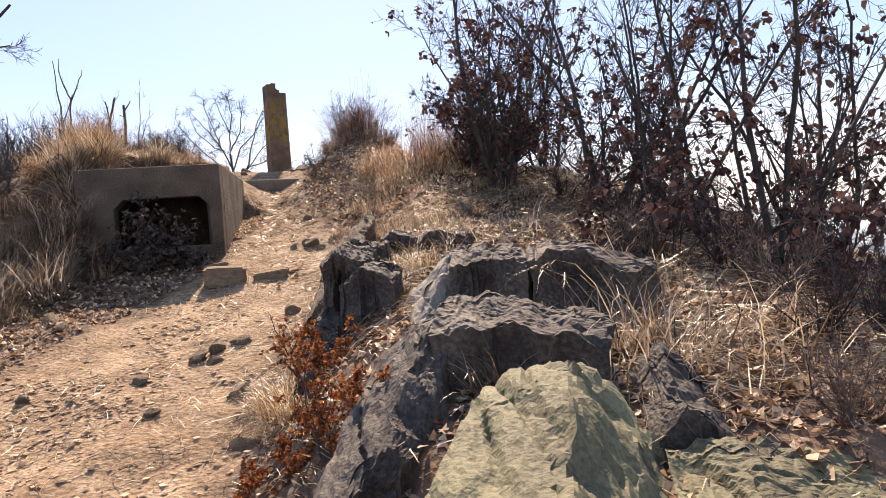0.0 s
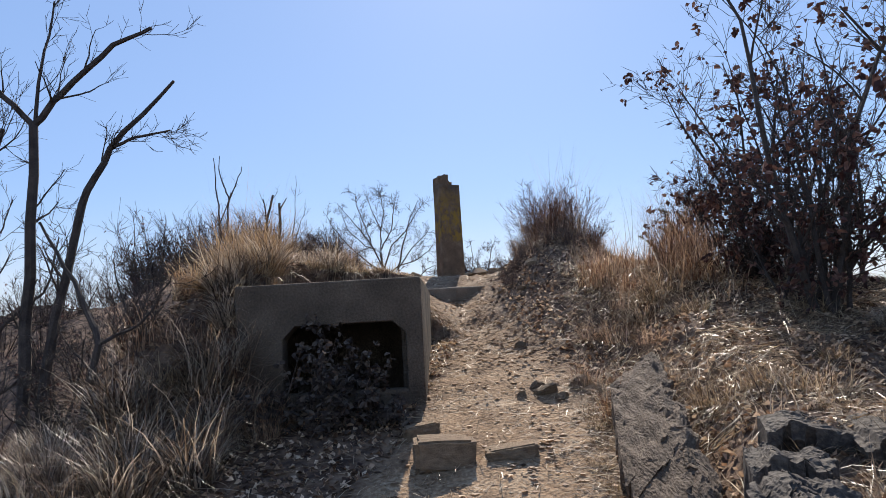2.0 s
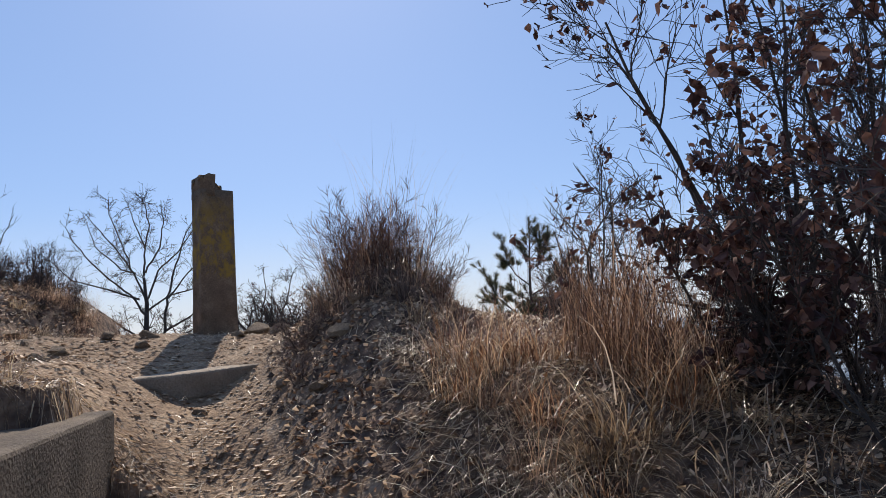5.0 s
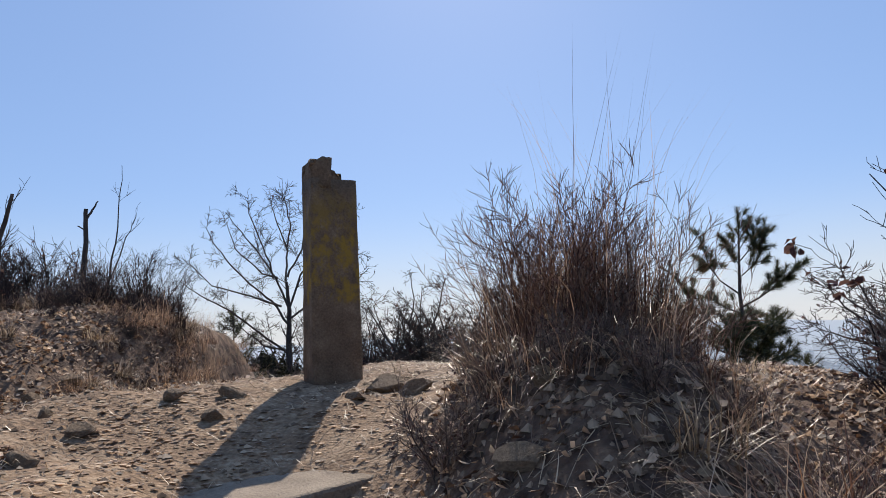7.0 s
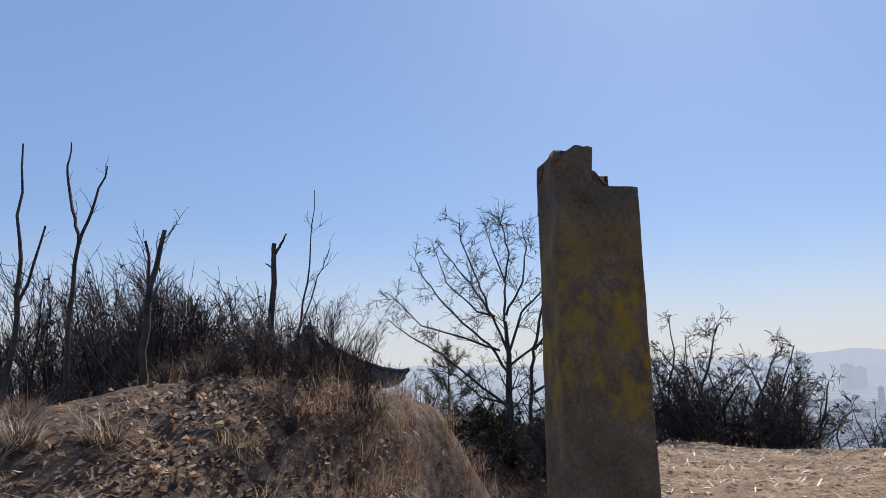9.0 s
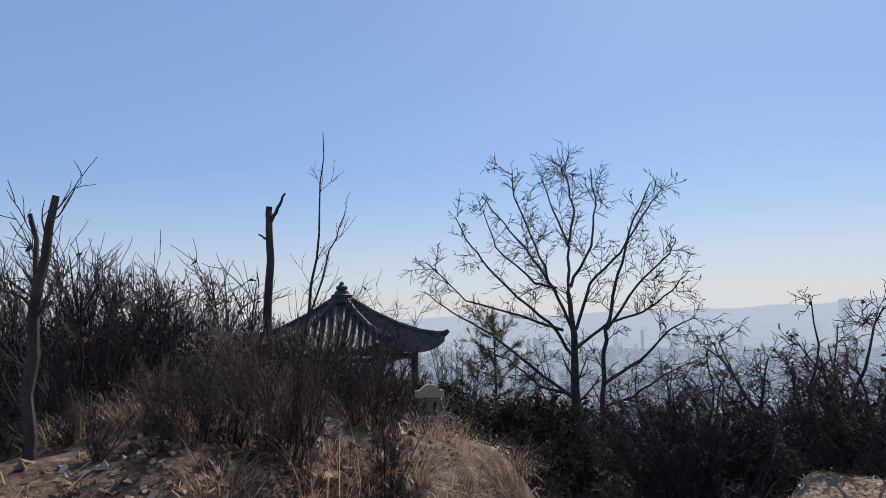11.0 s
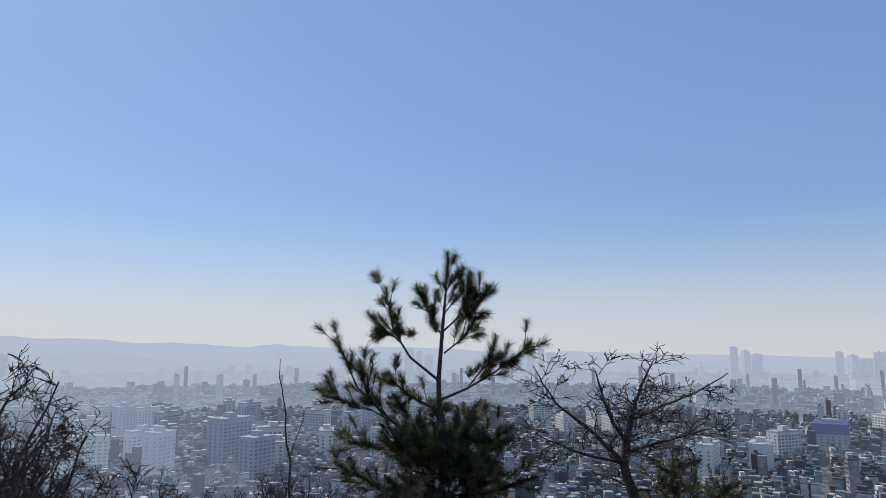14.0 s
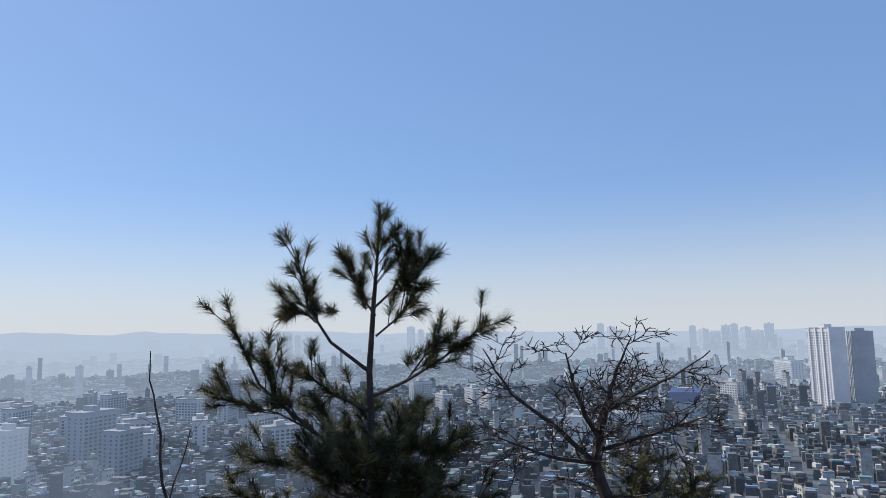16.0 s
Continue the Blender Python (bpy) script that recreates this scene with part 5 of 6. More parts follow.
z2 = g(-7.7, 14.3) - 0.1
limb_tree("bare_tree", pose(-7.72, 14.3, z2), [
    [(0, 0, 0, 0.030), (-0.05, 0, 0.8, 0.024), (0.0, 0, 5.08 - z2, 0.016)],
    [(0.0, 0, 5.08 - z2, 0.018), (-0.12, 0, 5.4 - z2, 0.015), (-0.22, 0, 5.75 - z2, 0.011), (-0.2, 0, 6.05 - z2, 0.006)],
    [(0.0, 0, 5.08 - z2, 0.017), (0.14, 0, 5.35 - z2, 0.013), (0.3, 0, 5.75 - z2, 0.007)],
], dict(shoots=(2, 3), angle=(20, 55), wander=0.14, rise=0.06, shrink=0.5, bare=0.3, least=0.002), "dark forked dead tree on the crest", seed=113, size=0.3)
limb_tree("dead_snag", pose(-7.75, 13.75, z2), [
    [(0, 0, 0, 0.028), (0.1, 0, 0.9, 0.022), (0.05, 0, 5.0 - z2, 0.014), (-0.02, 0, 5.85 - z2, 0.007)],
    [(0.1, 0, 1.0, 0.015), (0.35, 0, 1.6, 0.008)],
], dict(shoots=(2,), angle=(20, 55), bare=0.3), "thin dead tree trunk on the crest", seed=114, size=0.3)
z3 = g(-6.8, 14.4) - 0.1
limb_tree("dead_snag", pose(-6.95, 14.4, z3), [
    [(0, 0, 0, 0.035), (0.0, 0, 0.8, 0.03), (0.16, 0, 5.12 - z3, 0.018)],
    [(0.0, 0, 0.8, 0.018), (-0.06, 0, 1.35, 0.012)],
], SPARSE, "thin dead tree trunk on the crest", seed=115, size=0.45)

# oak below the far edge: two stems from one foot, limbs fanning out
z4 = g(-6.5, 22.3) - 0.1
D = 0.0080


def oak_limb(r0, r1, *stops):
    """Stops are (across, up) in hundredths, seen square to the tree's face, from its foot at (797, 740); depth leans by turns."""
    n = len(stops)
    lean = ((stops[-1][0] * 7 + stops[-1][1] * 3) % 11 - 5) * 0.16
    return [((u - 797) * D, lean * k / (n - 1), 2.78 + (740 - v) * D - z4, r0 + (r1 - r0) * k / (n - 1)) for k, (u, v) in enumerate(stops)]


OAK = [[(0, 0, 0, 0.10)] + oak_limb(0.080, 0.034, (800, 740), (797, 660), (800, 570), (792, 490)),
       oak_limb(0.042, 0.008, (842, 750), (850, 620), (865, 540), (882, 460), (905, 385), (945, 300)),
       oak_limb(0.030, 0.007, (798, 690), (720, 630), (640, 565), (560, 520), (500, 475)),
       oak_limb(0.029, 0.007, (798, 610), (755, 545), (695, 495), (640, 435), (600, 380), (580, 335)),
       oak_limb(0.027, 0.007, (797, 560), (765, 480), (720, 410), (675, 350), (630, 292)),
       oak_limb(0.027, 0.007, (792, 490), (797, 400), (768, 320), (745, 245)),
       oak_limb(0.027, 0.007, (803, 560), (832, 475), (890, 420), (935, 350), (962, 312)),
       oak_limb(0.026, 0.007, (801, 595), (862, 550), (930, 530), (990, 490), (1028, 450)),
       oak_limb(0.030, 0.007, (850, 660), (920, 620), (980, 565), (1035, 540)),
       oak_limb(0.026, 0.006, (797, 480), (838, 405), (850, 330), (842, 262)),
       oak_limb(0.026, 0.006, (780, 560), (700, 530), (600, 500), (540, 435)),
       oak_limb(0.026, 0.006, (795, 680), (730, 665), (670, 615), (610, 600)),
       oak_limb(0.024, 0.006, (770, 480), (730, 470), (660, 400), (640, 330)),
       oak_limb(0.024, 0.006, (860, 560), (920, 480), (985, 420), (1000, 390)),
       oak_limb(0.022, 0.006, (795, 400), (810, 340), (800, 290), (785, 262)),
       oak_limb(0.022, 0.006, (760, 480), (735, 400), (700, 310), (700, 270)),
       oak_limb(0.022, 0.006, (852, 700), (900, 680), (950, 640), (1010, 610))]
limb_tree("oak_tree", pose(-6.5, 22.3, z4, 0, 0, 17), OAK, dict(shoots=(3, 5, 8), angle=(30, 62), wander=0.10, rise=0.0, shrink=0.52, bare=0.2, least=0.005, leaves=1, leafing=0.03, leaf=0.05), "leafless oak tree with spreading dark branches", seed=121, size=0.74)

# low spreading leafless tree beside the pine
z5 = g(5.0, 20.25) - 0.1
limb_tree("bare_tree", pose(4.95, 20.25, z5, 0, 0, -45) @ Matrix.Diagonal((1.22, 1.22, 0.93, 1)), [
    [(0.25, 0, 0, 0.075), (0.1, 0, 2.3 - z5, 0.065), (-0.05, 0, 3.0 - z5, 0.05), (0.05, 0, 3.6 - z5, 0.036)],
    [(0.05, 0, 3.6 - z5, 0.026), (0.35, 0.1, 3.75 - z5, 0.022), (0.75, 0.15, 3.95 - z5, 0.014), (1.15, 0.2, 4.25 - z5, 0.006)],
    [(0.05, 0, 3.6 - z5, 0.026), (0.12, -0.1, 3.95 - z5, 0.018), (0.3, -0.1, 4.45 - z5, 0.006)],
    [(-0.05, 0, 3.0 - z5, 0.03), (-0.4, 0.1, 3.45 - z5, 0.024), (-0.75, 0.2, 3.8 - z5, 0.014), (-1.0, 0.2, 4.35 - z5, 0.006)],
    [(0.0, 0, 3.2 - z5, 0.028), (-0.2, -0.2, 3.7 - z5, 0.02), (-0.35, -0.3, 4.3 - z5, 0.007)],
    [(-0.05, 0, 3.0 - z5, 0.026), (-0.5, -0.2, 3.15 - z5, 0.018), (-0.95, -0.3, 3.4 - z5, 0.007)],
    [(0.0, 0, 3.15 - z5, 0.026), (0.4, -0.2, 3.35 - z5, 0.018), (0.85, -0.3, 3.55 - z5, 0.007)],
], dict(shoots=(3, 5, 9), angle=(35, 75), wander=0.26, rise=0.05, shrink=0.5, bare=0.1, least=0.006, leaves=1, leafing=0.06, leaf=0.045), "low spreading leafless tree with crooked twigs", seed=131, size=0.72)
# thin bare shoots at the edge of the top
z6 = g(0.2, 20.6) - 0.1
limb_tree("bare_sapling", pose(0.25, 20.6, z6), [[(0, 0, 0, 0.012), (0.0, 0, 0.9, 0.010), (-0.10, 0, 1.5, 0.006), (-0.14, 0, 1.85, 0.003)], [(0, 0, 0.95, 0.006), (0.13, 0, 1.35, 0.003)]], dict(shoots=(3,), angle=(25, 60)), "thin leafless sapling at the edge of the top", seed=135, size=0.3, category="sapling")


# ---- pines ----
def needle_tuft(shape, rnd, p, d, length, n, spray=0.12):
    d = d.normalized()
    for _ in range(n):
        t = rnd.random()
        base = p + d * length * t
        out = Vector((rnd.gauss(0, 1), rnd.gauss(0, 1), rnd.gauss(0, 1)))
        out = (out - d * out.dot(d)).normalized()
        a = (d * rnd.uniform(0.35, 1.1) + out).normalized()
        b = a.cross(d).normalized() * 0.0036
        tip = base + a * spray * rnd.uniform(0.7, 1.1)
        shape.add([tuple(base + b), tuple(base - b), tuple(tip)], [(0, 1, 2)])


def pine(place, limbs, extra, label, seed, tufts=70, spray=0.12):
    rnd = random.Random(seed)
    root = thing("pine_tree", place, label, "tree")
    trunk, boughs, needles = Shape(), Shape(), Shape()
    for k, rows in enumerate(limbs):
        pts = [Vector(r[:3]) for r in rows]
        (trunk if k == 0 else boughs).tube(pts, [r[3] for r in rows], 6)
        end, d = pts[-1], pts[-1] - pts[-2]
        for e in range(5):
            needle_tuft(needles, rnd, end - d.normalized() * (0.10 * e + 0.02), d + Vector((rnd.gauss(0, 0.1), rnd.gauss(0, 0.1), 0.05)), 0.13, tufts, spray)
        for _ in range(extra):
            i = rnd.randint(1, len(pts) - 1)
            i = max(i, len(pts) - 2)
            p = pts[i - 1].lerp(pts[i], rnd.uniform(0.2, 1.0))
            a = (pts[i] - pts[i - 1]).normalized()
            s = a.cross(Vector((rnd.gauss(0, 1), rnd.gauss(0, 1), rnd.gauss(0, 1)))).normalized()
            q = p + (a * 0.8 + s * 0.8 + Vector((0, 0, 0.35))) * rnd.uniform(0.12, 0.32)
            boughs.tube([p, q], [0.006, 0.004], 4)
            needle_tuft(needles, rnd, q - (q - p) * 0.4, q - p, 0.16, tufts, spray)
    part("trunk", trunk, BARK, root)
    part("bough_wood", boughs, BARK, root)
    part("needles", needles, NEEDLE, root)
    return root


zp = g(2.85, 21.6) - 0.1
def pz(z):
    return z - zp
rnd_p = random.Random(9)
LOW = []
for k in range(20):
    a, zb = k * 2.4, 2.0 + 1.2 * k / 20
    r = rnd_p.uniform(0.5, 1.15) * (1.15 - 0.5 * k / 20)
    LOW.append([(0.05, 0, pz(zb), 0.018), (math.cos(a) * r * 0.6, math.sin(a) * r * 0.6, pz(zb + 0.2), 0.012), (math.cos(a) * r, math.sin(a) * r, pz(zb + 0.25 + 0.3 * rnd_p.random()), 0.006)])
pine(pose(2.85, 21.6, zp, 0, 0, -45), [
    [(0.1, 0, 0, 0.06), (0.03, 0, pz(2.6), 0.05), (0.0, 0, pz(3.3), 0.042), (-0.02, 0, pz(3.95), 0.034), (0.03, 0, pz(4.6), 0.024), (0.08, 0, pz(5.15), 0.014), (0.1, 0, pz(5.52), 0.007)],
    [(-0.02, 0, pz(3.95), 0.02), (-0.4, 0, pz(4.25), 0.016), (-0.62, 0, pz(4.6), 0.012), (-0.72, 0, pz(5.05), 0.007)],
    [(-0.55, 0, pz(4.45), 0.01), (-0.65, 0.1, pz(4.55), 0.009), (-0.78, 0.1, pz(4.55), 0.006)],
    [(0.05, 0, pz(4.5), 0.012), (-0.12, 0, pz(4.75), 0.009), (-0.2, 0.05, pz(4.95), 0.006)],
    [(0.0, 0, pz(4.55), 0.014), (0.22, 0, pz(4.75), 0.011), (0.36, 0, pz(5.0), 0.008), (0.38, 0, pz(5.15), 0.006)],
    [(0.05, 0, pz(4.3), 0.012), (0.3, 0.05, pz(4.5), 0.010), (0.48, 0.05, pz(4.75), 0.006)],
    [(0.22, 0, pz(4.75), 0.01), (0.42, 0.1, pz(4.85), 0.008), (0.52, 0.1, pz(4.95), 0.005)],
    [(0.0, 0, pz(3.7), 0.02), (0.35, 0, pz(3.85), 0.016), (0.7, 0, pz(4.05), 0.012), (1.1, 0, pz(4.35), 0.006)],
    [(0.35, 0, pz(3.85), 0.012), (0.55, 0.1, pz(4.1), 0.009), (0.72, 0.1, pz(4.2), 0.006)],
    [(0.0, 0, pz(3.55), 0.02), (-0.4, 0, pz(3.75), 0.016), (-0.58, 0, pz(3.9), 0.008)],
    [(0.05, 0, pz(2.9), 0.024), (-0.6, 0, pz(3.4), 0.018), (-1.1, 0, pz(3.85), 0.014), (-1.35, 0, pz(4.4), 0.007)],
    [(-0.6, 0, pz(3.4), 0.014), (-0.95, 0.2, pz(3.55), 0.010), (-1.5, 0.2, pz(3.7), 0.006)],
    [(-0.75, 0, pz(3.5), 0.012), (-0.9, -0.2, pz(3.75), 0.010), (-1.0, -0.2, pz(4.05), 0.006)],
    [(0.05, 0, pz(2.9), 0.02), (-0.5, -0.3, pz(3.1), 0.014), (-1.0, -0.5, pz(3.2), 0.007)],
    [(0.05, 0, pz(2.8), 0.02), (0.45, -0.3, pz(3.0), 0.014), (0.75, -0.4, pz(3.3), 0.007)],
    [(0.05, 0, pz(2.7), 0.02), (0.1, -0.4, pz(2.95), 0.014), (0.2, -0.7, pz(3.3), 0.007)],
    [(0.05, 0, pz(2.7), 0.02), (-0.3, -0.5, pz(2.9), 0.014), (-0.45, -0.7, pz(3.25), 0.007)],
    [(0.05, 0, pz(2.5), 0.02), (-0.6, -0.3, pz(2.6), 0.014), (-1.2, -0.4, pz(2.9), 0.007)],
    [(0.05, 0, pz(2.5), 0.02), (0.6, -0.3, pz(2.6), 0.014), (1.1, -0.5, pz(2.8), 0.007)],
    [(0.05, 0, pz(2.4), 0.02), (0.2, 0.5, pz(2.9), 0.014), (0.3, 0.8, pz(3.4), 0.007)],
    [(0.05, 0, pz(2.4), 0.02), (-0.4, 0.5, pz(2.9), 0.014), (-0.6, 0.8, pz(3.5), 0.007)],
] + LOW, 10, "young pine with open upper boughs and dense tufts", 141, 135, 0.15)


def small_pine(x, y, h, seed, dens=34, spray=0.12, label="small dark pine beside the trail"):
    rnd = random.Random(seed)
    z = g(x, y) - 0.1
    rows = [[(0, 0, 0, 0.05), (0.02, 0, h * 0.5, 0.035), (0, 0, h, 0.008)]]
    for k in range(24):
        t = 0.15 + 0.8 * k / 24
        a = k * 2.4
        r = h * 0.42 * (1.08 - t)
        rows.append([(0, 0, h * t, 0.012), (math.cos(a) * r * 0.6, math.sin(a) * r * 0.6, h * t + r * 0.2, 0.009), (math.cos(a) * r, math.sin(a) * r, h * t + r * 0.5, 0.005)])
    pine(pose(x, y, z), rows, 3, label, seed, dens, spray)


small_pine(6.2, 20.4, 2.1, 151, 70)
small_pine(7.2, 20.2, 1.9, 152, 70)
small_pine(-10.4, 28.3, 3.6, 153, 60, 0.2, "dark low pine below the hilltop")


# ---- dull green shrubs in the hollow ----
EVER = dict(shoots=(5, 7), angle=(25, 70), wander=0.2, rise=0.05, reach=0.45, shrink=0.5, leaves=9, leaf=0.06)
w, lf = bush_meshes(161, 1.25, 11, EVER, 42, 0.012)
ever_w, ever_l = w.mesh("crown", TWIG), lf.mesh("foliage", SHRUB_GREEN)
rnd_e = random.Random(5)
for x, y, s in [(-7.0, 21.0, 0.8), (-6.6, 20.4, 0.7), (-6.3, 20.9, 0.7), (-7.4, 22.2, 0.9), (-7.1, 22.4, 0.9), (-7.4, 23.4, 1.1), (-9.0, 24.6, 1.2), (-8.1, 25.2, 1.2), (-6.9, 25.6, 1.1), (-6.0, 24.8, 1.0), (-6.8, 21.5, 0.8), (-11.2, 25.5, 1.2), (-12.2, 26.5, 1.3), (-6.4, 22.6, 0.8), (-10.4, 26.2, 1.3), (-5.4, 23.6, 0.8), (-9.6, 27.6, 1.3), (-13.0, 24.4, 1.1), (-4.6, 25.0, 0.9)]:
    root = thing("evergreen_shrub", pose(x, y, g(x, y), 0, 0, rnd_e.uniform(0, 360)) @ Matrix.Diagonal((s, s, s, 1)), "dull green shrub in the hollow below the crest", "shrub", "green shrubs")
    part("crown", ever_w, None, root)
    part("foliage", ever_l, None, root)


# ---- litter, gravel and straw on the ground ----
def build_litter():
    rnd = np.random.RandomState(3)
    def spots(n, x0, x1, y0, y1):
        return rnd.uniform(x0, x1, n), rnd.uniform(y0, y1, n)
    # gravel
    s = Shape()
    x, y = spots(34000, -6.5, 1.0, -1.5, 19.5)
    keep = (worn(x, y) > rnd.rand(len(x)) * 0.8) & ((y > 10.3) | (rnd.rand(len(x)) < 0.5))
    x, y = x[keep], y[keep]
    z = height(x, y)
    for a, b, c in zip(x, y, z):
        r = 0.003 + 0.016 * rnd.rand() ** 6 + 0.004 * rnd.rand() + (0.024 * rnd.rand() ** 2 if b > 10.4 else 0)
        v = [(a + r * (1 + 0.5 * rnd.rand()), b, c), (a - r, b + r * 0.3, c), (a, b + r * (0.7 + 0.5 * rnd.rand()), c), (a + 0.2 * r, b - r, c), (a + r * 0.3 * rnd.rand(), b, c + r * (0.25 + 0.4 * rnd.rand()))]
        s.add(v, [(0, 2, 4), (2, 1, 4), (1, 3, 4), (3, 0, 4)])
    tagged(part("gravel", s, PEBBLE), "loose brown gravel and clods on the trodden soil", "gravel", kind="stuff")
    # dark clods on the steep sides of the mound
    s = Shape()
    x, y = spots(9000, -2.2, 0.4, 8.8, 12.4)
    keep = rnd.rand(len(x)) < bump_at(x, y, -0.95, 10.7, 0.5, 1.0)
    x, y = x[keep], y[keep]
    u, v = spots(7000, -7.6, -4.4, 13.0, 16.5)
    keep = rnd.rand(len(u)) < bump_at(u, v, -5.1, 14.7, 0.45, 0.9)
    x, y = np.concatenate([x, u[keep]]), np.concatenate([y, v[keep]])
    for a, b, c in zip(x, y, height(x, y)):
        r = 0.008 + 0.030 * rnd.rand() ** 3
        v = [(a + r * (1 + 0.5 * rnd.rand()), b, c - 0.005), (a - r, b + r * 0.3, c - 0.005), (a, b + r * (0.7 + 0.5 * rnd.rand()), c - 0.005), (a + 0.2 * r, b - r, c - 0.005), (a + r * 0.4 * rnd.rand(), b, c + r * (0.6 + 0.5 * rnd.rand()))]
        s.add(v, [(0, 2, 4), (2, 1, 4), (1, 3, 4), (3, 0, 4)])
    tagged(part("soil_clods", s, CLOD), "dark crumbling clods of soil on the mound", "soil", kind="stuff")
    # leaves
    s = Shape()
    x, y = spots(150000, -7.0, 3.4, -1.4, 16.2)
    w = worn(x, y)
    keep = rnd.rand(len(x)) < np.where(w > 0.45, np.clip(np.where(y > 6.0, 0.34, 0.16) + 0.9 * value_noise(x * 1.6, y * 1.6), 0.02, 0.7), 0.85) * np.where((y > 10.5) & (w > 0.4), 0.9, 1.0) * (1 - 0.75 * np.clip(bump_at(x, y, -0.95, 10.8, 0.55, 1.2), 0, 1)) * step(-6.9, -4.8, x) * (1 - step(2.2, 3.4, x)) * step(-1.4, 0.2, y) * (1 - step(14.5, 16.2, y))
    x, y = x[keep], y[keep]
    z = height(x, y)
    py = random.Random(8)
    for a, b, c, e in zip(x, y, z, worn(x, y)):
        t, l = py.uniform(0, 6.283), py.uniform(0.015, 0.055)
        ca, sa = math.cos(t) * l, math.sin(t) * l
        k1, k2 = py.uniform(0.004, 0.026), py.uniform(0.003, 0.020)
        if e < 0.4:
            l, k1, k2 = l * 1.35, k1 * 1.5, k2 * 1.5
        else:
            k1, k2 = 0.004 + k1 * 0.12, 0.004 + k2 * 0.12
        s.add([(a, b, c + 0.004), (a + ca * 0.6 - sa * 0.45, b + sa * 0.6 + ca * 0.45, c + k1), (a + ca * 1.2, b + sa * 1.2, c + k2), (a + ca * 0.6 + sa * 0.45, b + sa * 0.6 - ca * 0.45, c + 0.006)], [(0, 1, 2), (0, 2, 3)])
    tagged(part("leaf_litter", s, LITTER), "dry brown fallen leaves over the ground", "leaves", kind="stuff")
    # straw
    s = Shape()
    x, y = spots(45000, -6.5, 3.0, -0.5, 20.5)
    w = worn(x, y)
    keep = rnd.rand(len(x)) < np.where(w > 0.5, 0.26, 0.60)
    x, y = x[keep], y[keep]
    z = height(x, y)
    for a, b, c in zip(x, y, z):
        t, l = py.uniform(0, 6.283), py.uniform(0.06, 0.26)
        ca, sa = math.cos(t), math.sin(t)
        h1 = py.uniform(0.01, 0.05)
        w_ = py.uniform(0.0014, 0.003)
        s.add([(a - sa * w_, b + ca * w_, c + 0.003), (a + sa * w_, b - ca * w_, c + 0.003), (a + ca * l * 0.5 + sa * w_, b + sa * l * 0.5 - ca * w_, c + h1), (a + ca * l * 0.5 - sa * w_, b + sa * l * 0.5 + ca * w_, c + h1), (a + ca * l, b + sa * l, c + h1 * 0.5)], [(0, 1, 2, 3), (3, 2, 4)])
    tagged(part("fallen_straw", s, STRAW), "loose dry grass stalks lying over the soil", "straw", kind="stuff")


def build_thatch():
    """Long curved blades lying over one another on the bank, a few on the path and on the bunker's roof."""
    rnd = random.Random(27)
    s = Shape()
    for count, x0, x1, y0, y1, lo, hi, lift in ((15000, -0.95, 2.3, 2.3, 9.8, 0.14, 0.50, 0.07), (2600, -2.4, -0.7, 2.0, 10.4, 0.08, 0.26, 0.02), (2200, -4.1, -2.3, 7.2, 9.4, 0.12, 0.36, 0.05), (1700, -5.4, -3.3, 3.2, 6.4, 0.14, 0.45, 0.08), (900, 0.7, 2.2, 1.0, 2.6, 0.2, 0.6, 0.12)):
        xs = np.array([rnd.uniform(x0, x1) for _ in range(count)])
        ys = np.array([rnd.uniform(y0, y1) for _ in range(count)])
        keep = value_noise(xs * 1.3 + 4, ys * 1.3) > -0.22
        xs, ys = xs[keep], ys[keep]
        for x, y in zip(xs, ys):
            a, ln, bend = rnd.uniform(0, 6.283), rnd.uniform(lo, hi), rnd.gauss(0, 1.1)
            w = rnd.uniform(0.0014, 0.0032)
            top = lift * rnd.random() ** 1.5
            n, vs = 5, []
            pts = []
            for k in range(n):
                pts.append((x, y))
                x, y = x + math.cos(a) * ln / (n - 1), y + math.sin(a) * ln / (n - 1)
                a += bend / (n - 1)
            zs = height(np.array([p[0] for p in pts]), np.array([p[1] for p in pts]))
            for k, (px, py) in enumerate(pts):
                z = float(zs[k]) + 0.006 + top * math.sin(math.pi * (0.15 + 0.8 * k / (n - 1)))
                ww = w * (1 - 0.8 * k / (n - 1))
                vs += [(px - math.sin(a) * ww, py + math.cos(a) * ww, z), (px + math.sin(a) * ww, py - math.cos(a) * ww, z + ww)]
            s.add(vs, [(2 * k, 2 * k + 1, 2 * k + 3, 2 * k + 2) for k in range(n - 1)])
    tagged(part("thatch", s, STRAW), "flattened thatch of long dry grass blades on the bank", "grass", kind="stuff")


build_litter()
build_thatch()


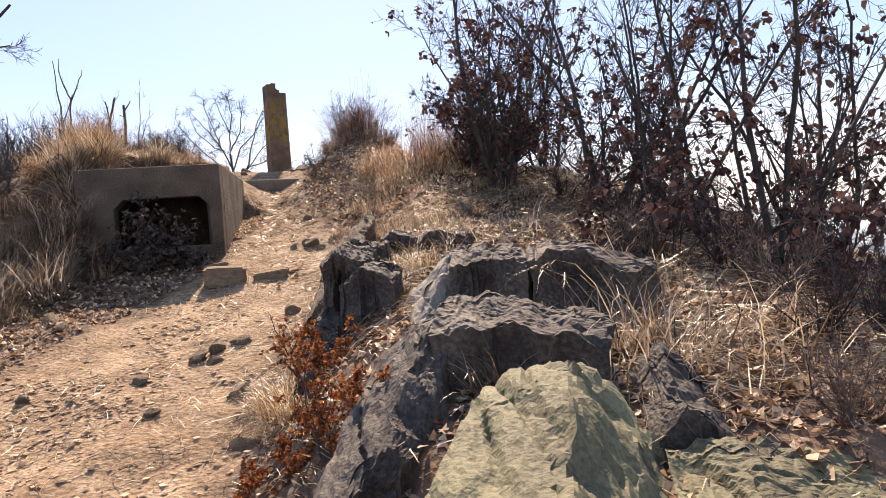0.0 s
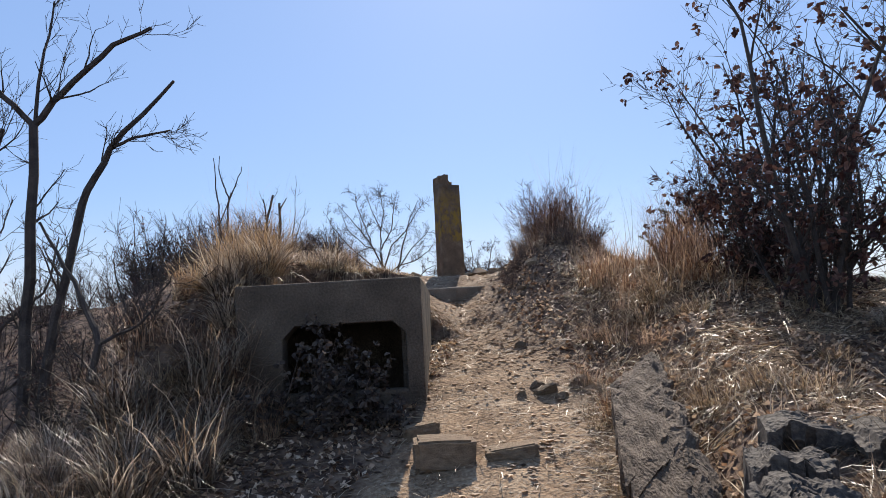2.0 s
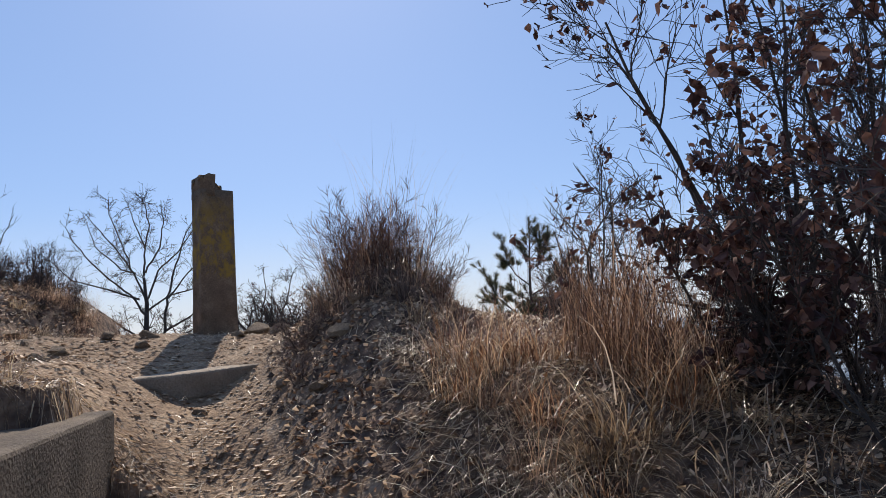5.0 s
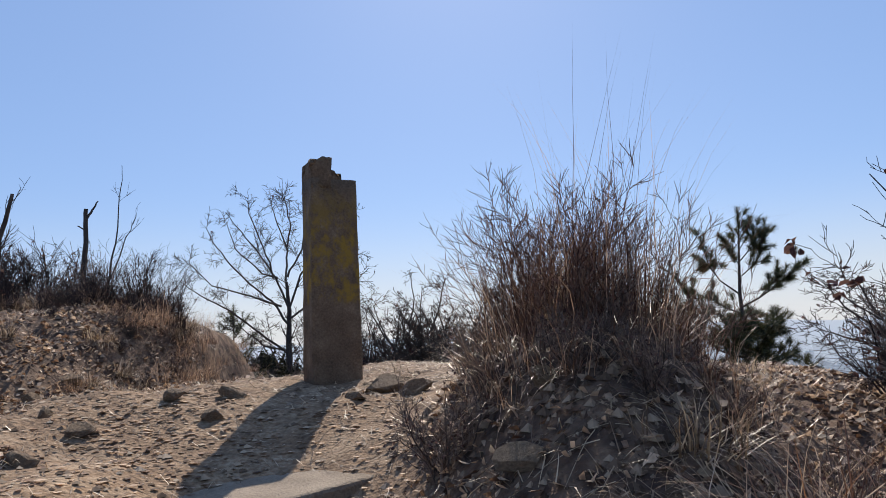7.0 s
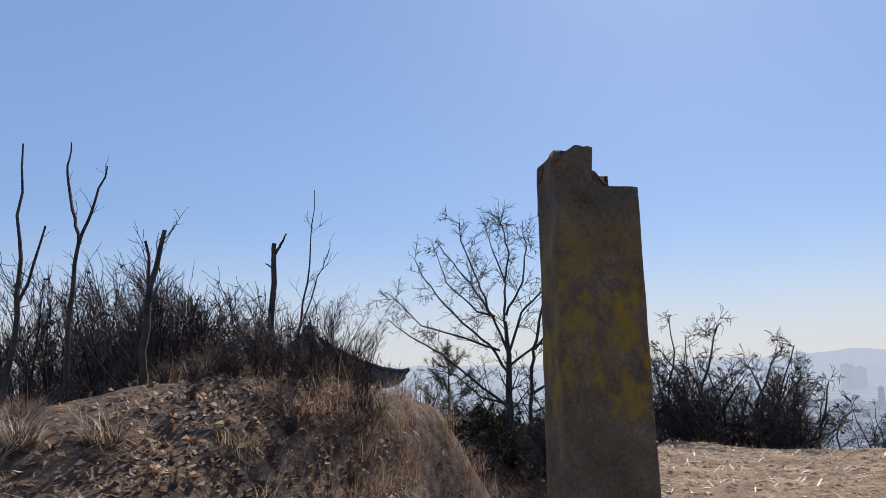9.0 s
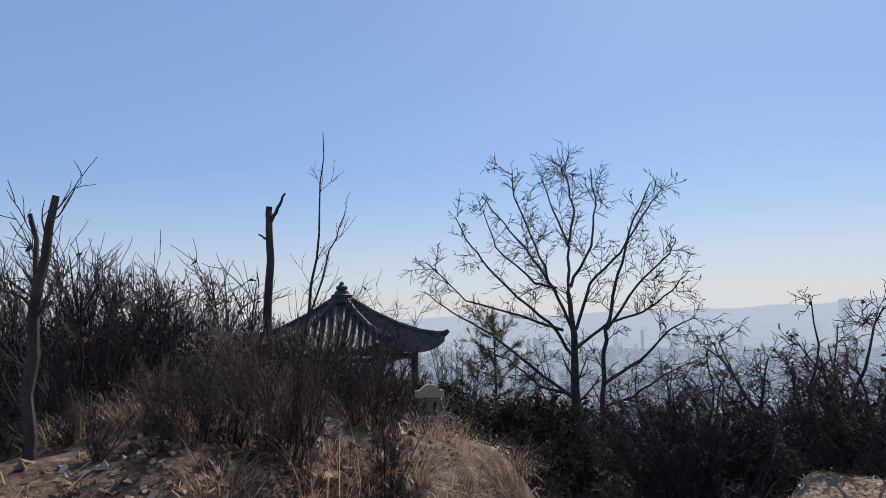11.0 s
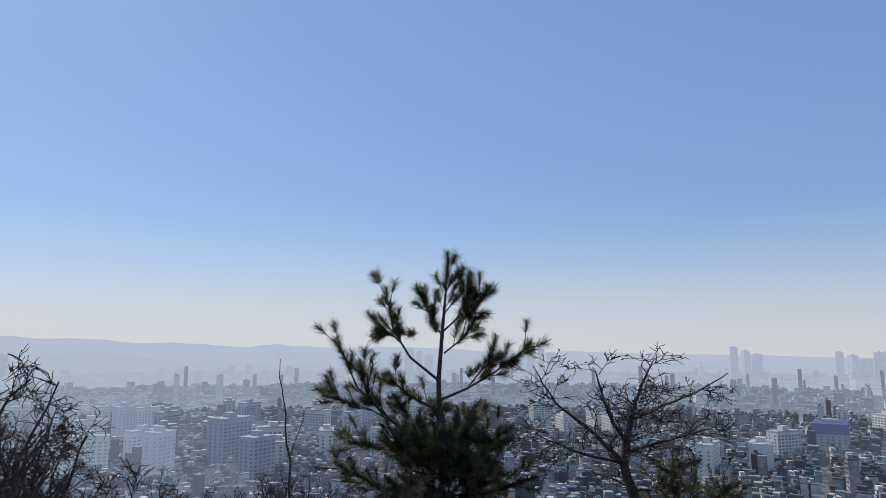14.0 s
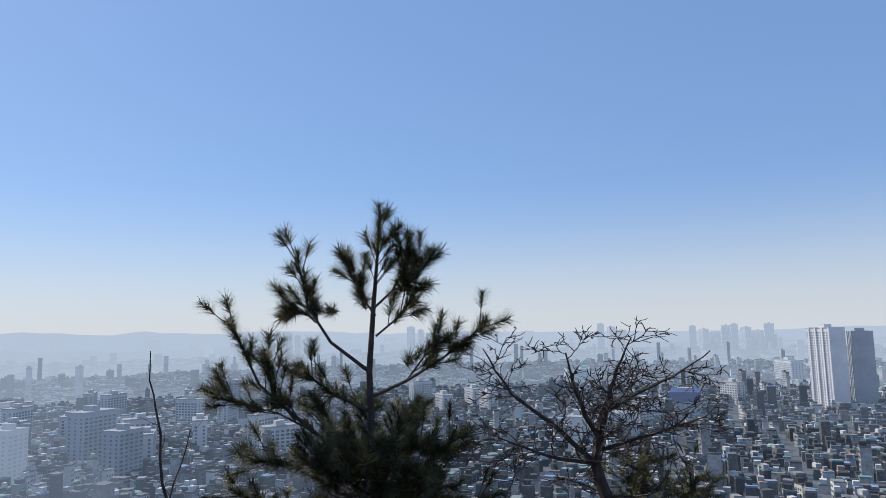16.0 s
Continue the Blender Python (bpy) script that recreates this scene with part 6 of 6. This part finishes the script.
# ---- pavilion below the crest ----
def build_pavilion():
    cx, cy, R = -21.4, 37.0, 4.5
    zg = g(cx, cy)
    root = thing("pavilion", pose(cx, cy, 0), "hexagonal pavilion with a grey tiled roof and finial", "pavilion")
    eave, apex = 3.30, 5.35
    corner = [Vector((math.cos(radians(31 + 60 * k)), math.sin(radians(31 + 60 * k)), 0)) for k in range(6)]

    def roof_point(k, s, t):
        """s along the eave from corner k to the next, t from apex (0) to eave (1)."""
        a, b = corner[k] * R, corner[(k + 1) % 6] * R
        e = a.lerp(b, s)
        lift = 0.38 * (abs(2 * s - 1) ** 2.5)
        e.z = eave + lift * t ** 2
        top = Vector((0, 0, apex))
        p = top.lerp(Vector((e.x, e.y, 0)), 0.06 + 0.94 * t)
        p.z = apex + (e.z - apex) * (1 - (1 - t) ** 1.35)
        return p
    n, m = 12, 8
    for k in range(6):
        roof = Shape()
        top = [[roof_point(k, i / n, j / m) for i in range(n + 1)] for j in range(m + 1)]
        vs = [tuple(p) for row in top for p in row] + [tuple(p - Vector((0, 0, 0.22))) for row in top for p in row]
        o = (n + 1) * (m + 1)
        fs = []
        for j in range(m):
            for i in range(n):
                a = j * (n + 1) + i
                fs += [(a, a + n + 1, a + n + 2, a + 1), (o + a, o + a + 1, o + a + n + 2, o + a + n + 1)]
        for i in range(n):
            a = m * (n + 1) + i
            fs.append((a, o + a, o + a + 1, a + 1))
        roof.add(vs, fs)
        slope = part("roof_slope", roof, TILE, root, "dark grey tiled roof slope")
        for i in range(1, 15):
            s = i / 15
            t0 = max(0.14, abs(2 * s - 1) * 0.98)
            if t0 > 0.93:
                continue
            pts = [roof_point(k, min(max(0.5 + (s - 0.5) / t, 0.0), 1.0), t) + Vector((0, 0, 0.05)) for t in (t0, (2 * t0 + 1) / 3, (t0 + 2) / 3, 1.0)]
            rib = Shape()
            rib.tube(pts, [0.075] * 4, 6)
            part("tile_rib", rib, TILE_RIB, slope)
        hip = Shape()
        hp = [roof_point(k, 0.0, t) + Vector((0, 0, 0.10)) for t in (0.03, 0.25, 0.5, 0.75, 0.93, 1.0)]
        hip.tube(hp + [hp[-1] + corner[k] * 0.18 + Vector((0, 0, 0.13))], [0.13] * 5 + [0.15, 0.09], 6)
        part("hip_ridge", hip, TILE, root)
    fin = Shape()
    prof = [(0.0, 0.62), (0.16, 0.60), (0.2, 0.45), (0.34, 0.50), (0.40, 0.34), (0.52, 0.30), (0.56, 0.20), (0.62, 0.26), (0.72, 0.26), (0.78, 0.15), (0.83, 0.10), (0.90, 0.11), (0.96, 0.02)]
    fin.tube([(0, 0, apex - 0.12 + z) for z, _ in prof], [r for _, r in prof], 10)
    part("finial", fin, TILE, root, "dark stepped roof finial")
    frieze = Shape()
    rb = [c * (R * 0.70) for c in corner]
    for k in range(6):
        a, b = rb[k], rb[(k + 1) % 6]
        frieze.tube([(a.x, a.y, eave - 0.1), (b.x, b.y, eave - 0.1)], [0.16, 0.16], 6)
        frieze.tube([(a.x, a.y, eave - 0.45), (b.x, b.y, eave - 0.45)], [0.11, 0.11], 6)
    part("eave_beam", frieze, PAINT_WOOD, root)
    for c in rb:
        col = Shape()
        col.tube([(c.x, c.y, zg - 0.3), (c.x, c.y, eave)], [0.16, 0.15], 10)
        part("column", col, PAINT_WOOD, root)
    floor = Shape()
    floor.tube([(0, 0, zg - 0.6), (0, 0, zg + 0.25)], [3.9, 3.9], 6)
    part("floor_base", floor, SLAB, root)


build_pavilion()


def build_shelter():
    x, y = -24.1, 28.6
    z = g(x, y)
    root = thing("rest_shelter", pose(x, y, z, 0, 0, 40), "small open shelter with a dark red roof", "shelter")
    roof = Shape()
    top = 4.35 - z
    vs = [(-1.5, -1.2, top - 0.75), (1.5, -1.2, top - 0.75), (1.5, 1.2, top - 0.75), (-1.5, 1.2, top - 0.75), (-0.8, 0, top), (0.8, 0, top)]
    vs += [(a, b, c - 0.12) for a, b, c in vs]
    roof.add(vs, [(0, 1, 5, 4), (1, 2, 5), (2, 3, 4, 5), (3, 0, 4), (6, 10, 11, 7), (7, 11, 8), (8, 11, 10, 9), (9, 10, 6), (0, 6, 7, 1), (1, 7, 8, 2), (2, 8, 9, 3), (3, 9, 6, 0)])
    part("roof", roof, PAINT_WOOD, root)
    for a in (-1.15, 1.15):
        for b in (-0.85, 0.85):
            p = Shape()
            p.box(a - 0.06, a + 0.06, b - 0.06, b + 0.06, -0.1, top - 0.7)
            part("post", p, PAINT_WOOD, root)


build_shelter()


# ---- exercise machine and bench below the crest ----
def build_machine():
    x, y = -9.75, 23.7
    z = g(x, y)
    top = 3.14 - z
    root = thing("exercise_machine", pose(x, y, z, 0, 0, 35), "outdoor exercise machine with a beige arched headboard", "machine")
    post = Shape()
    for a in (-0.17, 0.17):
        post.box(a - 0.035, a + 0.035, -0.03, 0.03, -0.1, top - 0.02)
        part("upright", post, STEEL, root)
        post = Shape()
    head = Shape()
    prof = [(-0.27, top - 0.17), (0.27, top - 0.17), (0.27, top - 0.04), (0.18, top - 0.02), (0.09, top + 0.06), (0.0, top + 0.085), (-0.09, top + 0.06), (-0.18, top - 0.02), (-0.27, top - 0.04)]
    n = len(prof)
    head.add([(a, -0.055, b) for a, b in prof] + [(a, 0.055, b) for a, b in prof], [tuple(range(n)), tuple(range(2 * n - 1, n - 1, -1))] + [(k, n + k, n + (k + 1) % n, (k + 1) % n) for k in range(n)])
    part("headboard", head, BEIGE, root, "beige arched headboard")
    plate = Shape()
    plate.box(-0.10, 0.10, -0.07, -0.045, 0.15, top - 0.55)
    part("weight_plate", plate, STEEL, root)
    guard = Shape()
    guard.box(-0.06, 0.06, -0.04, 0.04, top - 0.55, top - 0.2)
    part("guide_block", guard, STEEL, root)
    for sgn in (-1, 1):
        for dy, wide in ((-0.25, 0.42), (0.2, 0.5)):
            arm = Shape()
            pts = [(0.0 if dy < 0 else sgn * 0.17, dy * 0.4, top - 0.52), (sgn * (wide - 0.08), dy, top - 0.50), (sgn * (wide - 0.02), dy, top - 0.55), (sgn * wide, dy, top - 0.66), (sgn * wide, dy, top - 1.05)]
            arm.tube(pts, [0.024] * 5, 8)
            part("arm", arm, STEEL, root)
    seat = Shape()
    seat.box(-0.2, 0.2, -0.5, -0.15, 0.28, 0.36)
    soften(part("seat", seat, BLACK, root, "black padded seat"), 0.03)
    base = Shape()
    base.box(-0.24, 0.24, -0.28, 0.2, -0.1, 0.27)
    part("base_box", base, BLACK, root)


build_machine()


def build_bench():
    x, y = -9.6, 20.9
    z = g(x, y)
    root = thing("bench", pose(x, y, z, 0, 0, -35), "low wooden slatted bench in the hollow", "bench")
    for k in range(5):
        s = Shape()
        s.box(-0.42, 0.42, -0.22 + k * 0.09, -0.145 + k * 0.09, 0.36, 0.40)
        part("slat", s, WOOD, root)
    for a in (-0.32, 0.32):
        s = Shape()
        s.box(a - 0.03, a + 0.03, -0.2, 0.2, -0.05, 0.357)
        part("leg", s, STEEL, root)


build_bench()


# ---- the city in the haze ----
HOME = (-2.0, 15.0)
PLAIN = -97.0


def at_bearing(deg, dist):
    return HOME[0] + dist * math.sin(radians(deg)), HOME[1] + dist * math.cos(radians(deg))


# wall, roof and pane paints with their share of haze emission mixed in
def hazed_paint(name, stops, share, rough=0.85, vary=0.85, spec=0.2):
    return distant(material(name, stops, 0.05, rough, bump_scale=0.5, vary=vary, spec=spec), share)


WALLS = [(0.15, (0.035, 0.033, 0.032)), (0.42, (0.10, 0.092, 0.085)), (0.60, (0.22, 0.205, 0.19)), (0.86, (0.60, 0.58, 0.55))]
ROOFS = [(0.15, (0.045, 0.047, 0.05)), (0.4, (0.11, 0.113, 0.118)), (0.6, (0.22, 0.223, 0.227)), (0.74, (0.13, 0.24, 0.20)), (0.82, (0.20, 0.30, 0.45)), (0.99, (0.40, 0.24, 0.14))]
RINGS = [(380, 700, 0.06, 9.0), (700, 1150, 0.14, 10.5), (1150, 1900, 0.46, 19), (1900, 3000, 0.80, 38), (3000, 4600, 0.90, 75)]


GLARE = [(-60, 10, 0.34), (10, 24, 0.25), (24, 40, 0.12), (40, 112, 0.0)]      # emissive haze is painted thicker towards the sun


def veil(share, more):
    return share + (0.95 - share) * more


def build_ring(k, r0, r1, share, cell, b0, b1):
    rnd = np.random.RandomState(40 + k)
    walls = hazed_paint("hazed_city_wall", WALLS, share)
    roofs = hazed_paint("hazed_city_roof", ROOFS, share)
    glass = hazed_paint("hazed_city_window", [(0.3, (0.03, 0.035, 0.045)), (0.7, (0.09, 0.10, 0.12))], share, 0.4, 0.5)
    s = Shape()
    n = int(2 * r1 / cell)
    for i in range(n):
        for j in range(n):
            u, v = (i - n / 2) * cell, (j - n / 2) * cell
            if i % 7 == 0 or j % 9 == 0:
                continue
            a = 0.35
            x, y = HOME[0] + u * math.cos(a) - v * math.sin(a) + rnd.normal(0, 2), HOME[1] + u * math.sin(a) + v * math.cos(a) + rnd.normal(0, 2)
            d = math.hypot(x - HOME[0], y - HOME[1])
            b = math.degrees(math.atan2(x - HOME[0], y - HOME[1]))
            if not (r0 <= d < r1 and max(b0, -40) <= b < min(b1, 92)) or rnd.rand() < 0.10:
                continue
            w, dp = cell * rnd.uniform(0.45, 0.85), cell * rnd.uniform(0.45, 0.85)
            h = rnd.choice([5, 6, 7, 9, 11]) * rnd.uniform(0.85, 1.15)
            if rnd.rand() < 0.025:
                h = rnd.uniform(16, 30)
            if k >= 2 and rnd.rand() < 0.014:
                h, w, dp = rnd.uniform(30, 60), w * 0.7, dp * 0.5
            if k == 4 and rnd.rand() < 0.015:
                h = rnd.uniform(40, 85)
            t = a + rnd.choice([0, 0.1, -0.12, 0.5])
            m = Matrix.Translation((x, y, PLAIN)) @ Matrix.Rotation(t, 4, "Z")
            vs = [tuple(m @ Vector((p * w / 2, q * dp / 2, z))) for z in (-2, h) for p, q in ((-1, -1), (1, -1), (1, 1), (-1, 1))]
            o = len(s.v)
            s.v.extend(vs)
            s.f.extend([(o, o + 1, o + 5, o + 4), (o + 1, o + 2, o + 6, o + 5), (o + 2, o + 3, o + 7, o + 6), (o + 3, o, o + 4, o + 7)])
            s.m.extend([0] * 4)
            vs = [tuple(m @ Vector((p * w / 2 * 1.02, q * dp / 2 * 1.02, z))) for z in (h - 0.5, h + 0.5) for p, q in ((-1, -1), (1, -1), (1, 1), (-1, 1))]
            o = len(s.v)
            s.v.extend(vs)
            s.f.extend([(o, o + 1, o + 5, o + 4), (o + 1, o + 2, o + 6, o + 5), (o + 2, o + 3, o + 7, o + 6), (o + 3, o, o + 4, o + 7), (o + 4, o + 5, o + 6, o + 7)])
            s.m.extend([1] * 5)
            if rnd.rand() < 0.6:
                e = rnd.uniform(1.2, 2.2)
                s.box(-e, e, -e, e, h + 0.4, h + 3.0, 0, m @ Matrix.Translation((w * 0.2, dp * 0.15, 0)))
            if k < 2:
                for fl in range(int(h / 3)):
                    z = 1.2 + fl * 3.0
                    for sd in (-1, 1):
                        for c in range(3):
                            a0 = -w / 2 + w * (0.12 + 0.29 * c)
                            s.add([tuple(m @ Vector(p)) for p in ((a0, sd * (dp / 2 + 0.12), z), (a0 + w * 0.17, sd * (dp / 2 + 0.12), z), (a0 + w * 0.17, sd * (dp / 2 + 0.12), z + 1.4), (a0, sd * (dp / 2 + 0.12), z + 1.4))], [(0, 1, 2, 3)], 2)
    ob = new("city_blocks", s.mesh("city_blocks", [walls, roofs, glass]))
    tagged(ob, "dense low city houses fading in the haze", "city", kind="stuff")


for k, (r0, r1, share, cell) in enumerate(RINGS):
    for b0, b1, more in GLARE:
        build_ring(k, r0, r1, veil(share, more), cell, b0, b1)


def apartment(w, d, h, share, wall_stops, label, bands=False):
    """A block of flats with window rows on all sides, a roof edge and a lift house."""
    # all three paints carry haze as emission, by share
    wall = hazed_paint("hazed_flat_wall", wall_stops, share, vary=0.3)
    pane = hazed_paint("hazed_flat_window", [(0.3, (0.045, 0.055, 0.07)), (0.7, (0.14, 0.16, 0.19))], share, 0.35, 0.6, 0.5)
    trim = hazed_paint("hazed_flat_trim", [(0.3, (0.25, 0.25, 0.26)), (0.7, (0.40, 0.40, 0.41))], share, vary=0.2)
    root = thing("apartment_building", Matrix.Identity(4), label, "building", "apartment blocks")
    b = Shape()
    b.box(-w / 2, w / 2, -d / 2, d / 2, -3, h)
    if bands:
        for k in range(int(w / 9) + 1):
            a = -w / 2 + k * 9
            b.box(a - 1.0, a + 1.0, -d / 2 - 0.9, d / 2 + 0.9, -3, h + 1.5)
    part("wall", b, wall, root)
    r = Shape()
    r.box(-w / 2 - 0.3, w / 2 + 0.3, -d / 2 - 0.3, d / 2 + 0.3, h, h + 1.2)
    part("roof", r, trim, root)
    l = Shape()
    l.box(-w * 0.15, w * 0.1, -d * 0.25, d * 0.25, h + 1.2, h + 5)
    part("lift_house", l, wall, root)
    p = Shape()
    floors, cols = int((h - 2) / 2.9), max(3, int(w / 4.2))
    for f in range(floors):
        z = 1.6 + f * 2.9
        for sd in (-1, 1):
            for c in range(cols):
                a0 = -w / 2 + (c + 0.18) * w / cols
                a1 = a0 + 0.64 * w / cols
                y = sd * (d / 2 + 0.15)
                p.add([(a0, y, z), (a1, y, z), (a1, y, z + 1.6), (a0, y, z + 1.6)], [(0, 1, 2, 3)])
            for c in range(max(1, int(d / 5))):
                a0 = -d / 2 + (c + 0.3) * d / max(1, int(d / 5))
                x = sd * (w / 2 + 0.15)
                p.add([(x, a0, z), (x, a0 + 1.8, z), (x, a0 + 1.8, z + 1.5), (x, a0, z + 1.5)], [(0, 1, 2, 3)])
    pn = part("window_rows", p, pane, root)
    tagged(pn, kind="stuff")
    return root


WHITE_W = [(0.3, (0.44, 0.43, 0.41)), (0.7, (0.66, 0.65, 0.63))]
GREY_W = [(0.3, (0.28, 0.29, 0.31)), (0.7, (0.42, 0.43, 0.45))]
BEIGE_W = [(0.3, (0.48, 0.44, 0.39)), (0.7, (0.64, 0.60, 0.54))]
# blocks for the sunward side, with a higher share of painted haze
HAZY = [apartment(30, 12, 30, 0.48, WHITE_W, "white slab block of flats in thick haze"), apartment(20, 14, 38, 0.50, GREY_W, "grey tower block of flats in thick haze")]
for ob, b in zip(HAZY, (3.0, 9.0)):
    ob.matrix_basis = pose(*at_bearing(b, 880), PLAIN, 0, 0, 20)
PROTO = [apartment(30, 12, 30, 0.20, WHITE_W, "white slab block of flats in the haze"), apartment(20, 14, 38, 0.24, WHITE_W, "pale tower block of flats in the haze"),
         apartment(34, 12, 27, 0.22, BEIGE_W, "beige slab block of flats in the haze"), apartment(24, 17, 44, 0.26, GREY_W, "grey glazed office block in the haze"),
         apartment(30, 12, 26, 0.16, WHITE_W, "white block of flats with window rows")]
rnd_c = random.Random(77)
spots, unplaced = [], list(PROTO)
for k in range(400):
    if len(spots) >= 50:
        break
    b, d = rnd_c.uniform(-4, 38), rnd_c.uniform(560, 1050)
    if k % 9 == 0:
        b, d = rnd_c.uniform(38, 74), rnd_c.uniform(560, 1050)
    x, y = at_bearing(b, d)
    if any((x - a) ** 2 + (y - c) ** 2 < 42 ** 2 for a, c in spots):
        continue
    pick = rnd_c.choice([0, 0, 1, 1, 2, 3, 4, 4])
    if b > 38:
        pick = 4 if rnd_c.random() < 0.7 else 2
    m = pose(x, y, PLAIN, 0, 0, rnd_c.choice([20, 20, 110, 35, -15, 60]))
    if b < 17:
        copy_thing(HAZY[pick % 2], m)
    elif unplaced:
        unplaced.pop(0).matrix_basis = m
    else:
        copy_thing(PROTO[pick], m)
    spots.append((x, y))

# landmarks: twin towers, blue-topped block, white slab, and far clusters
# share sets how much emissive haze is painted over the building
def landmark(b, d, w, dp, h, turn, share, stops, label, bands=False):
    ob = apartment(w, dp, h, share, stops, label, bands)
    ob.matrix_basis = pose(*at_bearing(b, d), PLAIN, 0, 0, turn)
    return ob


PINK_W = [(0.3, (0.66, 0.61, 0.60)), (0.7, (0.84, 0.80, 0.79))]
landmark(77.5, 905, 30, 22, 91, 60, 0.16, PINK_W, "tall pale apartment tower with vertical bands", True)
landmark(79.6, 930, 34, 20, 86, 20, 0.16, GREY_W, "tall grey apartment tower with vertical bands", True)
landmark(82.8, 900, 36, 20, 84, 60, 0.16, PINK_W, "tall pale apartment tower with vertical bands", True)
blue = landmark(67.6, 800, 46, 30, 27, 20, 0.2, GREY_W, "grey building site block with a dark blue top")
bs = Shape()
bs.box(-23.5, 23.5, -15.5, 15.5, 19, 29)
part("blue_screen", bs, hazed_paint("hazed_blue_sheet", [(0.3, (0.03, 0.05, 0.18)), (0.7, (0.05, 0.08, 0.26))], 0.2, vary=0.2), blue, "dark blue sheeting")
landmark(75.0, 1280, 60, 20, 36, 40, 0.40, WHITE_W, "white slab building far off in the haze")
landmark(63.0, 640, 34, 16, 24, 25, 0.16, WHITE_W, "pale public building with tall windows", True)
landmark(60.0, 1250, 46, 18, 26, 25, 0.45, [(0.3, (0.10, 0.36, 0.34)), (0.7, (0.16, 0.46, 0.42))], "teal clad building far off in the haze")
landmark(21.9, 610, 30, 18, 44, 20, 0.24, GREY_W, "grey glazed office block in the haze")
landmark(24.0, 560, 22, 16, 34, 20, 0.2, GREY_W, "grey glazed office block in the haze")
# far clusters: about three quarters of their colour is painted haze
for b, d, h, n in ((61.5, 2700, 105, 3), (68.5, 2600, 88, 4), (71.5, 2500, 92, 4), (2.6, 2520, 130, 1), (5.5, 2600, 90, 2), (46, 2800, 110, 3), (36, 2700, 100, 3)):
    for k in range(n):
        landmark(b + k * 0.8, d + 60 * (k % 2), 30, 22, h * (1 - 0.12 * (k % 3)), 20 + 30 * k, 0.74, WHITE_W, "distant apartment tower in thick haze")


# ---- hills on the horizon ----
def build_hills():
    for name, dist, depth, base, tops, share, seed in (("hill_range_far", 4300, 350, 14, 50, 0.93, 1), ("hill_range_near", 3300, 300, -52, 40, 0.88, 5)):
        bearings = np.linspace(-60, 112, 150)
        s = Shape()
        rows = []
        fade = np.where(bearings < 40, 1.0, np.clip(1 - (bearings - 40) / 30, 0.12, 1.0))
        crest = base + 46 * np.exp(-((bearings - 9) / 9.0) ** 2) + tops * (0.6 * value_noise(bearings / 9 + seed * 7, bearings * 0 + seed) + 0.5 * value_noise(bearings / 3.1 + seed, bearings * 0 + 3) + 0.25 * value_noise(bearings / 1.1, bearings * 0 + 9))
        crest = PLAIN + (crest - PLAIN) * (0.45 + 0.55 * fade)
        for off, frac in ((-depth, 0.0), (-depth * 0.5, 0.45), (0, 1.0), (depth, 0.0)):
            rows.append([(*at_bearing(b, dist + off + 60 * math.sin(b)), PLAIN - 1 + (c - PLAIN) * frac) for b, c in zip(bearings, crest)])
        n = len(bearings)
        s.v = [p for r in rows for p in r]
        for j in range(3):
            for i in range(n - 1):
                s.f.append((j * n + i, j * n + i + 1, (j + 1) * n + i + 1, (j + 1) * n + i))
                s.m.append(0)
        # the pale blue is haze emission painted over dark green slopes
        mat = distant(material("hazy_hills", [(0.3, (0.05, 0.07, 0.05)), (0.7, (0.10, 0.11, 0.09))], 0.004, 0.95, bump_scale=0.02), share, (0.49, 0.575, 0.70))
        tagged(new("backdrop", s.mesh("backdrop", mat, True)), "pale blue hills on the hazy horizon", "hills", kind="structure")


build_hills()
